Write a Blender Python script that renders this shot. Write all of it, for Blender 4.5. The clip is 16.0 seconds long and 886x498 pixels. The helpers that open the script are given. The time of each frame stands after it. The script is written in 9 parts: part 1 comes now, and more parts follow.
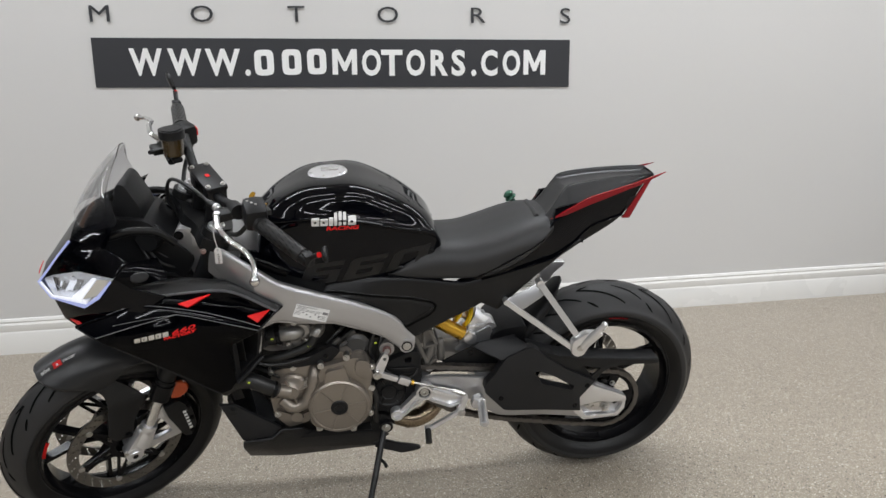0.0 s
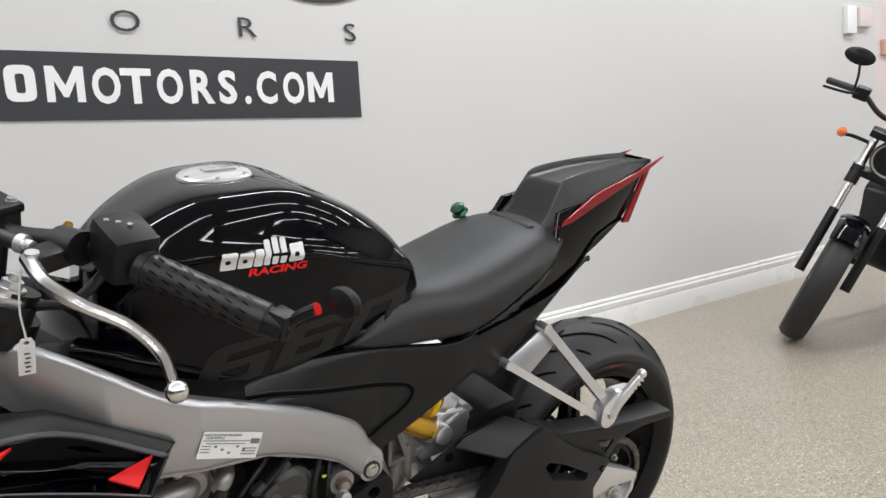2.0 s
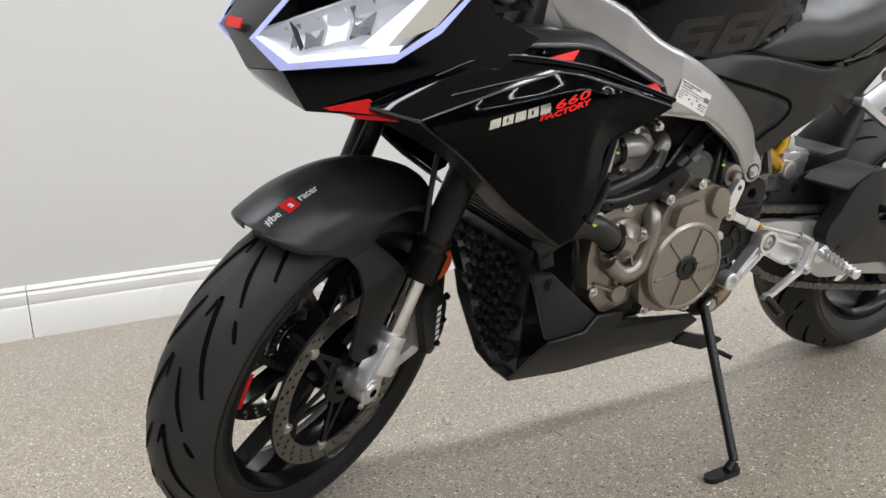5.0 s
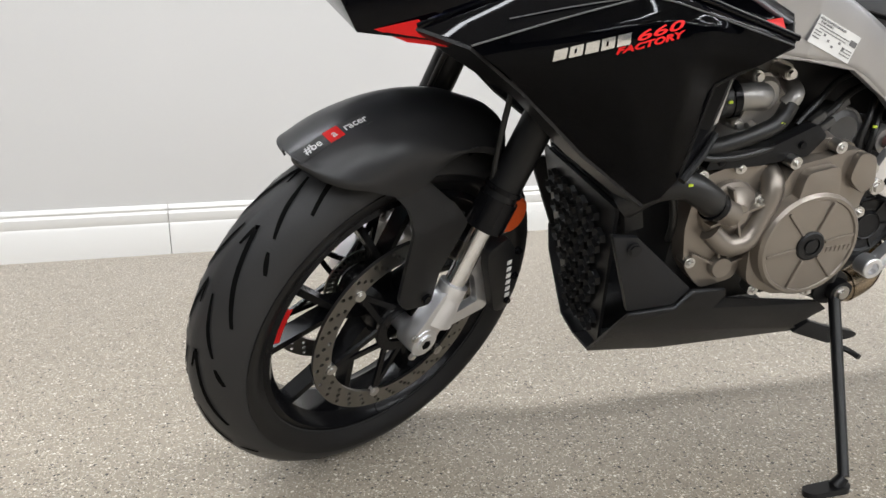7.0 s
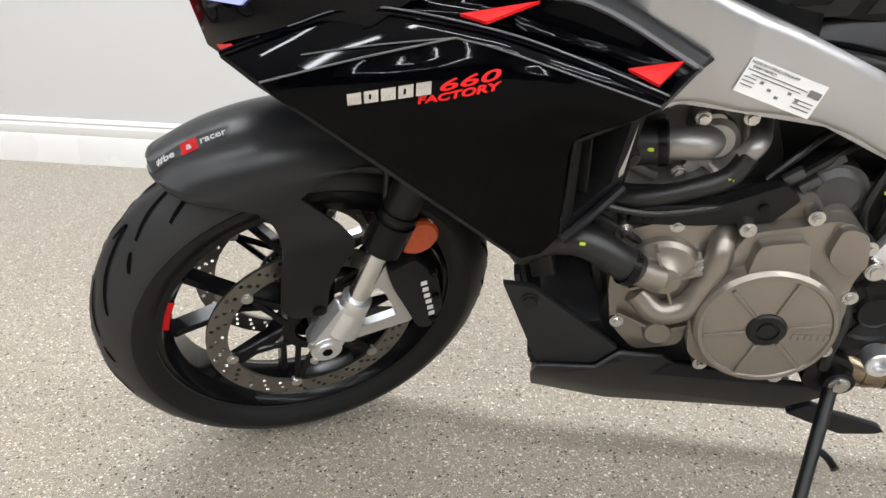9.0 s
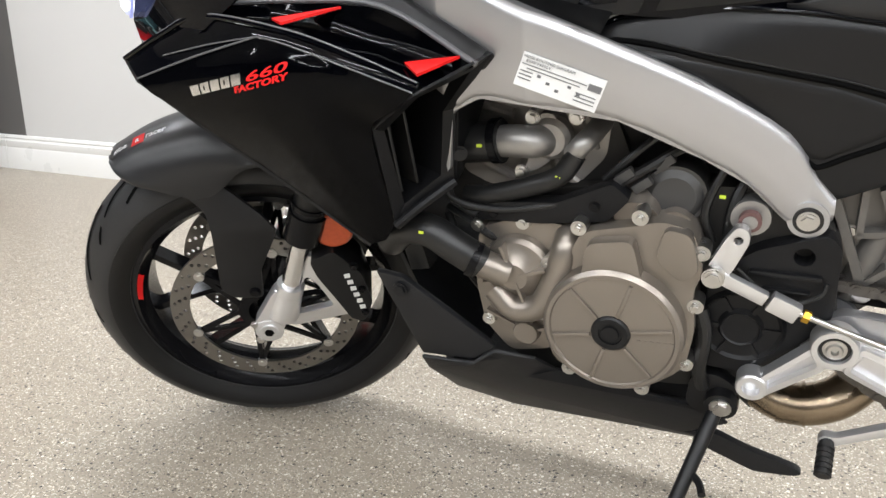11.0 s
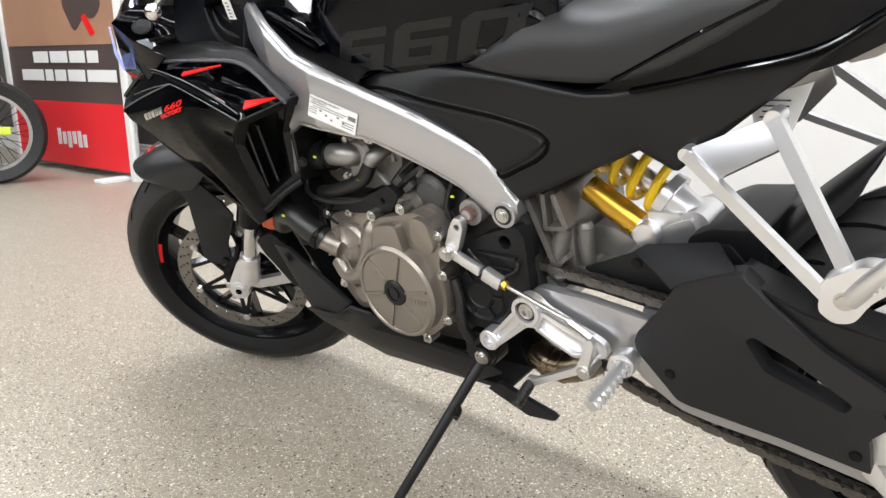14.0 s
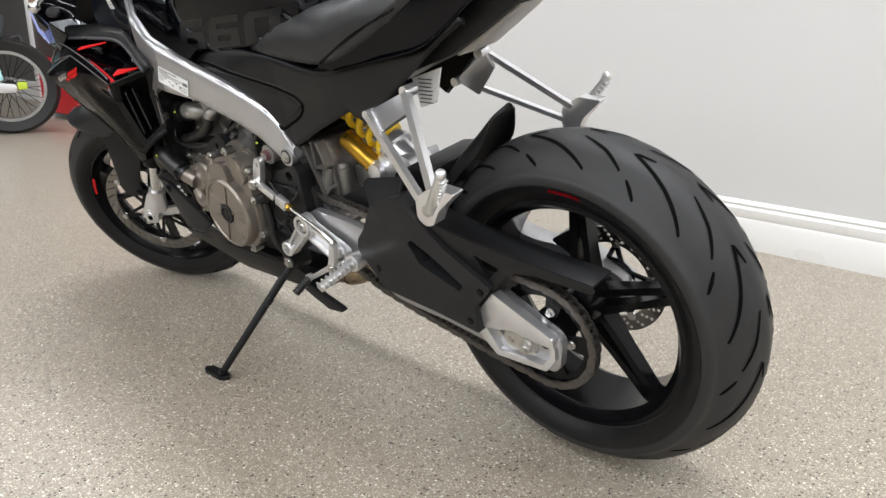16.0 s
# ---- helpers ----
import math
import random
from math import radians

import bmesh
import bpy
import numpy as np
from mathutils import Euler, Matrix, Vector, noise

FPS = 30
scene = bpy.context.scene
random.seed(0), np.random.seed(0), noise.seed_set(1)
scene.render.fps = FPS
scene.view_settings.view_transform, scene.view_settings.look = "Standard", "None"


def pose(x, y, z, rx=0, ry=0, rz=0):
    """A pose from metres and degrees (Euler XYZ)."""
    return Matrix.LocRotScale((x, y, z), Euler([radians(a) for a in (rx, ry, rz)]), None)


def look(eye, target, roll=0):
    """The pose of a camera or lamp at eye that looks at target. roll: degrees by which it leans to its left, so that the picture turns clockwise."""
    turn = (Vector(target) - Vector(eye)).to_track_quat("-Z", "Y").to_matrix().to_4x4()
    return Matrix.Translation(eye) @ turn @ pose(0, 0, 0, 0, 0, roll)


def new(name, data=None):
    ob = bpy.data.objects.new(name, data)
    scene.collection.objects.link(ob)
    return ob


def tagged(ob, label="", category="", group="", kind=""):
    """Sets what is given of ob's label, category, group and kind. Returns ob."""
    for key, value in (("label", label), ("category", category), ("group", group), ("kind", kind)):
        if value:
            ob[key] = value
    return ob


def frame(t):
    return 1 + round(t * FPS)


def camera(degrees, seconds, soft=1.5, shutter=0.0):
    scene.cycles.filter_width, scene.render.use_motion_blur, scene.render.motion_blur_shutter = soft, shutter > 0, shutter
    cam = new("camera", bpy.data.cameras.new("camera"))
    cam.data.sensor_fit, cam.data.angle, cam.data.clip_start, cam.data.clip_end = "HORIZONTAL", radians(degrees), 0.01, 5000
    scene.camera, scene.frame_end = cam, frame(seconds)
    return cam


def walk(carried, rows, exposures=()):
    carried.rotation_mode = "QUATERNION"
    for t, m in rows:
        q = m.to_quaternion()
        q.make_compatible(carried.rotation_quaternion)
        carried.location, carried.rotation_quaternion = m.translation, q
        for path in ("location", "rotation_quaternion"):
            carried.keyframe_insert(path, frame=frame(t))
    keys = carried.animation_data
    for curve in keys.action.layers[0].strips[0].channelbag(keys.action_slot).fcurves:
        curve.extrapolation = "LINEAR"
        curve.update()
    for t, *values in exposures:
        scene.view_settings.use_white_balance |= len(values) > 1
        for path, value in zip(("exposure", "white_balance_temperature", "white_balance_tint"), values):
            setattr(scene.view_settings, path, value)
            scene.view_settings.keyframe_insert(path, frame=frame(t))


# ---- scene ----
cam = camera(61.5, 16.0)
PATH = [
    (0, (-0.087, 0.094, 1.228), (0.193, 2.03, 0.812), -1.5),
    (0.5, (-0.171, 0.416, 1.227), (0.268, 2.304, 0.733), -2.2),
    (1, (-0.236, 0.714, 1.198), (0.429, 2.522, 0.664), -3.6),
    (1.5, (-0.286, 0.944, 1.129), (0.63, 2.669, 0.698), -4.0),
    (2, (-0.444, 1.032, 1.021), (0.674, 2.673, 0.782), -4.6),
    (2.5, (-0.637, 1.038, 0.898), (0.582, 2.62, 0.791), -5.0),
    (3, (-0.781, 1.037, 0.843), (0.46, 2.604, 0.77), -5.2),
    (3.5, (-0.883, 1.037, 0.802), (0.315, 2.634, 0.688), -5.0),
    (4, (-0.961, 1.048, 0.749), (0.136, 2.709, 0.547), -5.0),
    (4.5, (-1.026, 1.058, 0.698), (-0.049, 2.781, 0.415), -4.6),
    (5, (-1.062, 1.066, 0.678), (-0.201, 2.834, 0.314), -3.4),
    (5.2, (-1.066, 1.058, 0.678), (-0.254, 2.843, 0.282), -2.8),
    (7.3, (-0.832, 1.118, 0.644), (-0.493, 3.032, 0.17), -0.8),
    (7.5, (-0.786, 1.126, 0.647), (-0.53, 3.053, 0.177), -0.9),
    (8, (-0.657, 1.138, 0.705), (-0.6, 3.059, 0.152), -0.6),
    (8.5, (-0.526, 1.137, 0.778), (-0.624, 3.026, 0.13), 0.6),
    (9, (-0.403, 1.189, 0.78), (-0.621, 3.045, 0.069), 1.6),
    (9.2, (-0.362, 1.216, 0.791), (-0.634, 3.059, 0.061), 1.9),
    (11.5, (0.15, 1.201, 0.719), (-0.736, 2.921, 0.212), -0.0),
    (12, (0.247, 1.222, 0.719), (-0.732, 2.901, 0.248), 0.3),
    (12.5, (0.357, 1.248, 0.72), (-0.724, 2.86, 0.237), -0.0),
    (13, (0.455, 1.253, 0.724), (-0.692, 2.816, 0.233), -0.7),
    (13.5, (0.566, 1.222, 0.731), (-0.62, 2.757, 0.243), -0.5),
    (14, (0.712, 1.169, 0.761), (-0.513, 2.668, 0.262), -0.3),
    (14.5, (0.852, 1.191, 0.78), (-0.44, 2.629, 0.268), 0.1),
    (15, (1.026, 1.215, 0.786), (-0.303, 2.615, 0.261), 0.2),
    (15.5, (1.216, 1.176, 0.81), (-0.101, 2.574, 0.254), 0.5),
    (16, (1.377, 1.155, 0.812), (0.088, 2.565, 0.22), 0.7),
]
walk(cam, [(t, look(eye, target, roll)) for t, eye, target, roll in PATH],
     [(0, -0.36), (0.8, -0.24), (1.5, -0.20), (2, -0.17), (4.0, -0.06), (4.5, 0.02), (5, 0.08), (8, 0.31), (9, 0.42), (12, 0.62), (13.5, 0.64), (15, 0.50), (15.5, 0.42), (16, 0.18)])

# world and light: a closed showroom under rows of ceiling strip lights
world = bpy.data.worlds.new("world")
scene.world = world
world.use_nodes = True
world.node_tree.nodes["Background"].inputs[0].default_value = (0.8, 0.85, 0.9, 1)
world.node_tree.nodes["Background"].inputs[1].default_value = 0.02
scene.view_settings.exposure = 0.0
LAMP_WATTS = 46.0
# Row -5.0 and column 7.2 are unseen strips added to fill in light.
STRIPS = [(x, y) for y in (-5.0, -2.4, -0.2, 2.75) for x in (-4.4, -1.5, 1.4, 4.3, 7.2)]
STRIP_WIDTHS = {-5.0: 0.16, -2.4: 0.16, -0.2: 0.16, 2.75: 0.12}
STRIP_SHARE = {-4.4: 0.80, -1.5: 0.95, 1.4: 1.14, 4.3: 1.10, 7.2: 1.0}
ROW_SHARE = {-5.0: 1.45, -2.4: 1.2, -0.2: 0.75, 2.75: 1.08}
CEILING = 3.3

# ---- materials ----
def material(name, colour, rough=0.5, metal=0.0, coat=0.0, vary=0.08, scale=8.0, bump=0.0, bump_scale=400.0, rough_vary=0.08, spec=0.5):
    m = bpy.data.materials.new(name)
    m.use_nodes = True
    nt = m.node_tree
    b = nt.nodes["Principled BSDF"]
    b.inputs["Metallic"].default_value = metal
    b.inputs["Coat Weight"].default_value = coat
    b.inputs["Coat Roughness"].default_value = 0.03
    b.inputs["Specular IOR Level"].default_value = spec
    co = nt.nodes.new("ShaderNodeTexCoord")
    n = nt.nodes.new("ShaderNodeTexNoise")
    n.inputs["Scale"].default_value, n.inputs["Detail"].default_value = scale, 6
    nt.links.new(co.outputs["Object"], n.inputs["Vector"])
    mix = nt.nodes.new("ShaderNodeMix")
    mix.data_type = "RGBA"
    mix.inputs["A"].default_value = (*[c * (1 - vary) for c in colour], 1)
    mix.inputs["B"].default_value = (*[min(1, c * (1 + vary)) for c in colour], 1)
    nt.links.new(n.outputs["Fac"], mix.inputs["Factor"])
    nt.links.new(mix.outputs["Result"], b.inputs["Base Color"])
    r = nt.nodes.new("ShaderNodeMapRange")
    r.inputs["To Min"].default_value, r.inputs["To Max"].default_value = max(0.0, rough - rough_vary), min(1, rough + rough_vary)
    nt.links.new(n.outputs["Fac"], r.inputs["Value"])
    nt.links.new(r.outputs["Result"], b.inputs["Roughness"])
    if bump:
        f = nt.nodes.new("ShaderNodeTexNoise")
        f.inputs["Scale"].default_value, f.inputs["Detail"].default_value = bump_scale, 3
        nt.links.new(co.outputs["Object"], f.inputs["Vector"])
        bn = nt.nodes.new("ShaderNodeBump")
        bn.inputs["Strength"].default_value, bn.inputs["Distance"].default_value = bump, 0.0006
        nt.links.new(f.outputs["Fac"], bn.inputs["Height"])
        nt.links.new(bn.outputs["Normal"], b.inputs["Normal"])
    return m


def glowing(name, colour, strength, base=(0.8, 0.8, 0.8)):
    m = material(name, base, 0.3)
    b = m.node_tree.nodes["Principled BSDF"]
    b.inputs["Emission Color"].default_value = (*colour, 1)
    b.inputs["Emission Strength"].default_value = strength
    return m


def clear(name, colour, rough=0.02, ior=1.45):
    m = bpy.data.materials.new(name)
    m.use_nodes = True
    b = m.node_tree.nodes["Principled BSDF"]
    b.inputs["Base Color"].default_value = (*colour, 1)
    b.inputs["Transmission Weight"].default_value = 1.0
    b.inputs["Roughness"].default_value = rough
    b.inputs["IOR"].default_value = ior
    return m


def floor_material():
    """Beige epoxy floor sprinkled with dark, grey and white flakes, satin clear coat."""
    m = bpy.data.materials.new("flake_epoxy")
    m.use_nodes = True
    nt = m.node_tree
    b = nt.nodes["Principled BSDF"]
    co = nt.nodes.new("ShaderNodeTexCoord")
    big = nt.nodes.new("ShaderNodeTexNoise")
    big.inputs["Scale"].default_value, big.inputs["Detail"].default_value = 1.3, 5
    nt.links.new(co.outputs["Object"], big.inputs["Vector"])
    base = nt.nodes.new("ShaderNodeMix")
    base.data_type = "RGBA"
    base.inputs["A"].default_value = (0.272, 0.232, 0.180, 1)
    base.inputs["B"].default_value = (0.340, 0.298, 0.238, 1)
    nt.links.new(big.outputs["Fac"], base.inputs["Factor"])
    last = base.outputs["Result"]
    for scale, ramp, colours in (
            (235.0, 0.38, [(0.12, 0.10, 0.08), (0.24, 0.20, 0.16), (0.68, 0.62, 0.52), (0.58, 0.51, 0.41)]),
            (400.0, 0.40, [(0.09, 0.08, 0.07), (0.66, 0.62, 0.55), (0.20, 0.175, 0.14), (0.60, 0.56, 0.50)]),
            (155.0, 0.14, [(0.045, 0.040, 0.036), (0.72, 0.69, 0.62), (0.09, 0.08, 0.07), (0.54, 0.50, 0.43)])):
        v = nt.nodes.new("ShaderNodeTexVoronoi")
        v.inputs["Scale"].default_value = scale
        nt.links.new(co.outputs["Object"], v.inputs["Vector"])
        sep = nt.nodes.new("ShaderNodeSeparateColor")
        nt.links.new(v.outputs["Color"], sep.inputs["Color"])
        pick = nt.nodes.new("ShaderNodeMath")
        pick.operation = "LESS_THAN"
        pick.inputs[1].default_value = ramp
        nt.links.new(sep.outputs["Red"], pick.inputs[0])
        near = nt.nodes.new("ShaderNodeMath")
        near.operation = "LESS_THAN"
        near.inputs[1].default_value = 0.42
        nt.links.new(v.outputs["Distance"], near.inputs[0])
        both = nt.nodes.new("ShaderNodeMath")
        both.operation = "MULTIPLY"
        nt.links.new(pick.outputs[0], both.inputs[0])
        nt.links.new(near.outputs[0], both.inputs[1])
        cr = nt.nodes.new("ShaderNodeValToRGB")
        cr.color_ramp.interpolation = "CONSTANT"
        while len(cr.color_ramp.elements) < 4:
            cr.color_ramp.elements.new(0.5)
        for i, c in enumerate(colours):
            cr.color_ramp.elements[i].position = i * 0.25
            cr.color_ramp.elements[i].color = (*c, 1)
        nt.links.new(sep.outputs["Green"], cr.inputs["Fac"])
        mx = nt.nodes.new("ShaderNodeMix")
        mx.data_type = "RGBA"
        nt.links.new(both.outputs[0], mx.inputs["Factor"])
        nt.links.new(last, mx.inputs["A"])
        nt.links.new(cr.outputs["Color"], mx.inputs["B"])
        last = mx.outputs["Result"]
    nt.links.new(last, b.inputs["Base Color"])
    rr = nt.nodes.new("ShaderNodeMapRange")
    rr.inputs["To Min"].default_value, rr.inputs["To Max"].default_value = 0.26, 0.44
    nt.links.new(big.outputs["Fac"], rr.inputs["Value"])
    nt.links.new(rr.outputs["Result"], b.inputs["Roughness"])
    b.inputs["Specular IOR Level"].default_value = 0.36
    bn = nt.nodes.new("ShaderNodeBump")
    bn.inputs["Strength"].default_value, bn.inputs["Distance"].default_value = 0.25, 0.001
    fine = nt.nodes.new("ShaderNodeTexNoise")
    fine.inputs["Scale"].default_value = 120
    nt.links.new(co.outputs["Object"], fine.inputs["Vector"])
    nt.links.new(fine.outputs["Fac"], bn.inputs["Height"])
    nt.links.new(bn.outputs["Normal"], b.inputs["Normal"])
    return m


M_FLOOR = floor_material()
M_WALL = material("white_wall_paint", (0.575, 0.566, 0.552), 0.55, vary=0.015, scale=1.5, bump=0.12, bump_scale=160, spec=0.35)
M_WALL_GREY = material("dark_grey_wall_paint", (0.11, 0.105, 0.10), 0.5, vary=0.04, scale=2, bump=0.1, bump_scale=160)
# Dark grey for unseen walls, set so gloss paint reflects a dim room.
M_WALL_DIM = material("dim_unseen_wall", (0.10, 0.10, 0.10), 0.6, vary=0.05, scale=1.5)
M_CEIL = material("ceiling_paint", (0.74, 0.74, 0.73), 0.8, vary=0.02, scale=2)
M_TRIM = material("semi_gloss_trim_paint", (0.74, 0.73, 0.705), 0.28, vary=0.02, scale=3)
M_SIGN = material("sign_vinyl_dark", (0.022, 0.023, 0.027), 0.42, vary=0.1, scale=3)
M_SIGN_WHITE = material("sign_vinyl_white", (0.78, 0.78, 0.77), 0.45, vary=0.02)
M_FLUID = material("amber_fluid_pot", (0.035, 0.021, 0.006), 0.15, coat=0.3, vary=0.3, scale=40)
M_GLOSS = material("gloss_black_paint", (0.0012, 0.0014, 0.0026), 0.04, coat=0.0, vary=0.2, rough_vary=0.015, spec=0.21)
M_MATTE = material("satin_black_paint", (0.0065, 0.0066, 0.0072), 0.38, vary=0.12, scale=5, bump=0.05, bump_scale=900, spec=0.30)
M_SHELF = material("satin_fairing_grey", (0.026, 0.0262, 0.0275), 0.30, vary=0.1, scale=5, spec=0.5)
M_DARKGREY = material("satin_dark_grey_paint", (0.0165, 0.0168, 0.018), 0.32, vary=0.1, scale=5, spec=0.35)
M_PLASTIC = material("grained_black_plastic", (0.0062, 0.0063, 0.0070), 0.44, vary=0.12, scale=9, bump=0.3, bump_scale=1300, spec=0.26)
M_SEAT = material("black_seat_vinyl", (0.020, 0.020, 0.0207), 0.46, vary=0.12, scale=6, bump=0.35, bump_scale=900, spec=0.38)
M_RUBBER = material("tyre_rubber", (0.023, 0.0228, 0.0232), 0.50, vary=0.2, scale=14, bump=0.3, bump_scale=350, spec=0.30)
M_SIDEWALL = material("tyre_sidewall_rubber", (0.0048, 0.0048, 0.0052), 0.36, vary=0.2, scale=20, bump=0.05, bump_scale=500, spec=0.32)
# Near-black laid where cuts, joints and sockets would lie in shade.
M_GROOVE = material("groove_shade_black", (0.003, 0.003, 0.003), 0.9, spec=0.05)
M_BLACKMETAL = material("gloss_black_wheel_paint", (0.0045, 0.0045, 0.0052), 0.20, coat=0.0, vary=0.2, rough_vary=0.05, spec=0.17)
M_ALU = material("brushed_aluminium", (0.74, 0.74, 0.75), 0.33, metal=0.88, vary=0.04, scale=20, rough_vary=0.03)
M_FRAME = material("satin_silver_frame_paint", (0.46, 0.46, 0.47), 0.33, metal=0.82, vary=0.04, scale=9, rough_vary=0.04, bump=0.03, bump_scale=1100)
M_CAST = material("cast_aluminium", (0.34, 0.33, 0.315), 0.40, metal=0.7, vary=0.16, scale=30, bump=0.3, bump_scale=500)
# Cast alloy darkened to stand for shade in gaps between engine parts.
M_SHADED_CAST = material("shaded_engine_cast", (0.026, 0.025, 0.024), 0.5, metal=0.4, vary=0.2, scale=25)
M_POLISH = material("polished_alloy", (0.72, 0.72, 0.72), 0.18, metal=1.0, vary=0.05, scale=20)
M_BRONZE = material("engine_bronze_paint", (0.245, 0.217, 0.187), 0.30, metal=0.68, vary=0.08, scale=14, rough_vary=0.05, bump=0.08, bump_scale=800)
M_STEEL = material("brushed_disc_steel", (0.22, 0.21, 0.195), 0.34, metal=1.0, vary=0.12, scale=40)
M_CHAIN = material("dark_chain_steel", (0.14, 0.13, 0.12), 0.42, metal=0.9, vary=0.3, scale=90)
M_EXHAUST = material("heat_tinted_exhaust_steel", (0.30, 0.24, 0.17), 0.26, metal=1.0, vary=0.45, scale=14)
M_GOLD = material("gold_anodised", (0.62, 0.36, 0.045), 0.28, metal=0.85, vary=0.08, scale=15)
M_SPRING = material("yellow_spring_paint", (0.88, 0.58, 0.015), 0.3, vary=0.05)
M_RED = material("red_vinyl", (0.74, 0.014, 0.014), 0.42, vary=0.05, spec=0.25)
M_REDLENS = material("red_lamp_lens", (0.22, 0.004, 0.009), 0.14, vary=0.1, spec=0.3)
M_AMBER = material("amber_reflector", (0.55, 0.085, 0.02), 0.2, coat=0.4, vary=0.2, scale=150)
M_WHITE = material("white_sticker", (0.76, 0.76, 0.75), 0.4, vary=0.04)
M_INK = material("printing_ink", (0.03, 0.03, 0.03), 0.5)
M_LABELINK = material("grey_label_ink", (0.16, 0.16, 0.165), 0.5)
M_HOSE = material("black_rubber_hose", (0.008, 0.008, 0.008), 0.4, vary=0.2, scale=20)
M_BOLT = material("zinc_bolt", (0.55, 0.54, 0.52), 0.3, metal=1.0, vary=0.1, scale=60)
M_MESH = material("radiator_fin_black", (0.006, 0.006, 0.006), 0.55, vary=0.2, scale=60)
M_SCREEN = clear("smoked_windscreen", (0.82, 0.82, 0.83))
M_LENS = clear("headlamp_lens", (0.93, 0.94, 0.96))
M_DRL = glowing("daytime_light", (0.36, 0.44, 1.0), 0.5, (0.40, 0.42, 0.58))
M_DRLCORE = glowing("daytime_light_core", (0.86, 0.90, 1.0), 0.85, (0.6, 0.6, 0.62))
# Grey of the shelf edge and of the painted edge highlights.
M_EDGE_LINE = material("satin_edge_grey", (0.10, 0.10, 0.105), 0.30, vary=0.2, scale=30)
M_BEAM = glowing("headlamp_reflector", (0.86, 0.92, 1.0), 0.16, (0.52, 0.52, 0.54))
M_LAMPCELL = glowing("lit_lamp_cell", (0.90, 0.95, 1.0), 0.55, (0.6, 0.6, 0.62))
M_TONE = material("tone_on_tone_print", (0.0085, 0.0085, 0.0088), 0.30, vary=0.06, spec=0.30)
M_LED = glowing("ceiling_tube", (1.0, 0.97, 0.93), 2.0)
M_TAN = material("poster_tan_print", (0.36, 0.20, 0.125), 0.4, vary=0.3, scale=2.5)
M_POSTER_DARK = material("poster_dark_print", (0.075, 0.055, 0.05), 0.4, vary=0.2, scale=2.5)
M_POSTER_RED = material("poster_red_print", (0.76, 0.02, 0.03), 0.4, vary=0.04, scale=2)
M_TEAL = material("teal_paint", (0.05, 0.13, 0.15), 0.4)
M_CYAN = material("pale_cyan_vinyl", (0.45, 0.78, 0.80), 0.4)
M_LIME = material("lime_paint", (0.55, 0.68, 0.05), 0.4)
M_ORANGE = material("orange_lens", (0.62, 0.14, 0.03), 0.25, coat=0.3)
M_PAPER = material("paper_sheet", (0.8, 0.81, 0.84), 0.6)
M_PINK = material("pinkish_door_paint", (0.66, 0.57, 0.545), 0.6, vary=0.03, scale=1.5)
M_BROWN = material("reddish_brown_soffit", (0.12, 0.06, 0.055), 0.5, vary=0.1)
M_CALL = material("faded_orange_plastic", (0.60, 0.34, 0.27), 0.5)
M_CREAM = material("cream_lens", (0.58, 0.55, 0.48), 0.2, coat=0.3)
M_HEADCAST = material("sand_cast_alloy", (0.40, 0.38, 0.355), 0.45, metal=0.45, vary=0.18, scale=40, bump=0.4, bump_scale=450)
M_STARTER = material("grey_motor_paint", (0.062, 0.061, 0.060), 0.38, metal=0.3, vary=0.12, scale=20)
M_BELLY = material("grained_dark_grey_plastic", (0.0115, 0.0117, 0.0128), 0.42, vary=0.12, scale=9, bump=0.3, bump_scale=1300, spec=0.3)
M_PIVOT = material("raw_cast_alloy", (0.155, 0.148, 0.138), 0.42, metal=0.6, vary=0.18, scale=30, bump=0.3, bump_scale=500)
M_DISPLAY = glowing("dash_display", (0.35, 0.55, 0.8), 0.05, (0.01, 0.012, 0.016))
M_GREEN = material("green_anodised", (0.02, 0.08, 0.05), 0.3, metal=0.5)

# ---- modelling tools ----
from mathutils.bvhtree import BVHTree


def part(name, bm, mat, parent=None, label="", M=None, bevel=0.0, flat=False, angle=35):
    """Link a bmesh as ONE mesh object under a thing or a part."""
    if bevel:
        edges = [e for e in bm.edges if len(e.link_faces) == 2 and e.calc_face_angle(0) > 0.5]
        bmesh.ops.bevel(bm, geom=edges, offset=bevel, segments=2, affect="EDGES", clamp_overlap=True, profile=0.6)
    if M is not None:
        bmesh.ops.transform(bm, matrix=M, verts=bm.verts)
    bmesh.ops.recalc_face_normals(bm, faces=bm.faces)
    me = bpy.data.meshes.new(name)
    bm.to_mesh(me)
    bm.free()
    if not flat:
        me.shade_smooth()
        me.set_sharp_from_angle(angle=radians(angle))
    me.materials.append(mat)
    ob = new(name, me)
    if parent:
        ob.parent = parent
    if label:
        tagged(ob, label=label)
    return ob


def catmull(pts, k, closed=False):
    """Points of a smooth curve through pts, k steps to a span."""
    pts = [Vector(p) for p in pts]
    n = len(pts)
    out = []
    for i in range(n if closed else n - 1):
        p1, p2 = pts[i], pts[(i + 1) % n]
        p0 = pts[i - 1] if closed or i > 0 else p1 * 2 - p2
        p3 = pts[(i + 2) % n] if closed or i + 2 < n else p2 * 2 - p1
        for j in range(k):
            u = j / k
            out.append(0.5 * (2 * p1 + (p2 - p0) * u + (2 * p0 - 5 * p1 + 4 * p2 - p3) * u * u + (3 * p1 - p0 - 3 * p2 + p3) * u ** 3))
    if not closed:
        out.append(pts[-1])
    return out


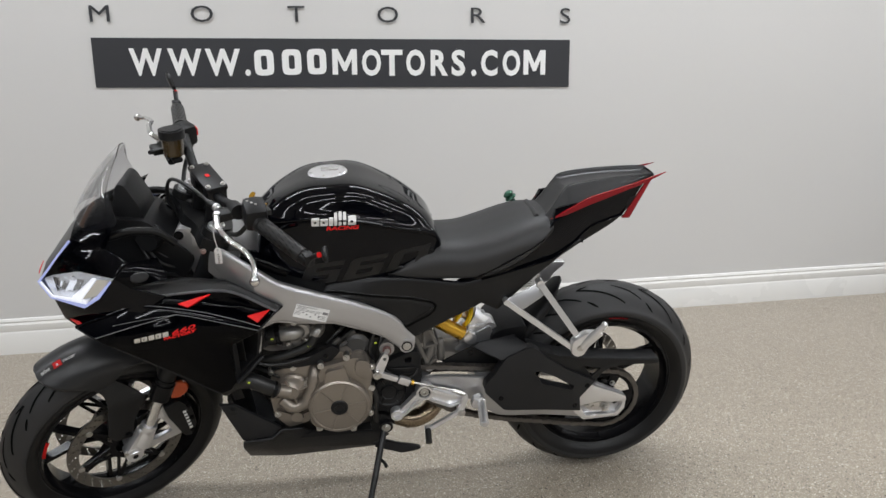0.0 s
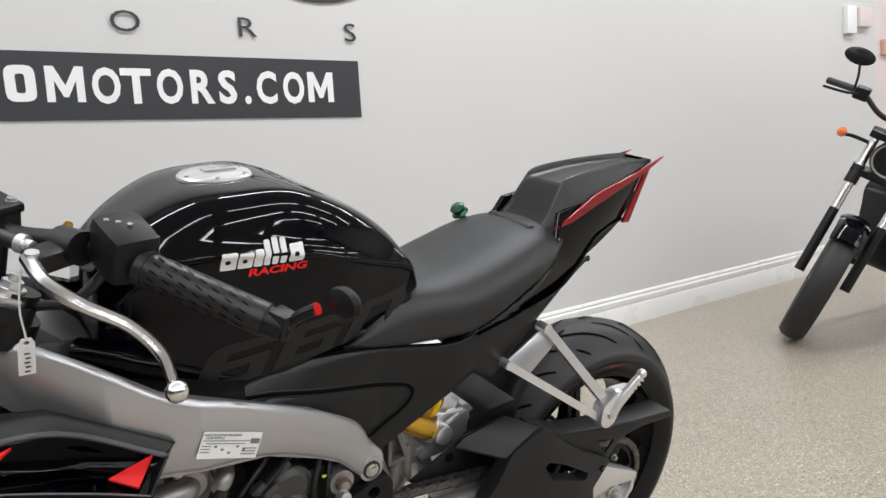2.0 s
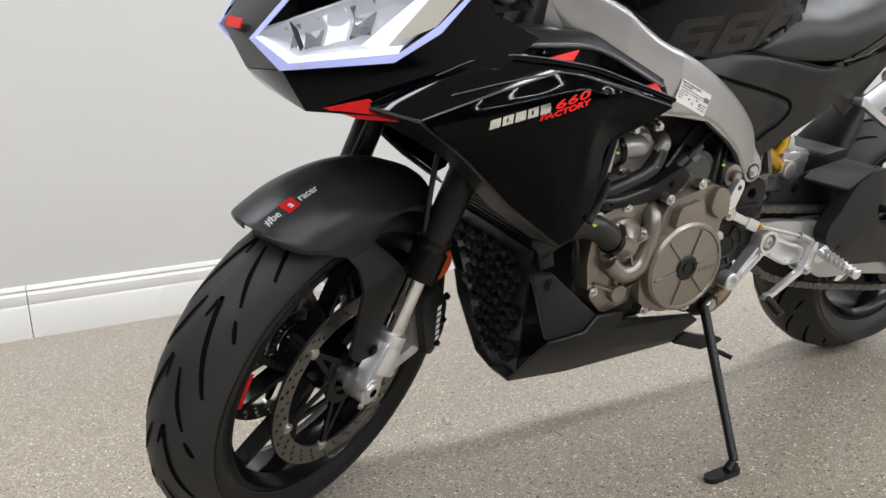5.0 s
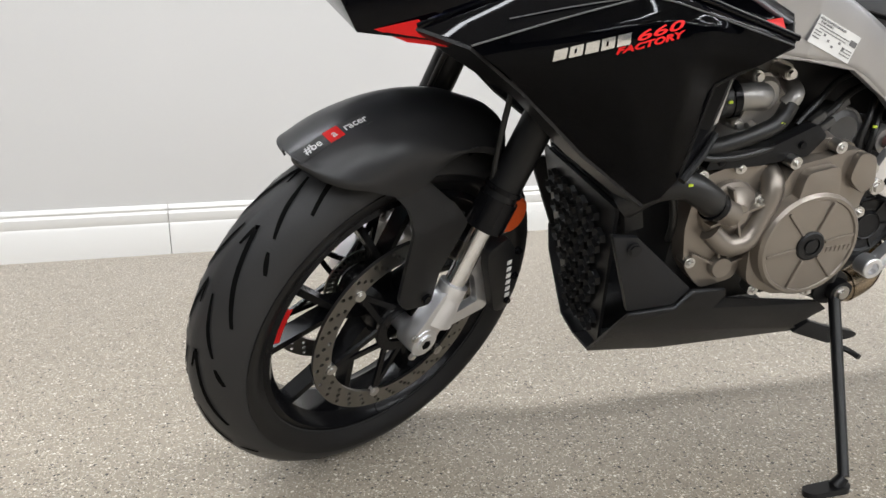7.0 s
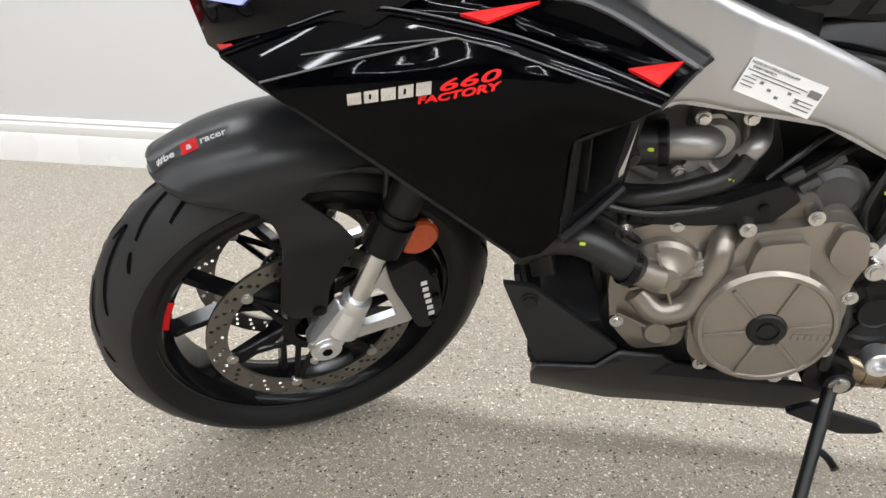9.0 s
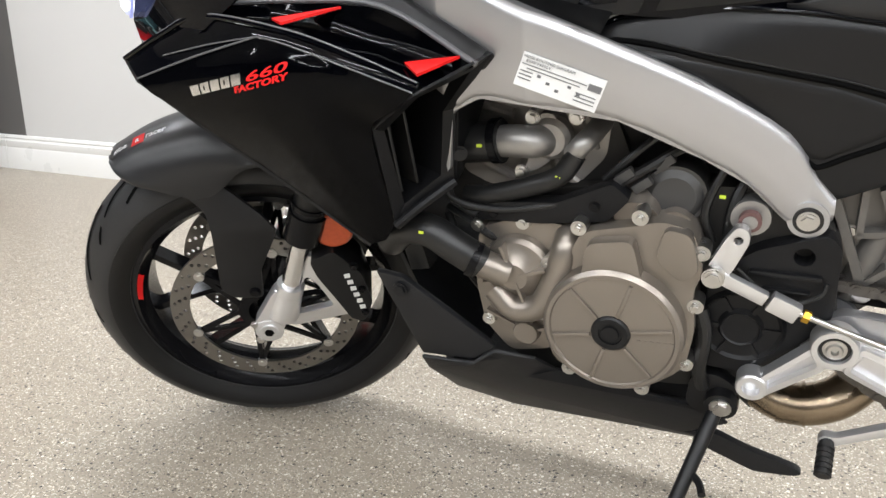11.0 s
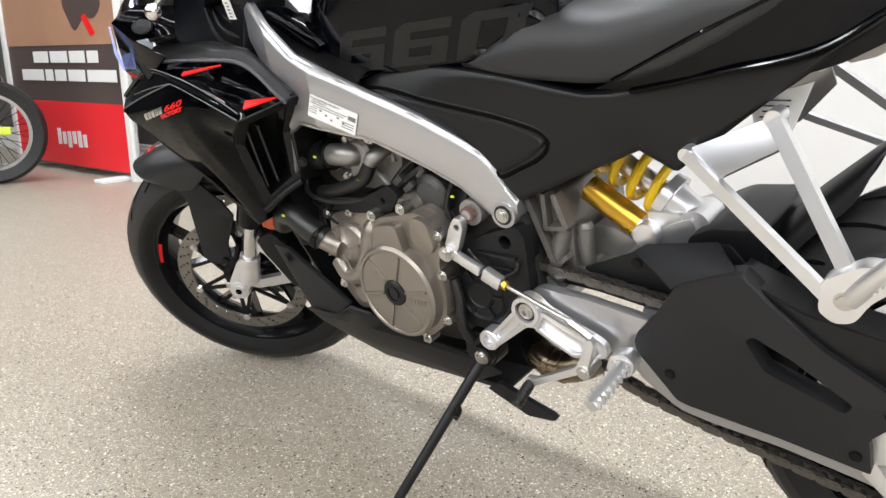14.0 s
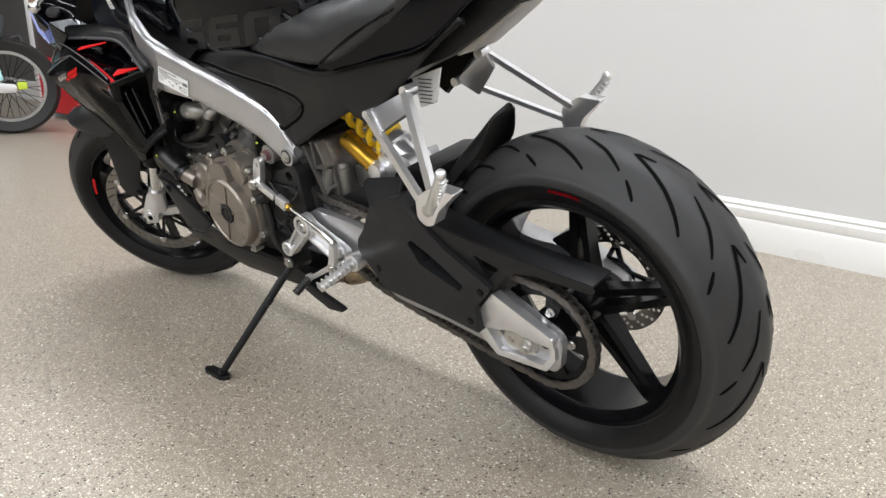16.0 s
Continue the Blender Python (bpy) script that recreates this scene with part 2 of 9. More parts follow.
def frame_of(d):
    d = Vector(d).normalized()
    a = d.orthogonal().normalized()
    return a, d.cross(a)


def cyl(bm, p0, p1, r0, r1=None, n=20):
    r1 = r0 if r1 is None else r1
    p0, p1 = Vector(p0), Vector(p1)
    a, b = frame_of(p1 - p0)
    rings = []
    for p, r in ((p0, r0), (p1, r1)):
        rings.append([bm.verts.new(p + (a * math.cos(2 * math.pi * i / n) + b * math.sin(2 * math.pi * i / n)) * r) for i in range(n)])
    for i in range(n):
        bm.faces.new((rings[0][i], rings[0][(i + 1) % n], rings[1][(i + 1) % n], rings[1][i]))
    bm.faces.new(rings[0][::-1])
    bm.faces.new(rings[1])
    return bm


def lathe(bm, profile, M=None, n=48, closed=False):
    """Turn (radius, height) pairs round the local z axis, then lay by M."""
    M = M or Matrix()
    rings = [[bm.verts.new(M @ Vector((r * math.cos(2 * math.pi * i / n), r * math.sin(2 * math.pi * i / n), h))) for i in range(n)] for r, h in profile]
    k = len(rings)
    for j in range(k if closed else k - 1):
        for i in range(n):
            bm.faces.new((rings[j][i], rings[j][(i + 1) % n], rings[(j + 1) % k][(i + 1) % n], rings[(j + 1) % k][i]))
    if not closed:
        for ring in (rings[0][::-1], rings[-1]):
            if (ring[0].co - ring[n // 2].co).length > 1e-6:
                bm.faces.new(ring)
    return bm


def tube(bm, pts, r, n=10, k=6, closed=False, r_end=None):
    """A round bar swept along a smooth curve."""
    c = catmull(pts, k, closed) if k > 1 else [Vector(p) for p in pts]
    rings, up = [], None
    m = len(c)
    for i, p in enumerate(c):
        d = (c[(i + 1) % m] - c[i - 1]) if closed or 0 < i < m - 1 else (c[1] - c[0] if i == 0 else c[-1] - c[-2])
        d.normalize()
        a = frame_of(d)[0] if up is None else (up - d * up.dot(d)).normalized()
        up = a
        b = d.cross(a)
        rr = r if r_end is None else r + (r_end - r) * i / (m - 1)
        rings.append([bm.verts.new(p + (a * math.cos(2 * math.pi * j / n) + b * math.sin(2 * math.pi * j / n)) * rr) for j in range(n)])
    for i in range(m if closed else m - 1):
        q, w = rings[i], rings[(i + 1) % m]
        for j in range(n):
            bm.faces.new((q[j], q[(j + 1) % n], w[(j + 1) % n], w[j]))
    if not closed:
        bm.faces.new(rings[0][::-1])
        bm.faces.new(rings[-1])
    return bm


def box(bm, centre, size, M=None):
    r = bmesh.ops.create_cube(bm, size=1, matrix=(M or Matrix()) @ Matrix.Translation(centre) @ Matrix.Diagonal((*size, 1)))
    return r["verts"]


def prism(bm, outline, y0, y1, holes=(), M=None, tilt=None):
    """A plate with an (x, z) outline and holes, from y0 to y1. tilt(x, z): sideways shift of both faces."""
    M = M or Matrix()
    sh = tilt or (lambda x, z: 0.0)
    loops = [list(outline)] + [list(h) for h in holes]
    edges = {0: [], 1: []}
    for loop in loops:
        v = [[bm.verts.new(M @ Vector((x, y + sh(x, z), z))) for x, z in loop] for y in (y0, y1)]
        n = len(loop)
        for i in range(n):
            bm.faces.new((v[0][i], v[0][(i + 1) % n], v[1][(i + 1) % n], v[1][i]))
        for s in (0, 1):
            for i in range(n):
                edges[s].append(bm.edges.get((v[s][i], v[s][(i + 1) % n])))
    for s in (0, 1):
        bmesh.ops.triangle_fill(bm, use_beauty=True, use_dissolve=False, edges=edges[s])
    return bm


def circle(cx, cz, r, n=14, squash=1.0):
    return [(cx + r * math.cos(2 * math.pi * i / n), cz + r * squash * math.sin(2 * math.pi * i / n)) for i in range(n)]


def rounded(pts, r, k=3):
    """An outline with its corners rounded."""
    out, n = [], len(pts)
    for i in range(n):
        p = Vector(pts[i])
        a, b = Vector(pts[i - 1]) - p, Vector(pts[(i + 1) % n]) - p
        d = min(r, a.length * 0.45, b.length * 0.45)
        s, e = p + a.normalized() * d, p + b.normalized() * d
        for j in range(k + 1):
            u = j / k
            q = s * (1 - u) ** 2 + p * 2 * u * (1 - u) + e * u * u
            out.append((q.x, q.y))
    return out


def loft(bm, stations, kx=4, ky=4, mirror=True, cap=True):
    """A smooth skin through stations of 3D points (same count each). mirror: half sections, y negated for the other side."""
    cols = [catmull(s, ky) for s in stations]
    m = len(cols[0])
    rows = [catmull([c[j] for c in cols], kx) for j in range(m)]
    nst = len(rows[0])
    grid = []
    for i in range(nst):
        half = [rows[j][i] for j in range(m)]
        if mirror:
            other = [Vector((p.x, -p.y, p.z)) for p in half[1:]][::-1]
            half = other + half
        grid.append([bm.verts.new(p) for p in half])
    for i in range(nst - 1):
        for j in range(len(grid[0]) - 1):
            bm.faces.new((grid[i][j], grid[i][j + 1], grid[i + 1][j + 1], grid[i + 1][j]))
    if cap:
        for ring in (grid[0], grid[-1]):
            try:
                bm.faces.new(ring)
            except ValueError:
                pass
        bm.faces.new([g[0] for g in grid] + [g[-1] for g in grid][::-1])
    bmesh.ops.remove_doubles(bm, verts=bm.verts, dist=1e-5)
    return bm


def skin(bm, faces, thick=0.004, side=1):
    """A shell of flat or slightly bent facets, each a list of 3D points; welded, and given thickness inwards. side=-1: mirrored."""
    for f in faces:
        bm.faces.new([bm.verts.new((p[0], p[1] * side, p[2])) for p in f])
    bmesh.ops.remove_doubles(bm, verts=bm.verts, dist=1e-4)
    bmesh.ops.recalc_face_normals(bm, faces=bm.faces)
    if thick:
        bmesh.ops.solidify(bm, geom=bm.faces[:], thickness=thick)
    return bm


def patch(bm, top, bottom, bulge=0.006, side=1, nu=14, nv=6):
    """A smoothly bulged panel between two edge lines."""
    def along(pts, u):
        pts = [Vector(p) for p in pts]
        ls = [0.0]
        for p, q in zip(pts, pts[1:]):
            ls.append(ls[-1] + (q - p).length)
        d = u * ls[-1]
        for i in range(len(pts) - 1):
            if d <= ls[i + 1] or i == len(pts) - 2:
                return pts[i].lerp(pts[i + 1], (d - ls[i]) / max(1e-6, ls[i + 1] - ls[i]))
    t0, t1, b0, b1 = Vector(top[0]), Vector(top[-1]), Vector(bottom[0]), Vector(bottom[-1])
    n = (t1 - b0).cross(t0 - b1).normalized()
    if n.y > 0:
        n = -n
    rows = []
    for j in range(nv + 1):
        v = j / nv
        row = []
        for i in range(nu + 1):
            u = i / nu
            p = along(top, u).lerp(along(bottom, u), v) + n * bulge * math.sin(math.pi * v) * (0.35 + 0.65 * math.sin(math.pi * u))
            row.append(bm.verts.new((p.x, p.y * side, p.z)))
        rows.append(row)
    for q, r in zip(rows, rows[1:]):
        for i in range(nu):
            bm.faces.new((q[i], q[i + 1], r[i + 1], r[i]))
    return bm


def sheet(bm, rows, side=1, nu=20, kv=5):
    """A smooth skin through rows of 3D points; each row is first resampled to nu steps."""
    lines = []
    for row in rows:
        pts = [Vector(p) for p in row]
        run = [0.0]
        for p, q in zip(pts, pts[1:]):
            run.append(run[-1] + (q - p).length)
        at = [run[-1] * i / nu for i in range(nu + 1)]
        lines.append(list(zip(*[np.interp(at, run, [p[k] for p in pts]) for k in range(3)])))
    cols = [catmull([line[i] for line in lines], kv) for i in range(nu + 1)]
    grid = [[bm.verts.new((p.x, p.y * side, p.z)) for p in c] for c in cols]
    for q, r in zip(grid, grid[1:]):
        for k in range(len(q) - 1):
            bm.faces.new((q[k], q[k + 1], r[k + 1], r[k]))
    return bm


def curved_panel(bm, upper, lower, out, side, n=48, turn=0.004, thick=0.006):
    """A curved plate between two edge lines z(x); out(x, z) is its distance from the centre plane, and its edges turn inwards."""
    ux, uz = zip(*upper)
    lx, lz = zip(*lower)
    xs = sorted(set(list(np.linspace(ux[0], ux[-1], n)) + list(ux[1:-1]) + [x for x in lx if ux[0] < x < ux[-1]]))
    grid = []
    for x in xs:
        a, b = float(np.interp(x, ux, uz)), float(np.interp(x, lx, lz))
        col = []
        for d in (0.0, 0.0015, 0.005, 0.011):
            col.append((min(d, (a - b) * 0.4), turn * (1 - d / 0.011) ** 2))
        col += [((a - b) * k, 0.0) for k in (0.42, 0.5, 0.58)] + [(a - b - d, e) for d, e in reversed(col)]
        grid.append([bm.verts.new((x, side * (out(x, a - d) - e), a - d)) for d, e in col])
    for q, r in zip(grid, grid[1:]):
        for k in range(len(q) - 1):
            bm.faces.new((q[k], q[k + 1], r[k + 1], r[k]) if side < 0 else (q[k], r[k], r[k + 1], q[k + 1]))
    bmesh.ops.remove_doubles(bm, verts=bm.verts[:], dist=0.00005)
    bmesh.ops.solidify(bm, geom=bm.faces[:], thickness=thick)
    return bm


def bar_between(bm, p0, p1, w, t, side_axis=(0, 1, 0)):
    """A flat bar of width w and thickness t from p0 to p1."""
    p0, p1 = Vector(p0), Vector(p1)
    d = (p1 - p0).normalized()
    n = Vector(side_axis)
    n = (n - d * n.dot(d)).normalized()
    u = d.cross(n)
    vs = [[bm.verts.new(p + u * w * a + n * t * b) for a, b in ((-0.5, -0.5), (0.5, -0.5), (0.5, 0.5), (-0.5, 0.5))] for p in (p0, p1)]
    for i in range(4):
        bm.faces.new((vs[0][i], vs[0][(i + 1) % 4], vs[1][(i + 1) % 4], vs[1][i]))
    bm.faces.new(vs[0][::-1])
    bm.faces.new(vs[1])
    return bm


def bolt(bm, p, d, r=0.006, h=0.006):
    """A hexagon bolt head with a round flange at p along d."""
    p, d = Vector(p), Vector(d).normalized()
    cyl(bm, p, p + d * h * 0.35, r * 1.35, n=14)
    cyl(bm, p + d * h * 0.35, p + d * h, r, n=6)
    return bm


def cling(ob, target, lift=0.0006):
    """Lay the left-facing marks of ob on the skin of target, point by point along y."""
    me = target.data
    tree = BVHTree.FromPolygons([v.co.copy() for v in me.vertices], [tuple(p.vertices) for p in me.polygons])
    ys = [v.co.y for v in ob.data.vertices]
    base = min(ys)
    for v in ob.data.vertices:
        hit = tree.ray_cast(Vector((v.co.x, -0.6, v.co.z)), Vector((0, 1, 0)))
        near = tree.find_nearest(v.co)
        if hit[0] is None or (near[0] is not None and abs(hit[0].y - near[0].y) > 0.05):
            hit = near
        if hit[0] is not None:
            v.co.y = hit[0].y - (lift if v.co.y < (base + max(ys)) / 2 else -0.002)
    return ob


def writing(name, text, size, m, mat, parent, depth=0.0006, shear=0.0, spacing=1.0, stretch=1.0, label="", bold=0.0):
    c = bpy.data.curves.new(name, "FONT")
    c.body, c.size, c.extrude, c.shear, c.space_character = text, size, depth, shear, spacing
    c.align_x = "CENTER"
    c.resolution_u, c.offset = 3, bold
    tmp = new("lettering_source", c)
    bpy.context.view_layer.update()
    me = bpy.data.meshes.new_from_object(tmp.evaluated_get(bpy.context.evaluated_depsgraph_get()))
    bpy.data.objects.remove(tmp)
    bpy.data.curves.remove(c)
    me.transform(m @ Matrix.Diagonal((stretch, 1, 1, 1)))
    me.materials.append(mat)
    ob = new(name, me)
    ob.parent = parent
    if label:
        tagged(ob, label=label)
    return ob

# ---- the showroom ----
WALL_Y = 3.905
X_LEFT, X_RIGHT, Y_BACK = -9.5, 9.2, -8.5
DOOR_X0, DOOR_X1, DOOR_TOP = 5.65, 7.60, 2.30


def slab_object(name, x0, x1, y0, y1, z0, z1, mat, label="", category=""):
    bm = bmesh.new()
    box(bm, ((x0 + x1) / 2, (y0 + y1) / 2, (z0 + z1) / 2), (x1 - x0, y1 - y0, z1 - z0))
    ob = part(name, bm, mat, flat=True)
    return tagged(ob, label or name.replace("_", " "), category or "wall", kind="structure")


slab_object("floor", X_LEFT - 0.2, X_RIGHT + 0.2, Y_BACK - 0.2, WALL_Y + 0.2, -0.12, 0.0, M_FLOOR, "beige epoxy floor with dark and white flakes, satin sheen", "floor")
slab_object("ceiling", X_LEFT - 0.2, X_RIGHT + 0.2, Y_BACK - 0.2, WALL_Y + 0.2, CEILING + 0.08, CEILING + 0.2, M_CEIL, "plain white painted showroom ceiling", "ceiling")
slab_object("wall_north", -3.55, DOOR_X0, WALL_Y, WALL_Y + 0.15, 0, CEILING + 0.08, M_WALL, "off-white painted showroom wall behind the motorcycle")
slab_object("wall_north_grey", X_LEFT, -3.55, WALL_Y + 0.004, WALL_Y + 0.15, 0, CEILING + 0.08, M_WALL_GREY, "dark grey painted stretch of the showroom wall")
slab_object("wall_east", X_RIGHT, X_RIGHT + 0.15, Y_BACK, WALL_Y + 0.15, 0, CEILING + 0.08, M_WALL, "off-white side wall of the showroom")
# West and south walls are unseen; their dark colour keeps reflections dim.
slab_object("wall_west", X_LEFT - 0.15, X_LEFT, Y_BACK, WALL_Y + 0.15, 0, CEILING + 0.08, M_WALL_DIM, "unseen far side wall, darkened to dim reflections")
slab_object("wall_south", X_LEFT - 0.15, X_RIGHT + 0.15, Y_BACK - 0.15, Y_BACK, 0, CEILING + 0.08, M_WALL_DIM, "unseen wall across the showroom, darkened to dim reflections")
slab_object("wall_north_header", DOOR_X0, DOOR_X1, WALL_Y, WALL_Y + 0.15, DOOR_TOP, CEILING + 0.08, M_WALL, "off-white painted wall above the pinkish door")
slab_object("wall_north_end", DOOR_X1, X_RIGHT, WALL_Y, WALL_Y + 0.15, 0, CEILING + 0.08, M_WALL, "off-white painted wall beyond the pinkish door")
slab_object("door_1", DOOR_X0, DOOR_X1, WALL_Y + 0.07, WALL_Y + 0.12, 0, DOOR_TOP - 0.11, M_PINK, "pale pinkish wide door set back in the wall", "door")
slab_object("door_head", DOOR_X0, DOOR_X1, WALL_Y + 0.03, WALL_Y + 0.12, DOOR_TOP - 0.11, DOOR_TOP, M_BROWN, "reddish-brown head over the wide door", "trim")


def skirting(name, x0, x1):
    """Moulded skirting board along the north wall."""
    prof = [(0.0, 0.0), (0.018, 0.0), (0.018, 0.094), (0.013, 0.104), (0.016, 0.112), (0.016, 0.134), (0.009, 0.143), (0.012, 0.150), (0.007, 0.160), (0.0, 0.163)]
    bm = bmesh.new()
    rings = [[bm.verts.new((x, WALL_Y - d, z * 1.11)) for d, z in prof] for x in (x0, x1)]
    n = len(prof)
    for i in range(n):
        bm.faces.new((rings[0][i], rings[0][(i + 1) % n], rings[1][(i + 1) % n], rings[1][i]))
    bm.faces.new(rings[0])
    bm.faces.new(rings[1][::-1])
    tagged(part(name, bm, M_TRIM, angle=25), "white moulded wooden skirting board along the wall", "skirting", kind="structure")


skirting("baseboard_1", -1.253, DOOR_X0)
skirting("baseboard_4", DOOR_X1, X_RIGHT)
skirting("baseboard_2", -3.7, -1.256)
skirting("baseboard_3", X_LEFT, -3.703)

# strip lights on the ceiling
for i, (x, y) in enumerate(STRIPS):
    fitting = tagged(new("strip_light"), "white ceiling strip light with a glowing tube", "light", "ceiling strip lights")
    fitting.location = (x, y, CEILING)
    bm = bmesh.new()
    box(bm, (0, 0, 0.045), (2.4, STRIP_WIDTHS[y] + 0.07, 0.06))
    part("housing", bm, M_TRIM, fitting, bevel=0.01)
    bm = bmesh.new()
    wide = STRIP_WIDTHS[y]
    box(bm, (0, 0, 0.006), (2.3, wide, 0.02))
    part("diffuser", bm, M_LED, fitting, "glowing flat diffuser")
    lamp = bpy.data.lights.new("strip_lamp", "AREA")
    lamp.shape, lamp.size, lamp.size_y, lamp.energy, lamp.color = "RECTANGLE", 2.3, wide, LAMP_WATTS * STRIP_SHARE[x] * ROW_SHARE[y], (0.95, 0.985, 1.04)
    ob = new("strip_lamp", lamp)
    ob.location = (x, y, CEILING - 0.03)

# ---- the wall sign: dark band with a web address, spaced letters and an oval emblem above ----
sign = tagged(new("wall_sign"), "dark vinyl wall sign with white lettering and oval emblem", "sign")
sign.location = (-0.01, WALL_Y - 0.004, 1.37)
UPRIGHT = pose(0, 0, 0, 90, 0, 0)


def sign_band():
    bm = bmesh.new()
    prism(bm, [(-1.163, -0.086), (1.152, -0.14), (1.157, 0.095), (-1.161, 0.142)], -0.002, 0.002)
    part("band", bm, M_SIGN, sign, "dark charcoal vinyl band")


sign_band()
slope = math.atan2(-0.052, 2.3)
SL = Matrix.Rotation(-slope, 4, "Y")
ADDRESS = (("W", 247, 46), ("W", 312, 48), ("W", 376, 50), (".", 418, 10), ("M", 588, 44), ("O", 636, 32), ("T", 673, 34), ("O", 716, 32), ("R", 757, 31), ("S", 795, 30), (".", 824, 10), ("C", 853, 30), ("O", 895, 31), ("M", 939, 42))
WIDE = {"W": 0.95, "M": 0.80, "O": 0.74, "T": 0.56, "R": 0.60, "S": 0.53, "C": 0.66, ".": 0.2}
for ch, at, wide in ADDRESS:
    x = -1.161 + (at - 161) * 0.002737
    place = Matrix.Translation((x, -0.004, -0.052 - 0.0226 * x)) @ SL
    if ch == "M":
        w, h, st = wide * 0.002737, 0.122, 0.026
        bm = bmesh.new()
        prism(bm, [(px - w / 2, pz) for px, pz in ((0, 0), (st, 0), (st, 0.60 * h), (w / 2 - 0.3 * st, 0.14 * h), (w / 2 + 0.3 * st, 0.14 * h), (w - st, 0.60 * h), (w - st, 0), (w, 0), (w, h), (w - 1.05 * st, h), (w / 2, 0.46 * h), (1.05 * st, h), (0, h))], -0.0006, 0.0006)
        part("lettering", bm, M_SIGN_WHITE, sign, M=place)
    else:
        writing("lettering", ch, 0.168, place @ UPRIGHT, M_SIGN_WHITE, sign, stretch=wide * 0.002737 / (0.168 * WIDE[ch]), bold=0.0055)


def sign_blocks():
    for k in range(3):
        bm = bmesh.new()
        x = -1.161 + ((447, 495, 539)[k] - 161) * 0.002737
        prism(bm, rounded([(x - 0.046, -0.048), (x + 0.046, -0.048), (x + 0.046, 0.073), (x - 0.046, 0.073)], 0.03), -0.0048, -0.0036, holes=[rounded([(x - 0.014, -0.02), (x + 0.014, -0.02), (x + 0.014, 0.045), (x - 0.014, 0.045)], 0.01)])
        part("letter_block", bm, M_SIGN_WHITE, sign)


sign_blocks()
for ch, x, z in (("M", -1.11, 0.212), ("O", -0.65, 0.206), ("T", -0.21, 0.200), ("O", 0.23, 0.192), ("R", 0.676, 0.184), ("S", 1.13, 0.176)):
    writing("letter", ch, 0.108, Matrix.Translation((x, -0.004, z)) @ UPRIGHT, M_SIGN, sign, stretch=1.3, bold=0.0)


def emblem():
    bm = bmesh.new()
    ring = [(1.005 + 0.29 * math.cos(u), 0.50 + 0.17 * math.sin(u)) for u in [2 * math.pi * i / 56 for i in range(56)]]
    hole = [(0.995 + 0.262 * math.cos(u), 0.507 + 0.146 * math.sin(u)) for u in [2 * math.pi * i / 56 for i in range(56)]]
    prism(bm, ring, -0.0048, -0.0036, holes=[hole])
    part("emblem_ring", bm, M_SIGN, sign, "dark oval ring")


emblem()

# ---- the black motorcycle on its side stand ----
LEAN_DEG, BIKE_Y = 12.5, 2.325
bike = tagged(new("motorcycle"), "black sport motorcycle with red accents leaning on its side stand", "motorcycle")
bike.matrix_world = pose(0, BIKE_Y, 0, LEAN_DEG, 0, 0)
bpy.context.view_layer.update()
RAKE = radians(24.1)
FORK = Vector((math.sin(RAKE), 0, math.cos(RAKE)))
STEER = Matrix.Translation((-0.742, -0.036, 0.306)) @ Matrix.Rotation(radians(30), 4, FORK)
ON_Y = Matrix.Rotation(radians(90), 4, "X")     # turned forms: axis along y, height to the left side


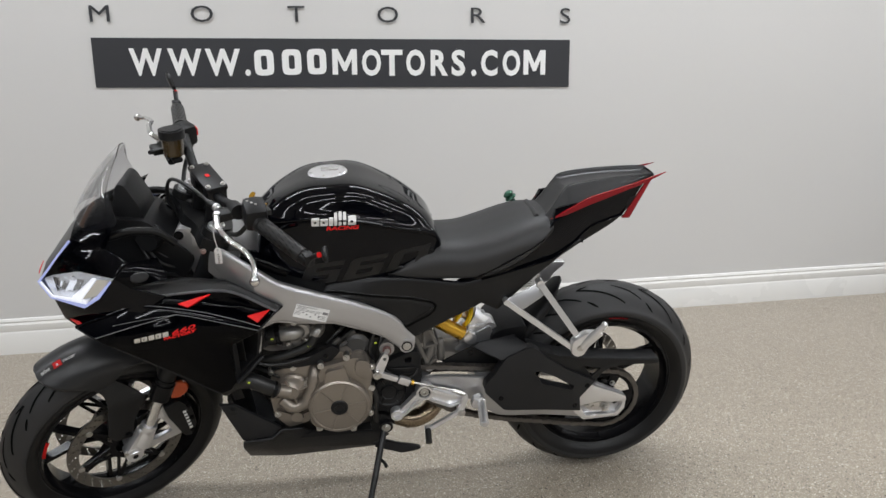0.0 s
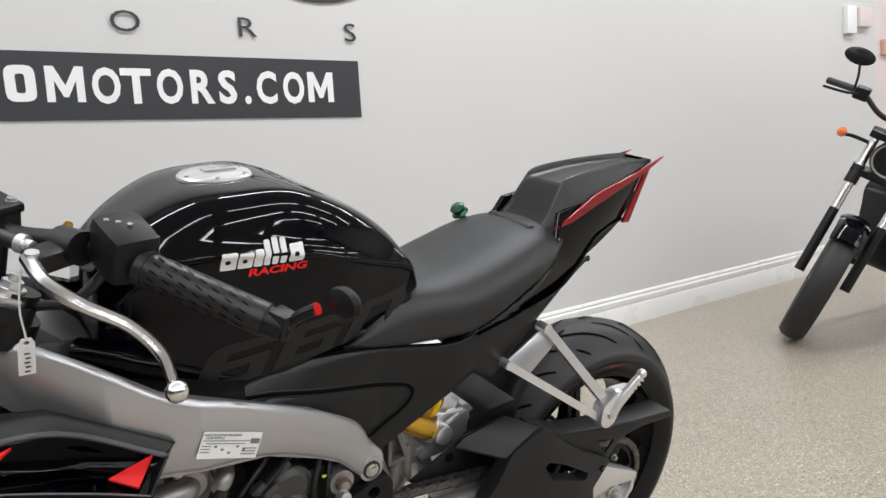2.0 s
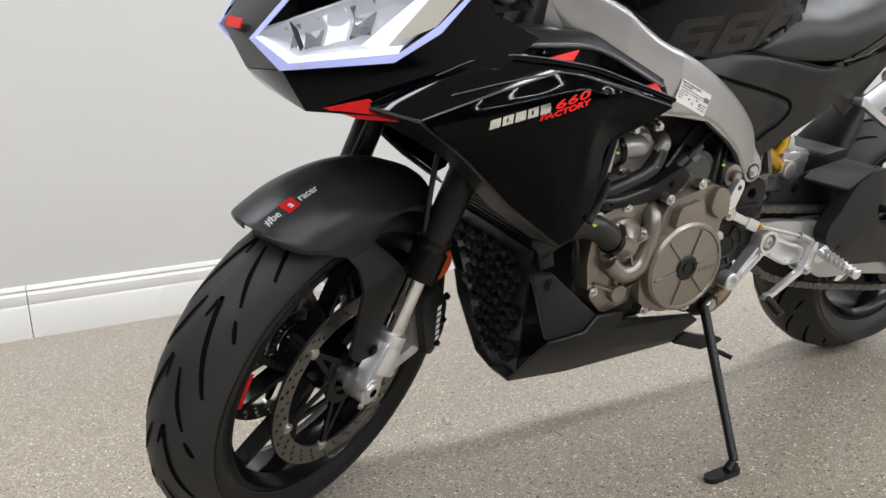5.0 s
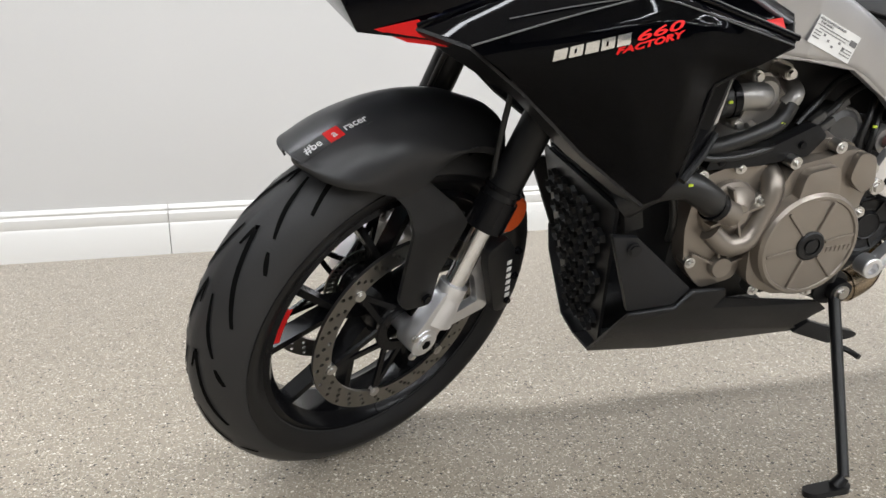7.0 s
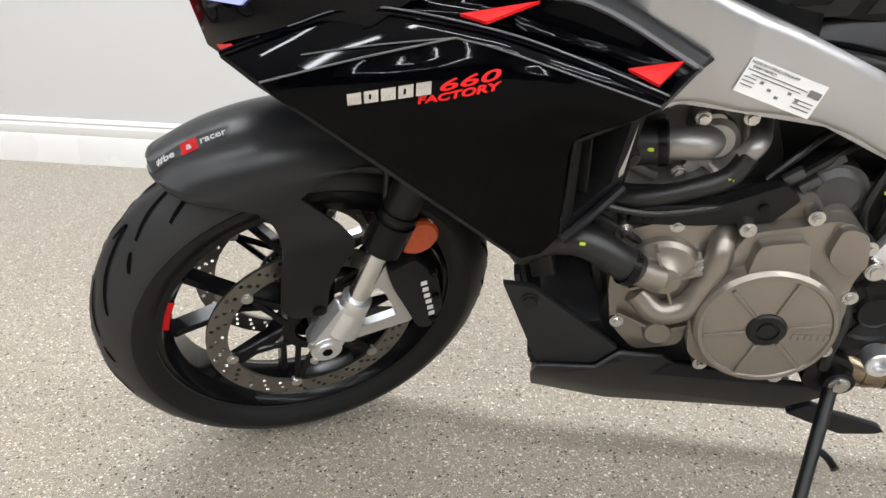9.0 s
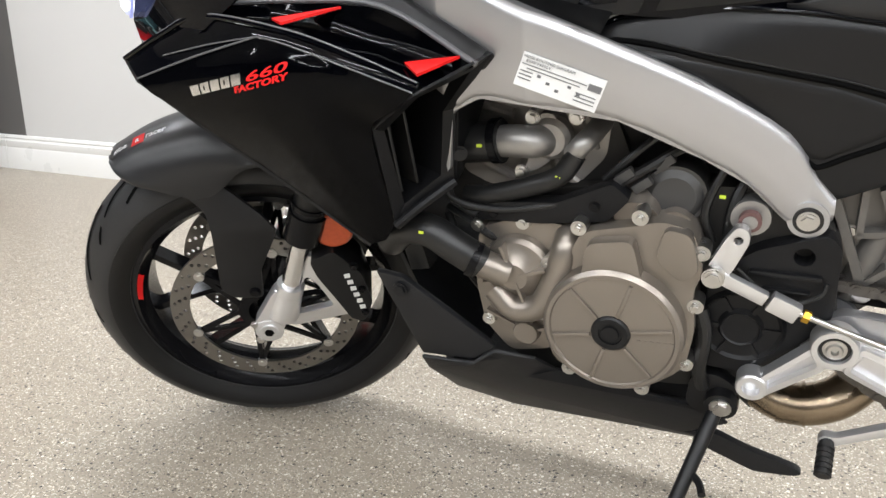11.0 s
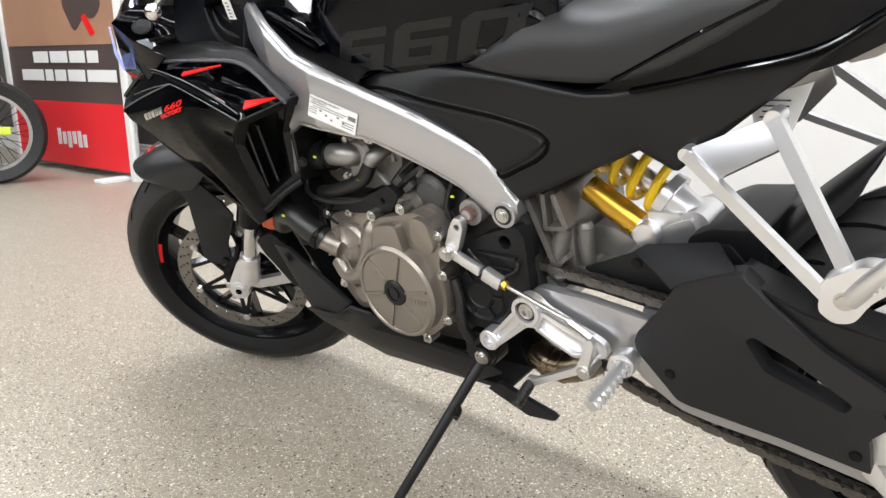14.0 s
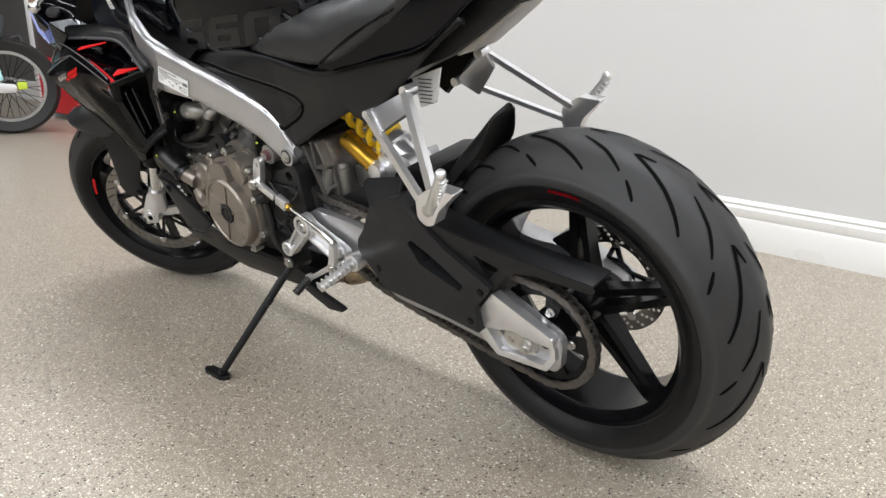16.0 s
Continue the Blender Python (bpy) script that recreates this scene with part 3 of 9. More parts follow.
def wheel(name, M, R, W, rim_r, rim_w, spokes, label, groove_seed, split_at_hub=False, wall_mark=0):
    """Rim with split spokes, tyre with tread cuts as dark strips on its surface."""
    bm = bmesh.new()
    lathe(bm, [(rim_r + 0.007, rim_w), (rim_r - 0.002, rim_w + 0.003), (rim_r - 0.006, rim_w - 0.006), (rim_r - 0.017, rim_w - 0.018), (rim_r - 0.020, 0), (rim_r - 0.017, -rim_w + 0.018),
               (rim_r - 0.006, -rim_w + 0.006), (rim_r - 0.002, -rim_w - 0.003), (rim_r + 0.007, -rim_w), (rim_r - 0.004, -rim_w + 0.012), (rim_r - 0.010, 0), (rim_r - 0.004, rim_w - 0.012)], M @ ON_Y, 72, True)
    rim = part(name, bm, M_BLACKMETAL, bike, label)
    bm = bmesh.new()
    lathe(bm, [(0.018, 0.052), (0.038, 0.052), (0.042, 0.03), (0.036, 0.0), (0.042, -0.03), (0.038, -0.052), (0.018, -0.052)], M @ ON_Y, 32, True)
    part("hub", bm, M_BLACKMETAL, rim)
    for k in range(spokes):
        bm = bmesh.new()
        a0 = 2 * math.pi * k / spokes + 0.35
        for sgn in (-1, 1):
            a1 = a0 + sgn * 0.30
            pts = [(0.036, a0 + sgn * 0.12), (0.10, a0 + sgn * 0.10), (rim_r - 0.015, a1)]
            if split_at_hub:
                pts = [(0.038, a0 + sgn * 0.50), (0.105, a0 + sgn * 0.13), (rim_r - 0.015, a0 + sgn * 0.035)]
            ring = []
            for (r, a), hw, th in zip(pts, (0.0085, 0.0068, 0.0085) if split_at_hub else (0.0062, 0.0050, 0.0062), (0.020, 0.015, 0.013)):
                c = Vector((r * math.cos(a), 0, r * math.sin(a)))
                d = Vector((-math.sin(a), 0, math.cos(a)))
                ring.append([bm.verts.new(M @ (c + d * hw * s + Vector((0, t, 0)))) for s, t in ((-1, -th), (1, -th), (1.0, th), (-1.0, th))])
            for q, w in zip(ring, ring[1:]):
                for j in range(4):
                    bm.faces.new((q[j], q[(j + 1) % 4], w[(j + 1) % 4], w[j]))
            bm.faces.new(ring[0])
            bm.faces.new(ring[-1][::-1])
        part("spoke", bm, M_BLACKMETAL, rim, bevel=0.003)
    h = W / 2
    prof = [(rim_r + 0.001, rim_w - 0.004), (rim_r + 0.008, rim_w + 0.001), (rim_r + (R - rim_r) * 0.30, h * 0.97), (rim_r + (R - rim_r) * 0.50, h * 0.99), (R - 0.028 * W / 0.12, h * 0.86),
            (R - 0.014 * W / 0.12, h * 0.64), (R - 0.005 * W / 0.12, h * 0.38), (R, 0)]
    half = [(v.x, v.y) for v in catmull([Vector((r, y, 0)) for r, y in prof], 3)]
    full = half + [(r, -y) for r, y in half[:-1]][::-1]
    bm = bmesh.new()
    lathe(bm, full + [(rim_r - 0.004, 0)], M @ ON_Y, 96, True)
    part("tyre", bm, M_RUBBER, rim, "black road tyre with angled tread cuts", angle=50)
    band = [(r, y) for r, y in half if rim_r + 0.006 < r < rim_r + (R - rim_r) * 0.44]
    for sgn in (-1, 1):
        bm = bmesh.new()
        lathe(bm, [(r, sgn * (y + 0.0016)) for r, y in band] + [(r, sgn * (y - 0.002)) for r, y in band[::-1]], M @ ON_Y, 96, True)
        part("sidewall", bm, M_SIDEWALL, rim, "smooth black tyre sidewall", angle=50)
    hs, rs = [y for r, y in half[::-1]], [r for r, y in half[::-1]]

    def at(theta, y):
        r = float(np.interp(abs(y), hs[:-8], rs[:-8])) + 0.0012
        return M @ Vector((r * math.cos(theta), -y, r * math.sin(theta)))
    if wall_mark:
        def wall(theta, r):
            y = float(np.interp(r, rs[::-1], hs[::-1])) if r < 0.27 else h * 0.97
            return M @ Vector((r * math.cos(theta), -y - 0.0026, r * math.sin(theta)))
        for k in range(6):
            bm = bmesh.new()
            t0 = radians(wall_mark + 2.3 * k)
            t1 = t0 + radians(1.7)
            lo, hi = rim_r + 0.030, rim_r + 0.036
            bm.faces.new([bm.verts.new(wall(t, r)) for t, r in ((t0, lo), (t1, lo), (t1, hi), (t0, hi))])
            part("wall_mark", bm, M_REDLENS, rim, "red bar printed on the sidewall")
    # Tread cuts: dark strips on the rubber stand for shade in grooves.
    n = 10
    for k in range(n):
        t0 = 2 * math.pi * k / n + groove_seed
        s = 2 * math.pi / n
        for side in (-1, 1):
            o = 0.5 * s if side > 0 else 0
            for line, wd in (([(0.20, 0.10), (0.03, 0.17), (0.40, 0.46), (0.74, 0.76)], 0.0034), ([(0.58, 0.16), (0.82, 0.36), (1.03, 0.60)], 0.0030), ([(0.12, 0.66), (0.27, 0.82)], 0.0025)):
                bm = bmesh.new()
                pts = [(t0 + o + (1 - u if wall_mark else u) * s, side * v * h) for u, v in line]
                dense = []
                for (ta, ya), (tb, yb) in zip(pts, pts[1:]):
                    dense += [(ta + (tb - ta) * i / 5, ya + (yb - ya) * i / 5) for i in range(5)]
                dense.append(pts[-1])
                prev = None
                for i, (ta, ya) in enumerate(dense):
                    nx = dense[min(i + 1, len(dense) - 1)]
                    pv = dense[max(i - 1, 0)]
                    dt, dy = (nx[0] - pv[0]) * R, nx[1] - pv[1]
                    ln = math.hypot(dt, dy)
                    w = wd * (0.45 + 0.55 * math.sin(math.pi * (i + 0.5) / len(dense)))
                    ox, oy = -dy / ln * w, dt / ln * w
                    cur = (bm.verts.new(at(ta + ox / R, ya + oy)), bm.verts.new(at(ta - ox / R, ya - oy)))
                    if prev:
                        bm.faces.new((prev[0], prev[1], cur[1], cur[0]))
                    prev = cur
                part("tread_cut", bm, M_GROOVE, rim)
    return rim


def disc(name, M, h, r_out, r_in, parent, label, holes=36, arms=6):
    """Drilled brake disc on a black carrier with floating buttons."""
    bm = bmesh.new()
    hl = []
    for i in range(holes):
        a = 2 * math.pi * i / holes
        for j in range(3):
            r = r_in + (r_out - r_in) * (0.24 + 0.27 * j)
            aa = a + j * 0.055
            hl.append(circle(r * math.cos(aa), r * math.sin(aa), 0.0036, 6))
    hl.append(circle(0, 0, r_in, 60))
    prism(bm, circle(0, 0, r_out, 72), -h - 0.0025, -h + 0.0025, holes=hl, M=M)
    d = part(name, bm, M_STEEL, parent, label, angle=30)
    for k in range(arms):
        a = 2 * math.pi * k / arms + 0.2
        bm = bmesh.new()
        tip = Vector((r_in * math.cos(a), 0, r_in * math.sin(a)))
        for da in (-0.42, 0.42):
            root = Vector((0.040 * math.cos(a + da), 0, 0.040 * math.sin(a + da)))
            bar_between(bm, M @ (root + Vector((0, -h, 0))), M @ (tip + Vector((0, -h, 0))), 0.0085, 0.005, M.to_3x3() @ Vector((0, 1, 0)))
        part("carrier_arm", bm, M_BLACKMETAL, d)
        bm = bmesh.new()
        p = (r_in + 0.002) * math.cos(a), (r_in + 0.002) * math.sin(a)
        cyl(bm, M @ Vector((p[0], -h - 0.005, p[1])), M @ Vector((p[0], -h + 0.004, p[1])), 0.0085, n=16)
        cyl(bm, M @ Vector((p[0], -h - 0.0065, p[1])), M @ Vector((p[0], -h - 0.005, p[1])), 0.0045, n=12)
        part("button", bm, M_BOLT, d)
    bm = bmesh.new()
    lathe(bm, [(0.030, 0.004), (0.046, 0.004), (0.048, 0.001), (0.046, -0.004), (0.030, -0.004)], M @ Matrix.Translation((0, -h, 0)) @ ON_Y, 40, True)
    part("carrier_ring", bm, M_BLACKMETAL, d)
    return d


# -- wheels --
FW = STEER
front = wheel("front_wheel", FW, 0.306, 0.122, 0.217, 0.046, 5, "gloss black cast front wheel with split spokes", 0.1)
disc("brake_disc", FW, 0.066, 0.158, 0.127, front, "drilled steel front brake disc", holes=30)
disc("brake_disc", FW, -0.066, 0.158, 0.127, front, "drilled steel front brake disc", holes=30)
bm = bmesh.new()
for i in range(7):
    a0, a1 = radians(151 + i * 2.2), radians(151 + (i + 1) * 2.2)
    q = [FW @ Vector((r * math.cos(a), -0.0475, r * math.sin(a))) for r, a in ((0.205, a0), (0.214, a0), (0.214, a1), (0.205, a1))]
    bm.faces.new([bm.verts.new(p) for p in q])
bmesh.ops.solidify(bm, geom=bm.faces[:], thickness=0.001)
part("rim_sticker", bm, M_RED, front, "red rim sticker")
RW = Matrix.Translation((0.712, 0.028, 0.324))
rear = wheel("rear_wheel", RW, 0.3245, 0.186, 0.218, 0.072, 5, "gloss black cast rear wheel with split spokes", 0.3, True, 78)
disc("brake_disc", RW, -0.085, 0.110, 0.078, rear, "drilled steel rear brake disc", holes=24, arms=5)

bm = bmesh.new()
prism(bm, circle(0, 0, 0.062, 48), -0.056, -0.053, holes=[rounded([(0.047 * math.cos(u - 0.045), 0.047 * math.sin(u - 0.045)), (0.058 * math.cos(u - 0.045), 0.058 * math.sin(u - 0.045)), (0.058 * math.cos(u + 0.045), 0.058 * math.sin(u + 0.045)), (0.047 * math.cos(u + 0.045), 0.047 * math.sin(u + 0.045))], 0.001, 1) for u in [2 * math.pi * k / 36 for k in range(36)]] + [circle(0, 0, 0.040, 32)], M=FW @ Matrix.Rotation(math.pi, 4, "Z"))
part("sensor_ring", bm, M_STEEL, front, "slotted steel sensor ring")

# -- front fork and brakes (steered) --
for side in (-1, 1):
    o = Vector((0.028, side * 0.100, 0))
    bm = bmesh.new()
    cyl(bm, STEER @ (o + FORK * 0.20), STEER @ (o + FORK * 0.735), 0.0250)
    leg = part("fork_tube", bm, M_MATTE, bike, "satin black upper fork tube", bevel=0.002)
    bm = bmesh.new()
    cyl(bm, STEER @ (o + FORK * 0.185), STEER @ (o + FORK * 0.235), 0.0295)
    cyl(bm, STEER @ (o + FORK * 0.245), STEER @ (o + FORK * 0.252), 0.0285)
    part("dust_seal", bm, M_BLACKMETAL, leg, bevel=0.002)
    bm = bmesh.new()
    cyl(bm, STEER @ (o + FORK * 0.04), STEER @ (o + FORK * 0.20), 0.0160)
    part("fork_slider", bm, M_POLISH, leg, "polished silver fork slider")
    bm = bmesh.new()
    cyl(bm, STEER @ (o + FORK * 0.02), STEER @ (o + FORK * 0.085), 0.0265, 0.0205)
    cyl(bm, STEER @ Vector((0.008, side * 0.115, -0.004)), STEER @ Vector((0.008, side * 0.075, -0.004)), 0.0235)
    cyl(bm, STEER @ (o + FORK * 0.066), STEER @ (o + FORK * 0.088), 0.0225)
    prism(bm, rounded([(-0.016, -0.012), (0.012, -0.030), (0.036, 0.0), (0.066, 0.078), (0.036, 0.078), (-0.014, 0.012)], 0.010), min(side * 0.086, side * 0.113), max(side * 0.086, side * 0.113), M=STEER)
    foot = part("fork_foot", bm, M_ALU, leg, "silver cast fork foot", bevel=0.003)
    bm = bmesh.new()
    prism(bm, rounded([(0.03, 0.055), (0.088, 0.128), (0.118, 0.130), (0.122, 0.105), (0.150, 0.018), (0.145, -0.004), (0.05, -0.012), (0.02, 0.0)], 0.008),
          min(side * 0.088, side * 0.101), max(side * 0.088, side * 0.101), holes=[rounded([(0.052, 0.040), (0.092, 0.092), (0.104, 0.075), (0.122, 0.020), (0.06, 0.012)], 0.008)], M=STEER)
    part("caliper_bracket", bm, M_ALU, leg, "silver caliper bracket with a window", bevel=0.003)
    bm = bmesh.new()
    prism(bm, rounded([(0.106, 0.132), (0.146, 0.146), (0.180, 0.095), (0.188, 0.030), (0.168, -0.010), (0.148, -0.002), (0.128, 0.055), (0.112, 0.098)], 0.009), min(side * 0.045, side * 0.118), max(side * 0.045, side * 0.118), M=STEER)
    cal = part("brake_caliper", bm, M_MATTE, bike, "black radial brake caliper", bevel=0.006)
    bm = bmesh.new()
    for k in range(6):
        u = 0.098 - k * 0.014
        box(bm, (0.158 + 0.012 * (k / 5), side * 0.1185, u - 0.004), (0.009, 0.0012, 0.008))
    part("maker_mark", bm, M_WHITE, cal, "row of small white bars", M=STEER)
    for k in range(3):
        bm = bmesh.new()
        bolt(bm, (0.172 + 0.004 * (k % 2), side * 0.116, 0.112 - 0.05 * k), (0, side, 0), 0.005, 0.008)
        part("caliper_bolt", bm, M_BLACKMETAL, cal, M=STEER)
    bm = bmesh.new()
    lathe(bm, [(0.0, 0.006), (0.026, 0.006), (0.030, 0.003), (0.030, -0.004), (0.0, -0.004)], STEER @ Matrix.Translation((0.153, side * 0.104, 0.176)) @ (ON_Y if side < 0 else Matrix.Rotation(radians(-90), 4, "X")), 28)
    refl = part("reflector", bm, M_AMBER, bike, "round amber side reflector")
    bm = bmesh.new()
    tube(bm, [(0.13, side * 0.10, 0.17), (0.115, side * 0.09, 0.24), (0.14, side * 0.07, 0.36), (0.19, side * 0.05, 0.48)], 0.0045, k=5)
    part("brake_hose", bm, M_HOSE, leg, M=STEER)
bm = bmesh.new()
cyl(bm, (0.008, -0.119, -0.004), (0.008, 0.119, -0.004), 0.0150, n=24)
part("front_axle", bm, M_ALU, front, M=STEER, bevel=0.002)
# Black hexagon on the axle end stands for its shaded hollow.
bm = bmesh.new()
cyl(bm, (0.008, -0.1195, -0.004), (0.008, -0.119, -0.004), 0.0085, n=6)
part("axle_socket", bm, M_GROOVE, front, M=STEER)
for s in (-1, 1):
    bm = bmesh.new()
    bolt(bm, (-0.012, -0.112, 0.018 * s - 0.004), (0, -1, 0), 0.005, 0.005)
    part("pinch_bolt", bm, M_BOLT, front, M=STEER)


def fender():
    def sec(alpha, side_r, w=0.074):
        k = w / 0.074
        out = []
        for y, drop in ((0.0, 0), (0.032 * k, 0), (0.058 * k, 0), (w, 0), (w + 0.003 * k, 0.5), (w + 0.002 * k, 1)):
            r = float(np.interp(min(y, w), (0.0, 0.032, 0.058, 0.074), (0.345, 0.341, 0.327, 0.304)))
            r += (min(side_r, r - 0.003) - r) * drop
            out.append((-r * math.cos(radians(alpha)), y, r * math.sin(radians(alpha))))
        return out
    bm = bmesh.new()
    loft(bm, [sec(62.4, 0.338, 0.010), sec(63.0, 0.335, 0.030), sec(64.6, 0.322, 0.050), sec(67.6, 0.306, 0.064), sec(72, 0.290, 0.072), sec(77, 0.268), sec(84, 0.250), sec(91, 0.262), sec(98, 0.290), sec(106, 0.300), sec(118, 0.300)], 4, 3, True, False)
    bmesh.ops.solidify(bm, geom=bm.faces[:], thickness=0.003)
    f = part("front_fender", bm, M_DARKGREY, bike, "satin black front mudguard with a small sticker", M=STEER)
    for side in (-1, 1):
        bm = bmesh.new()
        prism(bm, rounded([(-0.056, 0.262), (-0.030, 0.232), (-0.027, 0.202), (-0.031, 0.178), (-0.045, 0.092), (-0.030, 0.072), (0.016, 0.064), (0.026, 0.118), (0.070, 0.188), (0.054, 0.214), (0.006, 0.262), (-0.022, 0.292)], 0.009), -0.003, 0.003, M=STEER, tilt=lambda x, z: side * float(np.interp(z, (0.06, 0.20, 0.255, 0.30), (0.103, 0.097, 0.074, 0.060))))
        part("mudguard_stay", bm, M_MATTE, f, bevel=0.001)
        bm = bmesh.new()
        bolt(bm, (0.006, side * 0.105, 0.078), (0, side, 0), 0.007, 0.005)
        part("stay_bolt", bm, M_BLACKMETAL, f, M=STEER)
    # sticker strip along the crown's left shoulder
    def crown(u, v):
        a = radians(63 + u)
        yy = -0.016 - v
        r = 0.3468 - yy * yy * 4.2
        return STEER @ Vector((-r * math.cos(a), yy, r * math.sin(a)))
    def strip(name, u0, u1, v0, v1, mat, lift=0.0, label=""):
        bm = bmesh.new()
        n = 6
        prev = None
        for i in range(n + 1):
            u = u0 + (u1 - u0) * i / n
            c = [bm.verts.new(crown(u, v) + (STEER.to_3x3() @ Vector((-0.5, -0.3, 0.8))).normalized() * lift) for v in (v0, v1)]
            if prev:
                bm.faces.new((prev[0], prev[1], c[1], c[0]))
            prev = c
        bmesh.ops.solidify(bm, geom=bm.faces[:], thickness=0.0006)
        return part(name, bm, mat, f, label)
    strip("sticker", 0, 17.5, -0.009, 0.011, M_INK, 0.0014, "black sticker strip with white and red marks")
    strip("sticker_mark", 7.2, 10.8, -0.009, 0.011, M_RED, 0.0024)
    def slogan(text, u, mat):
        ob = writing("sticker_word", text, 0.0155, Matrix.Identity(4), mat, f, stretch=1.0, bold=0.0003)
        for v in ob.data.vertices:
            out = (STEER.to_3x3() @ Vector((-0.5, -0.3, 0.8))).normalized()
            v.co = crown(u + math.degrees(v.co.x / 0.34), 0.0065 - v.co.y) + out * 0.0034
    slogan("#be", 3.8, M_WHITE)
    slogan("a", 9.0, M_WHITE)
    slogan("racer", 14.2, M_WHITE)


fender()

# -- yokes, handlebar, controls (steered) --
BARS = STEER @ Matrix.Translation((0, 0.004, -0.008))


def steering_head():
    bm = bmesh.new()
    bm2 = rounded([(-0.045, -0.135), (0.03, -0.14), (0.075, -0.05), (0.095, 0.0), (0.075, 0.05), (0.03, 0.14), (-0.045, 0.135), (-0.03, 0.06), (-0.045, 0.0), (-0.03, -0.06)], 0.02)
    lay = Matrix.Translation(FORK * 0.70 + Vector((0.014, 0, 0))) @ Matrix.Rotation(RAKE, 4, "Y")
    vs = [[bm.verts.new(lay @ Vector((x, y, z))) for x, y in bm2] for z in (-0.014, 0.016)]
    n = len(bm2)
    for i in range(n):
        bm.faces.new((vs[0][i], vs[0][(i + 1) % n], vs[1][(i + 1) % n], vs[1][i]))
    bm.faces.new(vs[0][::-1])
    bm.faces.new(vs[1])
    yoke = part("top_yoke", bm, M_MATTE, bike, "satin black upper fork clamp", M=BARS, bevel=0.004)
    bm = bmesh.new()
    lay2 = Matrix.Translation(FORK * 0.50 + Vector((0.014, 0, 0))) @ Matrix.Rotation(RAKE, 4, "Y")
    vs = [[bm.verts.new(lay2 @ Vector((x, y, z))) for x, y in bm2] for z in (-0.02, 0.02)]
    for i in range(n):
        bm.faces.new((vs[0][i], vs[0][(i + 1) % n], vs[1][(i + 1) % n], vs[1][i]))
    bm.faces.new(vs[0][::-1])
    bm.faces.new(vs[1])
    part("lower_yoke", bm, M_MATTE, bike, "satin black lower fork clamp", M=BARS, bevel=0.004)
    for side in (-1, 1):
        o = Vector((0.012, side * 0.105, 0))
        bm = bmesh.new()
        cyl(bm, o + FORK * 0.735, o + FORK * 0.744, 0.024)
        cyl(bm, o + FORK * 0.744, o + FORK * 0.752, 0.017, n=12)
        cyl(bm, o + FORK * 0.752, o + FORK * 0.760, 0.012, n=8)
        cyl(bm, o + FORK * 0.760, o + FORK * 0.768, 0.006)
        part("fork_cap", bm, M_ALU, yoke, "silver fork cap with adjuster", M=BARS, bevel=0.001)
        bm = bmesh.new()
        cyl(bm, o + FORK * 0.690, o + FORK * 0.737, 0.0345, 0.0335, 32)
        part("clamp_ring", bm, M_MATTE, yoke, "satin black fork clamp ring", M=BARS, bevel=0.004)
        bm = bmesh.new()
        tube(bm, [o + FORK * 0.714 + Vector((-0.006, -side * 0.02, 0)), FORK * 0.712 + Vector((0.030, side * 0.060, 0.004)), FORK * 0.712 + Vector((0.048, side * 0.025, 0.004)), FORK * 0.712 + Vector((0.050, 0, 0.004))], 0.0125, 12, 5)
        part("yoke_arm", bm, M_MATTE, yoke, "curved satin black yoke arm", M=BARS)
        bm = bmesh.new()
        bolt(bm, o + FORK * 0.70 + Vector((-0.035, side * 0.03, 0)), (-0.5, side, 0), 0.0055, 0.006)
        part("clamp_bolt", bm, M_BOLT, yoke, M=BARS)
        # handlebar riser
        bm = bmesh.new()
        b0 = FORK * 0.71 + Vector((0.035, side * 0.045, 0))
        tip = Vector((0.338, side * 0.045, 0.735))
        cyl(bm, b0, tip, 0.021, 0.020)
        box(bm, tip, (0.050, 0.040, 0.042))
        part("bar_riser", bm, M_MATTE, yoke, M=BARS, bevel=0.004)
    bm = bmesh.new()
    box(bm, (0.338, 0, 0.759), (0.056, 0.135, 0.012))
    cap = part("bar_clamp", bm, M_MATTE, yoke, "satin black handlebar clamp with a red mark", M=BARS, bevel=0.004)
    bm = bmesh.new()
    box(bm, (0.338, 0, 0.7655), (0.010, 0.014, 0.001))
    part("clamp_mark", bm, M_RED, cap, M=BARS)
    for sx in (-1, 1):
        for sy in (-1, 1):
            bm = bmesh.new()
            bolt(bm, (0.338 + sx * 0.019, sy * 0.055, 0.7645), (0, 0, 1), 0.005, 0.005)
            part("clamp_bolt", bm, M_BOLT, cap, M=BARS)
    # handlebar
    bm = bmesh.new()
    path = [(0.404, -0.405, 0.742), (0.378, -0.28, 0.757), (0.352, -0.19, 0.764), (0.338, -0.10, 0.742), (0.338, -0.04, 0.735), (0.338, 0.04, 0.735), (0.338, 0.10, 0.742), (0.352, 0.19, 0.776), (0.378, 0.28, 0.775), (0.404, 0.405, 0.770)]
    tube(bm, path, 0.0125, 14, 5)
    bar = part("handlebar", bm, M_MATTE, bike, "satin black tapered handlebar turned to the left", M=BARS)
    for side, lift in ((-1, 0.0), (1, 0.022)):
        g0, g1 = Vector((0.366, side * 0.262, 0.761 + lift * 0.8)), Vector((0.404, side * 0.398, 0.743 + lift))
        d = (g1 - g0).normalized()
        a, b = frame_of(d)
        bm = bmesh.new()
        cyl(bm, g0, g1, 0.0192, 0.0186, n=24)
        cyl(bm, g0 - d * 0.006, g0 + d * 0.004, 0.021, n=24)
        grip = part("grip", bm, M_HOSE, bar, "black rubber grip with small ribs", M=BARS, bevel=0.002)
        bm = bmesh.new()
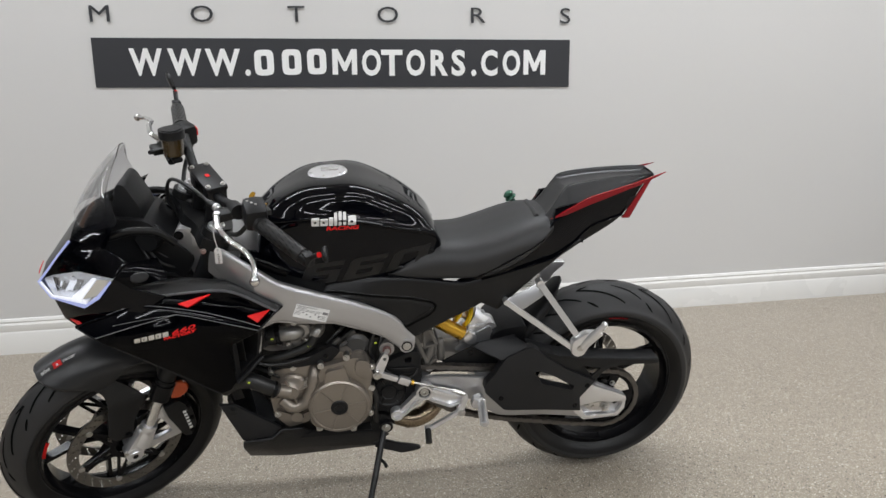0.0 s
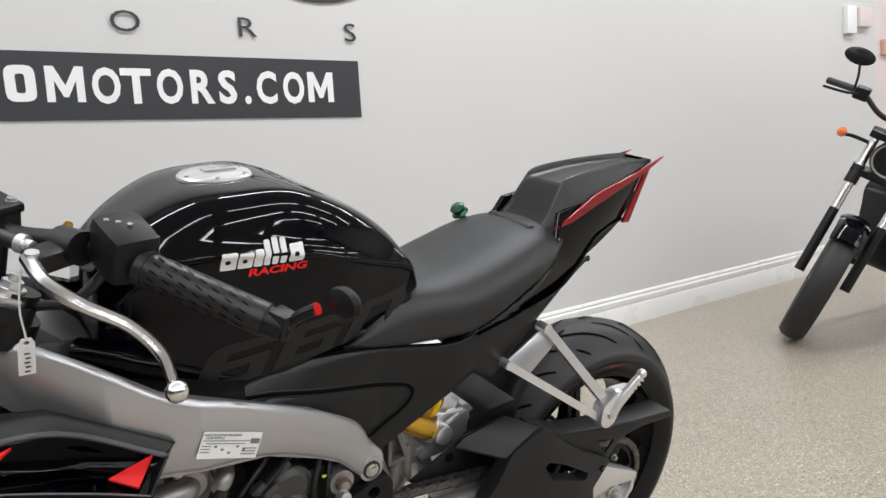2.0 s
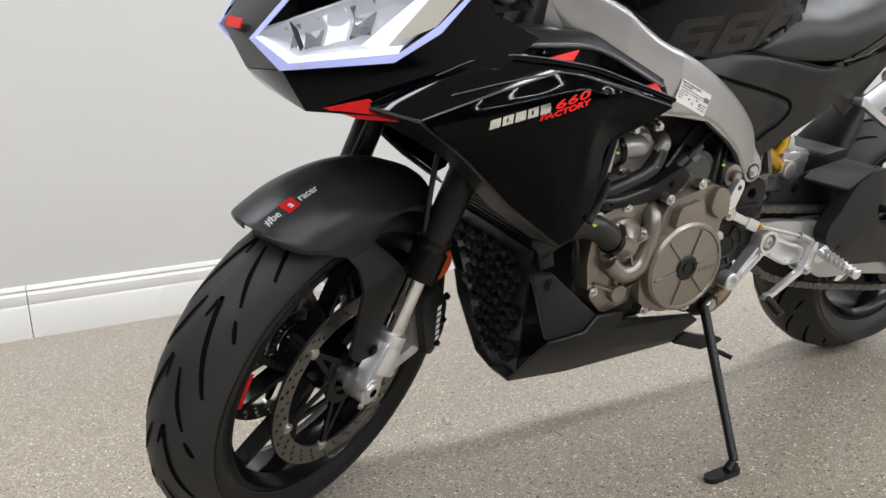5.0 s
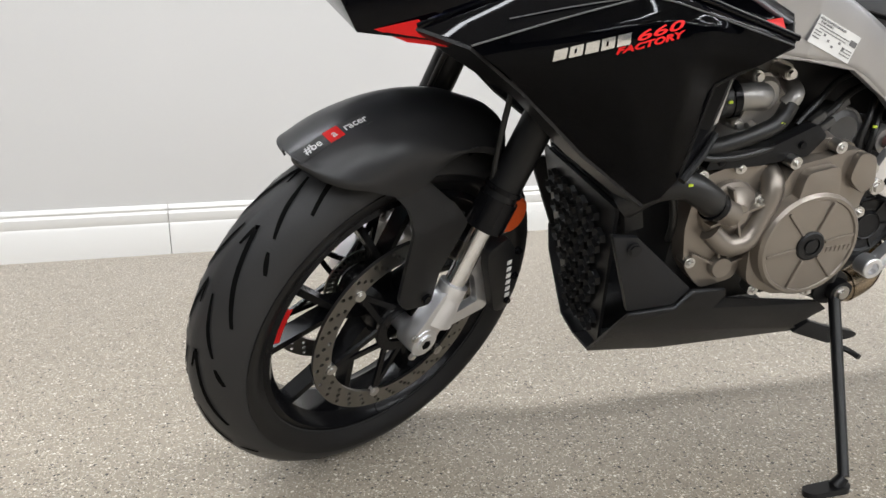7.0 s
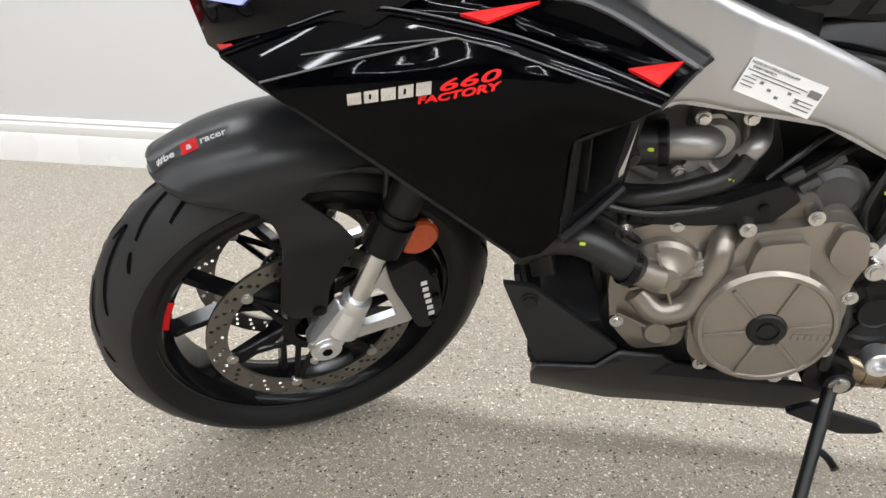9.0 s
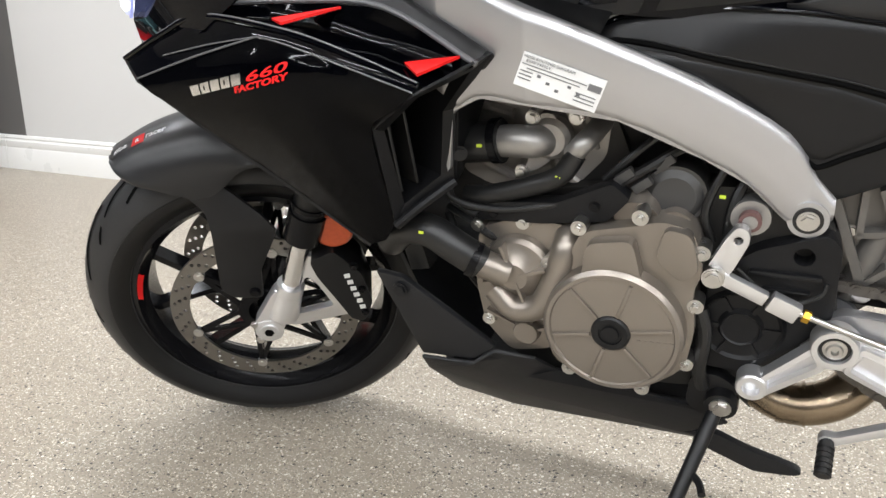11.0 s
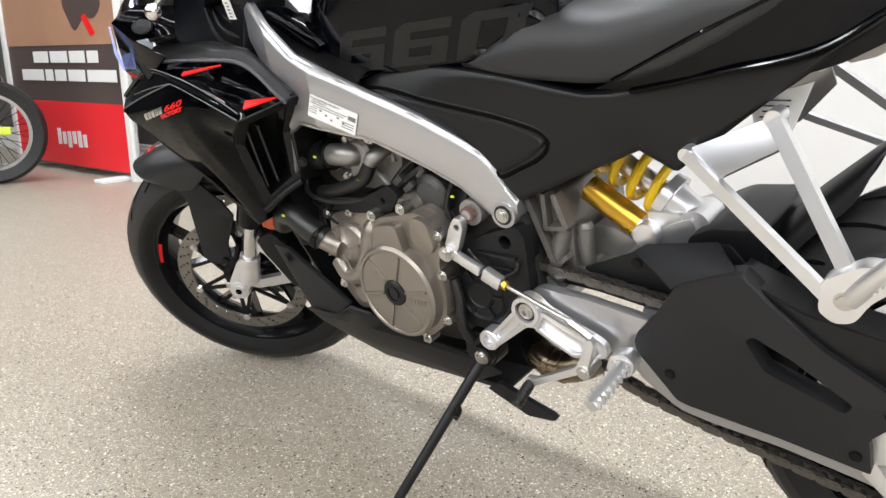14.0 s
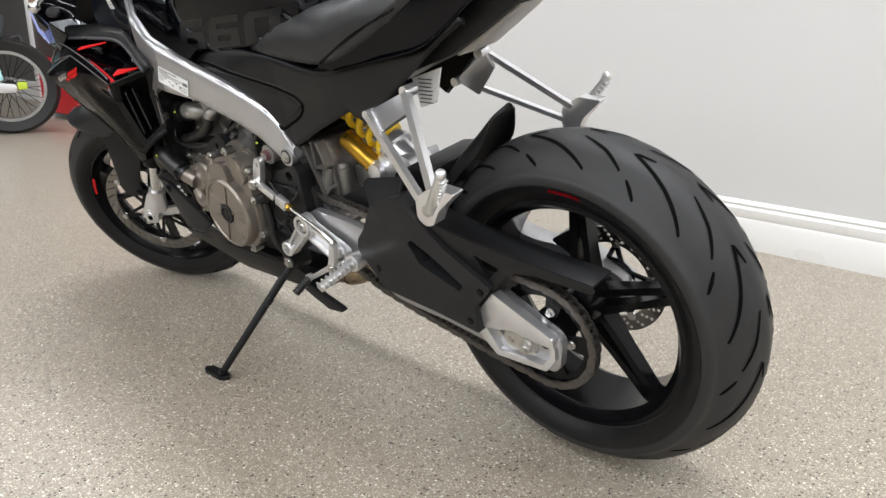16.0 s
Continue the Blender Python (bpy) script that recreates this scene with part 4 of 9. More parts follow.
        for i in range(7):
            for k in range(14):
                u = 2 * math.pi * (k + 0.5 * (i % 2)) / 14
                c = g0 + (g1 - g0) * (0.12 + 0.12 * i) + (a * math.cos(u) + b * math.sin(u)) * 0.0190
                tn = -a * math.sin(u) + b * math.cos(u)
                nn = a * math.cos(u) + b * math.sin(u)
                bm.faces.new([bm.verts.new(c + nn * 0.0007 + q) for q in (d * 0.0045 + tn * 0.0020, d * 0.0045 + tn * 0.0004, -d * 0.0045 - tn * 0.0020, -d * 0.0045 - tn * 0.0004)])
        part("grip_ribs", bm, M_GROOVE, grip, M=BARS)["kind"] = "stuff"
        bm = bmesh.new()
        cyl(bm, g1, g1 + d * 0.022, 0.0165, 0.015)
        cyl(bm, g1 + d * 0.022, g1 + d * 0.030, 0.011, n=14)
        part("bar_end", bm, M_MATTE, bar, M=BARS, bevel=0.002)
        # bar-end mirror: arm, red joint, oval glass in a black shell
        bm = bmesh.new()
        e = g1 + d * 0.018
        m0 = e + Vector((0.006, side * 0.012, 0.012))
        box(bm, e + Vector((0, 0, 0.004)), (0.022, 0.024, 0.030))
        tube(bm, [e, m0 + Vector((0, side * 0.008, 0.010)), m0 + Vector((0.004, side * 0.022, 0.022))], 0.0065, k=4)
        mirror = part("mirror_arm", bm, M_MATTE, bar, M=BARS, bevel=0.003)
        bm = bmesh.new()
        cyl(bm, m0 + Vector((0.004, side * 0.020, 0.020)), m0 + Vector((0.0045, side * 0.0225, 0.022)), 0.0067)
        part("mirror_joint", bm, M_RED, mirror, "red anodised joint", M=BARS)
        bm = bmesh.new()
        face = Matrix.Translation(m0 + Vector((0.005, side * 0.052, 0.042))) @ Matrix.Rotation(radians(-30 if side < 0 else 0), 4, "Z") @ Matrix.Rotation(radians(side * 26), 4, "X") @ Matrix.Rotation(radians(82), 4, "Y")
        lathe(bm, [(0.0, -0.009), (0.014, -0.008), (0.022, -0.005), (0.0240, 0.0), (0.0232, 0.003)], face @ Matrix.Diagonal((0.72, 1.45, 1, 1)), 40)
        part("mirror_shell", bm, M_PLASTIC, mirror, "oval black mirror shell", M=BARS)
    # left switch pod
    bm = bmesh.new()
    box(bm, (0, 0, 0), (0.056, 0.066, 0.062))
    pod = part("switch_pod", bm, M_PLASTIC, bar, "black left switch housing", M=BARS @ Matrix.Translation((0.366, -0.228, 0.772)) @ Matrix.Rotation(radians(-14), 4, "Z") @ Matrix.Rotation(radians(8), 4, "X"), bevel=0.017)
    for i in range(3):
        bm = bmesh.new()
        cyl(bm, (0.354 + 0.006 * i, -0.215 - 0.011 * i, 0.802), (0.354 + 0.006 * i, -0.215 - 0.011 * i, 0.8045), 0.003, n=10)
        part("switch_dot", bm, M_CAST, pod, "small pale printed symbol", M=BARS)
    for c, d in (((0.395, -0.235, 0.775), (0.012, 0.02, 0.014)), ((0.392, -0.215, 0.757), (0.012, 0.024, 0.010))):
        bm = bmesh.new()
        box(bm, c, d)
        part("switch_button", bm, M_DARKGREY, pod, M=BARS, bevel=0.001)
    # clutch perch, adjuster, lever
    bm = bmesh.new()
    box(bm, (0.318, -0.182, 0.760), (0.055, 0.030, 0.022))
    cyl(bm, (0.338, -0.165, 0.762), (0.338, -0.200, 0.768), 0.019)
    part("lever_perch", bm, M_MATTE, bar, M=BARS, bevel=0.004)
    bm = bmesh.new()
    cyl(bm, (0.299, -0.152, 0.768), (0.293, -0.128, 0.768), 0.0085, n=16)
    cyl(bm, (0.293, -0.128, 0.768), (0.291, -0.118, 0.768), 0.006, n=12)
    part("cable_sleeve", bm, M_HOSE, bar, "black cable sleeve", M=BARS)
    bm = bmesh.new()
    cyl(bm, (0.301, -0.160, 0.768), (0.299, -0.152, 0.768), 0.0105, n=20)
    cyl(bm, (0.303, -0.168, 0.768), (0.301, -0.160, 0.768), 0.0070, n=16)
    cyl(bm, (0.290, -0.185, 0.752), (0.290, -0.185, 0.774), 0.007, n=14)
    part("lever_adjuster", bm, M_ALU, bar, "silver cable adjuster", M=BARS)
    bm = bmesh.new()
    lp = catmull([(0.290, -0.178, 0.764), (0.276, -0.225, 0.760), (0.282, -0.275, 0.753), (0.300, -0.315, 0.742), (0.303, -0.355, 0.728), (0.291, -0.385, 0.715)], 5)
    tube(bm, lp, 0.0085, 10, 1, r_end=0.0055)
    bmesh.ops.create_uvsphere(bm, u_segments=16, v_segments=10, radius=0.0115, matrix=Matrix.Translation((0.288, -0.393, 0.711)))
    part("clutch_lever", bm, M_POLISH, bar, "polished clutch lever with a ball end", M=BARS)
    bm = bmesh.new()
    tube(bm, [(0.292, -0.118, 0.768), (0.275, -0.05, 0.775), (0.255, 0.03, 0.760), (0.25, 0.06, 0.70), (0.27, 0.05, 0.62)], 0.0048)
    part("clutch_cable", bm, M_HOSE, bar, M=BARS)
    bm = bmesh.new()
    tube(bm, [(0.36, -0.215, 0.745), (0.335, -0.19, 0.70), (0.33, -0.12, 0.66), (0.33, -0.06, 0.60)], 0.006)
    tube(bm, [(0.37, 0.20, 0.75), (0.33, 0.16, 0.70), (0.30, 0.10, 0.64), (0.30, 0.05, 0.56)], 0.006)
    part("wiring_loom", bm, M_HOSE, bar, M=BARS)
    # price tag on a string, hung from the clutch perch
    bm = bmesh.new()
    tube(bm, [(0.287, -0.172, 0.752), (0.279, -0.178, 0.71), (0.284, -0.180, 0.668)], 0.0011, 6, 4)
    tag = part("tag_string", bm, M_WHITE, bar, "white string", M=BARS)
    bm = bmesh.new()
    prism(bm, [(-0.0085, 0), (-0.005, 0.007), (0.005, 0.007), (0.0085, 0), (0.0085, -0.040), (-0.0085, -0.040)], -0.0006, 0.0006, holes=[circle(0, 0.001, 0.003, 8)], M=BARS @ Matrix.Translation((0.284, -0.180, 0.662)) @ Matrix.Rotation(radians(-24), 4, "Z"))
    part("price_tag", bm, M_WHITE, tag, "white hang tag with a handwritten mark")
    bm = bmesh.new()
    for i in range(5):
        box(bm, (0.001 * (i % 2), -0.0012, -0.012 - 0.0058 * i), (0.0055, 0.0006, 0.0016), BARS @ Matrix.Translation((0.284, -0.180, 0.662)) @ Matrix.Rotation(radians(-24), 4, "Z"))
    part("tag_mark", bm, M_INK, tag)
    # right controls: master cylinder with reservoir, lever, switch pod
    bm = bmesh.new()
    cyl(bm, (0.296, 0.118, 0.778), (0.299, 0.126, 0.826), 0.0255, 0.0280, 28)
    pot = part("fluid_reservoir", bm, M_FLUID, bar, "amber round brake fluid reservoir with black lid", M=BARS, bevel=0.002)
    bm = bmesh.new()
    cyl(bm, (0.299, 0.126, 0.824), (0.300, 0.129, 0.845), 0.0330, 0.0325, 36)
    cyl(bm, (0.300, 0.129, 0.845), (0.300, 0.1295, 0.848), 0.0270, 0.0255, 32)
    part("reservoir_lid", bm, M_PLASTIC, pot, M=BARS, bevel=0.003)
    bm = bmesh.new()
    box(bm, (0.312, 0.180, 0.766), (0.06, 0.070, 0.026))
    box(bm, (0.298, 0.122, 0.771), (0.026, 0.060, 0.014))
    box(bm, (0.272, 0.182, 0.768), (0.030, 0.040, 0.018))
    cyl(bm, (0.290, 0.15, 0.766), (0.288, 0.115, 0.760), 0.011)
    cyl(bm, (0.258, 0.165, 0.772), (0.246, 0.158, 0.776), 0.006, n=12)
    part("brake_master", bm, M_MATTE, bar, M=BARS, bevel=0.005)
    bm = bmesh.new()
    tube(bm, [(0.292, 0.19, 0.785), (0.278, 0.235, 0.788), (0.287, 0.285, 0.785), (0.305, 0.325, 0.778), (0.304, 0.365, 0.770), (0.292, 0.395, 0.762)], 0.0085, 10, 5, r_end=0.0055)
    bmesh.ops.create_uvsphere(bm, u_segments=14, v_segments=8, radius=0.011, matrix=Matrix.Translation((0.290, 0.402, 0.760)))
    part("brake_lever", bm, M_POLISH, bar, "polished front brake lever", M=BARS)
    bm = bmesh.new()
    box(bm, (0, 0, 0), (0.05, 0.055, 0.058))
    pod2 = part("switch_pod", bm, M_PLASTIC, bar, "black right switch housing", M=BARS @ Matrix.Translation((0.364, 0.228, 0.772)) @ Matrix.Rotation(radians(14), 4, "Z"), bevel=0.012)
    bm = bmesh.new()
    box(bm, (0.390, 0.222, 0.778), (0.014, 0.018, 0.022))
    part("kill_switch", bm, M_RED, pod2, "red kill switch", M=BARS, bevel=0.002)


steering_head()

# -- tank, seat, tail --
def tank():
    st = []
    for x, zt, w, zs, zl, wl, wt in ((-0.290, 0.970, 0.085, 0.932, 0.86, 0.10, 0.035), (-0.24, 1.009, 0.125, 0.948, 0.82, 0.135, 0.055), (-0.17, 1.042, 0.150, 0.962, 0.80, 0.145, 0.070), (-0.10, 1.050, 0.158, 0.962, 0.79, 0.140, 0.078),
                                     (-0.03, 1.048, 0.158, 0.952, 0.785, 0.130, 0.078), (0.04, 1.022, 0.150, 0.932, 0.782, 0.118, 0.072), (0.11, 0.983, 0.128, 0.908, 0.832, 0.116, 0.062), (0.165, 0.933, 0.112, 0.888, 0.836, 0.110, 0.055), (0.190, 0.872, 0.094, 0.850, 0.815, 0.094, 0.045)):
        st.append([(x, 0, zt), (x, -wt, zt - 0.001), (x, -(wt + w) * 0.52, zt - 0.012), (x, -w * 0.95, zs + 0.026), (x, -w * 1.005, zs + 0.013), (x, -w * 0.975, zs + 0.004), (x, -w * 0.945, zs - 0.022), (x, -(w * 0.50 + wl * 0.50), (zs + zl) / 2 - 0.010), (x, -wl, zl)])
    bm = bmesh.new()
    loft(bm, st, 5, 4)
    t = part("fuel_tank", bm, M_GLOSS, bike, "gloss black fuel tank with white and red marks", angle=60)
    # filler cap
    cap = Matrix.Translation((-0.102, 0, 1.046)) @ Matrix.Rotation(radians(-2), 4, "Y")
    bm = bmesh.new()
    lathe(bm, [(0.0, 0.010), (0.036, 0.010), (0.040, 0.0085), (0.049, 0.008), (0.052, 0.005), (0.053, -0.006)], cap, 48)
    c = part("filler_cap", bm, M_ALU, t, "silver round fuel filler cap", angle=25)
    bm = bmesh.new()
    box(bm, (0.006, 0, 0.0118), (0.046, 0.026, 0.003), cap)
    part("lock_flap", bm, M_POLISH, c, bevel=0.003)
    for k in range(6):
        bm = bmesh.new()
        u = 2 * math.pi * k / 6 + 0.3
        bolt(bm, cap @ Vector((0.045 * math.cos(u), 0.045 * math.sin(u), 0.007)), (0, 0, 1), 0.0028, 0.003)
        part("cap_bolt", bm, M_BOLT, c)
    return t


TANK = tank()


def panel_out(x, z):
    """How far the side panel's face stands from the centre plane."""
    front = float(np.interp(x, (-0.16, -0.05, 0.05, 0.11), (0.028, 0.020, 0.008, 0.0))) * min(1.0, max(0.0, (0.797 - z) / 0.045))
    k = min(1.0, max(0.0, (z - 0.68) / 0.08))
    return 0.120 + 0.010 * k * k * (3 - 2 * k) * float(np.interp(x, (0.28, 0.42), (1, 0))) + front - max(0.0, x - 0.25) * 0.08


def side_panels():
    upper = catmull([(-0.178, 0, 0.762), (-0.105, 0, 0.788), (-0.055, 0, 0.793), (0.050, 0, 0.789), (0.138, 0, 0.776), (0.218, 0, 0.762), (0.257, 0, 0.760), (0.300, 0, 0.765), (0.413, 0, 0.790), (0.503, 0, 0.805), (0.572, 0, 0.850), (0.592, 0, 0.849)], 4)
    lower = [(-0.178, 0.757), (-0.10, 0.745), (0.0, 0.700), (0.07, 0.655), (0.098, 0.600), (0.107, 0.591), (0.122, 0.596), (0.168, 0.619), (0.213, 0.642), (0.272, 0.669), (0.303, 0.684), (0.347, 0.660), (0.353, 0.660), (0.366, 0.671), (0.416, 0.716), (0.453, 0.747), (0.530, 0.808), (0.592, 0.847)]
    rim_top = [(-0.172, 0.757), (-0.120, 0.766), (-0.080, 0.762), (-0.013, 0.747), (0.049, 0.733), (0.100, 0.721), (0.149, 0.707), (0.165, 0.699), (0.172, 0.690)]
    rim_low = [(-0.172, 0.755), (-0.10, 0.742), (0.0, 0.700), (0.064, 0.655), (0.084, 0.634), (0.095, 0.632), (0.119, 0.644), (0.149, 0.659), (0.167, 0.674), (0.172, 0.686)]
    for side in (-1, 1):
        bm = bmesh.new()
        curved_panel(bm, [(p.x, p.z) for p in upper], lower, panel_out, side)
        p = part("side_panel", bm, M_MATTE, bike, "satin black side panel below the seat", angle=60)
        bm = bmesh.new()
        tube(bm, [(x, side * (panel_out(x, z) - 0.004), z + 0.001) for x, z in ((-0.150, 0.774), (-0.105, 0.789), (-0.055, 0.794), (0.050, 0.790), (0.138, 0.777), (0.218, 0.763), (0.257, 0.761), (0.300, 0.766))], 0.0028, 8, 5)
        part("panel_rim", bm, M_GLOSS, p, "thin glossy upper edge of the panel")
        bm = bmesh.new()
        tube(bm, [(x, side * (panel_out(x, z) - 0.0006), z) for x, z in rim_top + rim_low[:2:-1]], 0.0034, 8, 4)
        part("panel_groove", bm, M_GROOVE, p, "dark joint round the insert")
        bm = bmesh.new()
        inset = [(x - (0.004 if x > 0.14 else 0), z - 0.0045) for x, z in rim_top]
        floor_line = [(x - (0.004 if x > 0.14 else 0), z + 0.0045 if x > 0.08 else z) for x, z in rim_low]
        curved_panel(bm, inset, floor_line, lambda x, z: panel_out(x, z) + 0.0030, side, 40, 0.0045, 0.004)
        part("panel_insert", bm, M_MATTE, p, "raised insert of the panel", angle=60)
        bm = bmesh.new()
        tube(bm, [(x, side * (panel_out(x, z) + 0.0002), z + 0.0042) for x, z in rim_top[1:]], 0.0012, 6, 4)
        part("panel_ridge", bm, M_MATTE, p)


side_panels()


def seat():
    st = []
    for x, zt, w, zl in ((0.042, 0.800, 0.122, 0.786), (0.085, 0.838, 0.129, 0.782), (0.13, 0.862, 0.131, 0.779), (0.19, 0.868, 0.132, 0.776), (0.26, 0.868, 0.140, 0.776), (0.33, 0.885, 0.146, 0.788), (0.40, 0.908, 0.142, 0.818), (0.455, 0.920, 0.128, 0.850), (0.50, 0.922, 0.105, 0.885)):
        st.append([(x, 0, zt), (x, -w * 0.5, zt - 0.004), (x, -w * 0.82, zt - 0.018), (x, -w * 0.98, zt - 0.045 if zt - zl > 0.06 else (zt + zl) / 2), (x, -w, zl + 0.012), (x, -w * 0.96, zl)])
    bm = bmesh.new()
    loft(bm, st, 5, 4)
    part("rider_seat", bm, M_SEAT, bike, "black vinyl rider seat", angle=60)


seat()


def tail():
    # gloss side panels
    for side in (-1, 1):
        bm = bmesh.new()
        o = [((0.232, -0.122, 0.760), (0.282, -0.140, 0.779), (0.381, -0.142, 0.828), (0.455, -0.124, 0.862), (0.470, -0.112, 0.872), (0.560, -0.092, 0.842), (0.50, -0.106, 0.806), (0.393, -0.120, 0.783), (0.29, -0.124, 0.763)),
             ((0.470, -0.112, 0.872), (0.492, -0.098, 0.900), (0.508, -0.082, 0.945), (0.64, -0.070, 0.972), (0.62, -0.075, 0.885), (0.560, -0.092, 0.842)),
             ((0.64, -0.070, 0.972), (0.775, -0.046, 1.002), (0.715, -0.052, 0.905), (0.62, -0.075, 0.885))]
        skin(bm, o, 0.010, -side if side > 0 else 1)
        p = part("tail_panel", bm, M_GLOSS, bike, "gloss black tail side panel", bevel=0.002)
        bm = bmesh.new()
        r = [((0.494, -0.093, 0.918), (0.600, -0.088, 0.974), (0.740, -0.066, 1.003), (0.835, -0.046, 1.024), (0.765, -0.058, 0.996), (0.60, -0.089, 0.952), (0.535, -0.093, 0.927))]
        skin(bm, r, 0.006, -side if side > 0 else 1)
        part("tail_stripe", bm, M_REDLENS, p, "dark red translucent tail stripe", bevel=0.0015)
        bm = bmesh.new()
        tube(bm, [(x, y * (-side if side > 0 else 1), z) for x, y, z in ((0.286, -0.1425, 0.782), (0.381, -0.1445, 0.830), (0.455, -0.1265, 0.864), (0.476, -0.1135, 0.878), (0.496, -0.100, 0.905), (0.509, -0.085, 0.942))], 0.0030, 8, 5)
        part("panel_edge", bm, M_GLOSS, p)
        bm = bmesh.new()
        tube(bm, [(x, y * (-side if side > 0 else 1), z) for x, y, z in ((0.30, -0.1255, 0.764), (0.393, -0.1215, 0.784), (0.50, -0.1075, 0.807), (0.56, -0.094, 0.842), (0.62, -0.077, 0.885), (0.715, -0.054, 0.905))], 0.0026, 8, 5)
        part("panel_edge", bm, M_GLOSS, p)
        bm = bmesh.new()
        r = [((0.775, -0.044, 1.000), (0.790, -0.043, 1.004), (0.735, -0.050, 0.895), (0.712, -0.053, 0.897))]
        skin(bm, r, 0.006, -side if side > 0 else 1)
        part("tail_lamp", bm, M_REDLENS, p, "red rear lamp edge", bevel=0.001)
    # hump
    bm = bmesh.new()
    st = []
    for x, zt, w, zl, wl in ((0.478, 0.908, 0.066, 0.898, 0.078), (0.505, 0.938, 0.062, 0.908, 0.082), (0.536, 0.986, 0.056, 0.925, 0.084), (0.558, 1.004, 0.056, 0.940, 0.082), (0.63, 1.014, 0.054, 0.966, 0.074), (0.72, 1.020, 0.046, 0.993, 0.058), (0.785, 1.022, 0.038, 1.010, 0.044), (0.80, 1.020, 0.036, 1.013, 0.040)):
        dip = 0.014 if x > 0.55 else 0.003
        st.append([(x, 0, zt - dip), (x, -w * 0.70, zt - dip * 0.8), (x, -w * 0.86, zt - dip * 0.1), (x, -w * 0.97, zt - 0.003), (x, -w * 1.03, zt - 0.010), (x, -wl * 0.98, zl + 0.006), (x, -wl, zl)])
    loft(bm, st, 3, 2)
    part("tail_hump", bm, M_DARKGREY, bike, "satin dark grey single-seat tail cowl", angle=40)
    bm = bmesh.new()
    prism(bm, [(0.448, 0.900), (0.456, 0.922), (0.466, 0.925), (0.480, 0.900)], -0.062, 0.062)
    part("seat_bumper", bm, M_SEAT, bike, bevel=0.006)
    bm = bmesh.new()
    lathe(bm, [(0.0, 0.016), (0.010, 0.014), (0.016, 0.008), (0.013, 0.0), (0.018, -0.006), (0.008, -0.012), (0.008, -0.040), (0.0, -0.040)], Matrix.Translation((0.428, 0.120, 0.912)) @ Matrix.Rotation(radians(-35), 4, "Y"), 16)
    part("strap_knob", bm, M_GREEN, bike, "small dark green knob beside the seat")
    # underside and plate hanger with its white label
    bm = bmesh.new()
    prism(bm, rounded([(0.30, 0.70), (0.42, 0.748), (0.52, 0.782), (0.60, 0.826), (0.66, 0.862), (0.70, 0.890), (0.76, 0.96), (0.60, 0.94), (0.45, 0.86), (0.30, 0.78)], 0.012), -0.052, 0.052)
    u = part("undertray", bm, M_PLASTIC, bike, "black plastic undertray", bevel=0.005)
    bm = bmesh.new()
    prism(bm, [(0.418, 0.738), (0.430, 0.684), (0.468, 0.697), (0.490, 0.760)], -0.05, -0.045)
    part("label_plate", bm, M_WHITE, u, "white printed label")
    bm = bmesh.new()
    for k in range(7):
        box(bm, (0.450 - 0.0006 * k, -0.0512, 0.738 - 0.007 * k), (0.034 - 0.003 * (k % 3), 0.0008, 0.0016))
    part("label_print", bm, M_INK, u)
    bm = bmesh.new()
    prism(bm, rounded([(0.515, 0.788), (0.59, 0.828), (0.655, 0.866), (0.665, 0.862), (0.612, 0.826), (0.549, 0.785), (0.522, 0.778)], 0.004), -0.036, 0.036)
    part("licence_light", bm, M_CAST, u, "clear and silver rear lamp underside", bevel=0.004)


tail()


# -- main frame spar --
def spar_y(x):
    """How far the outer face of the spar stands from the centre plane."""
    return float(np.interp(x, (-0.42, -0.3, -0.2, -0.1, 0.0, 0.09), (0.130, 0.190, 0.203, 0.185, 0.155, 0.125)))


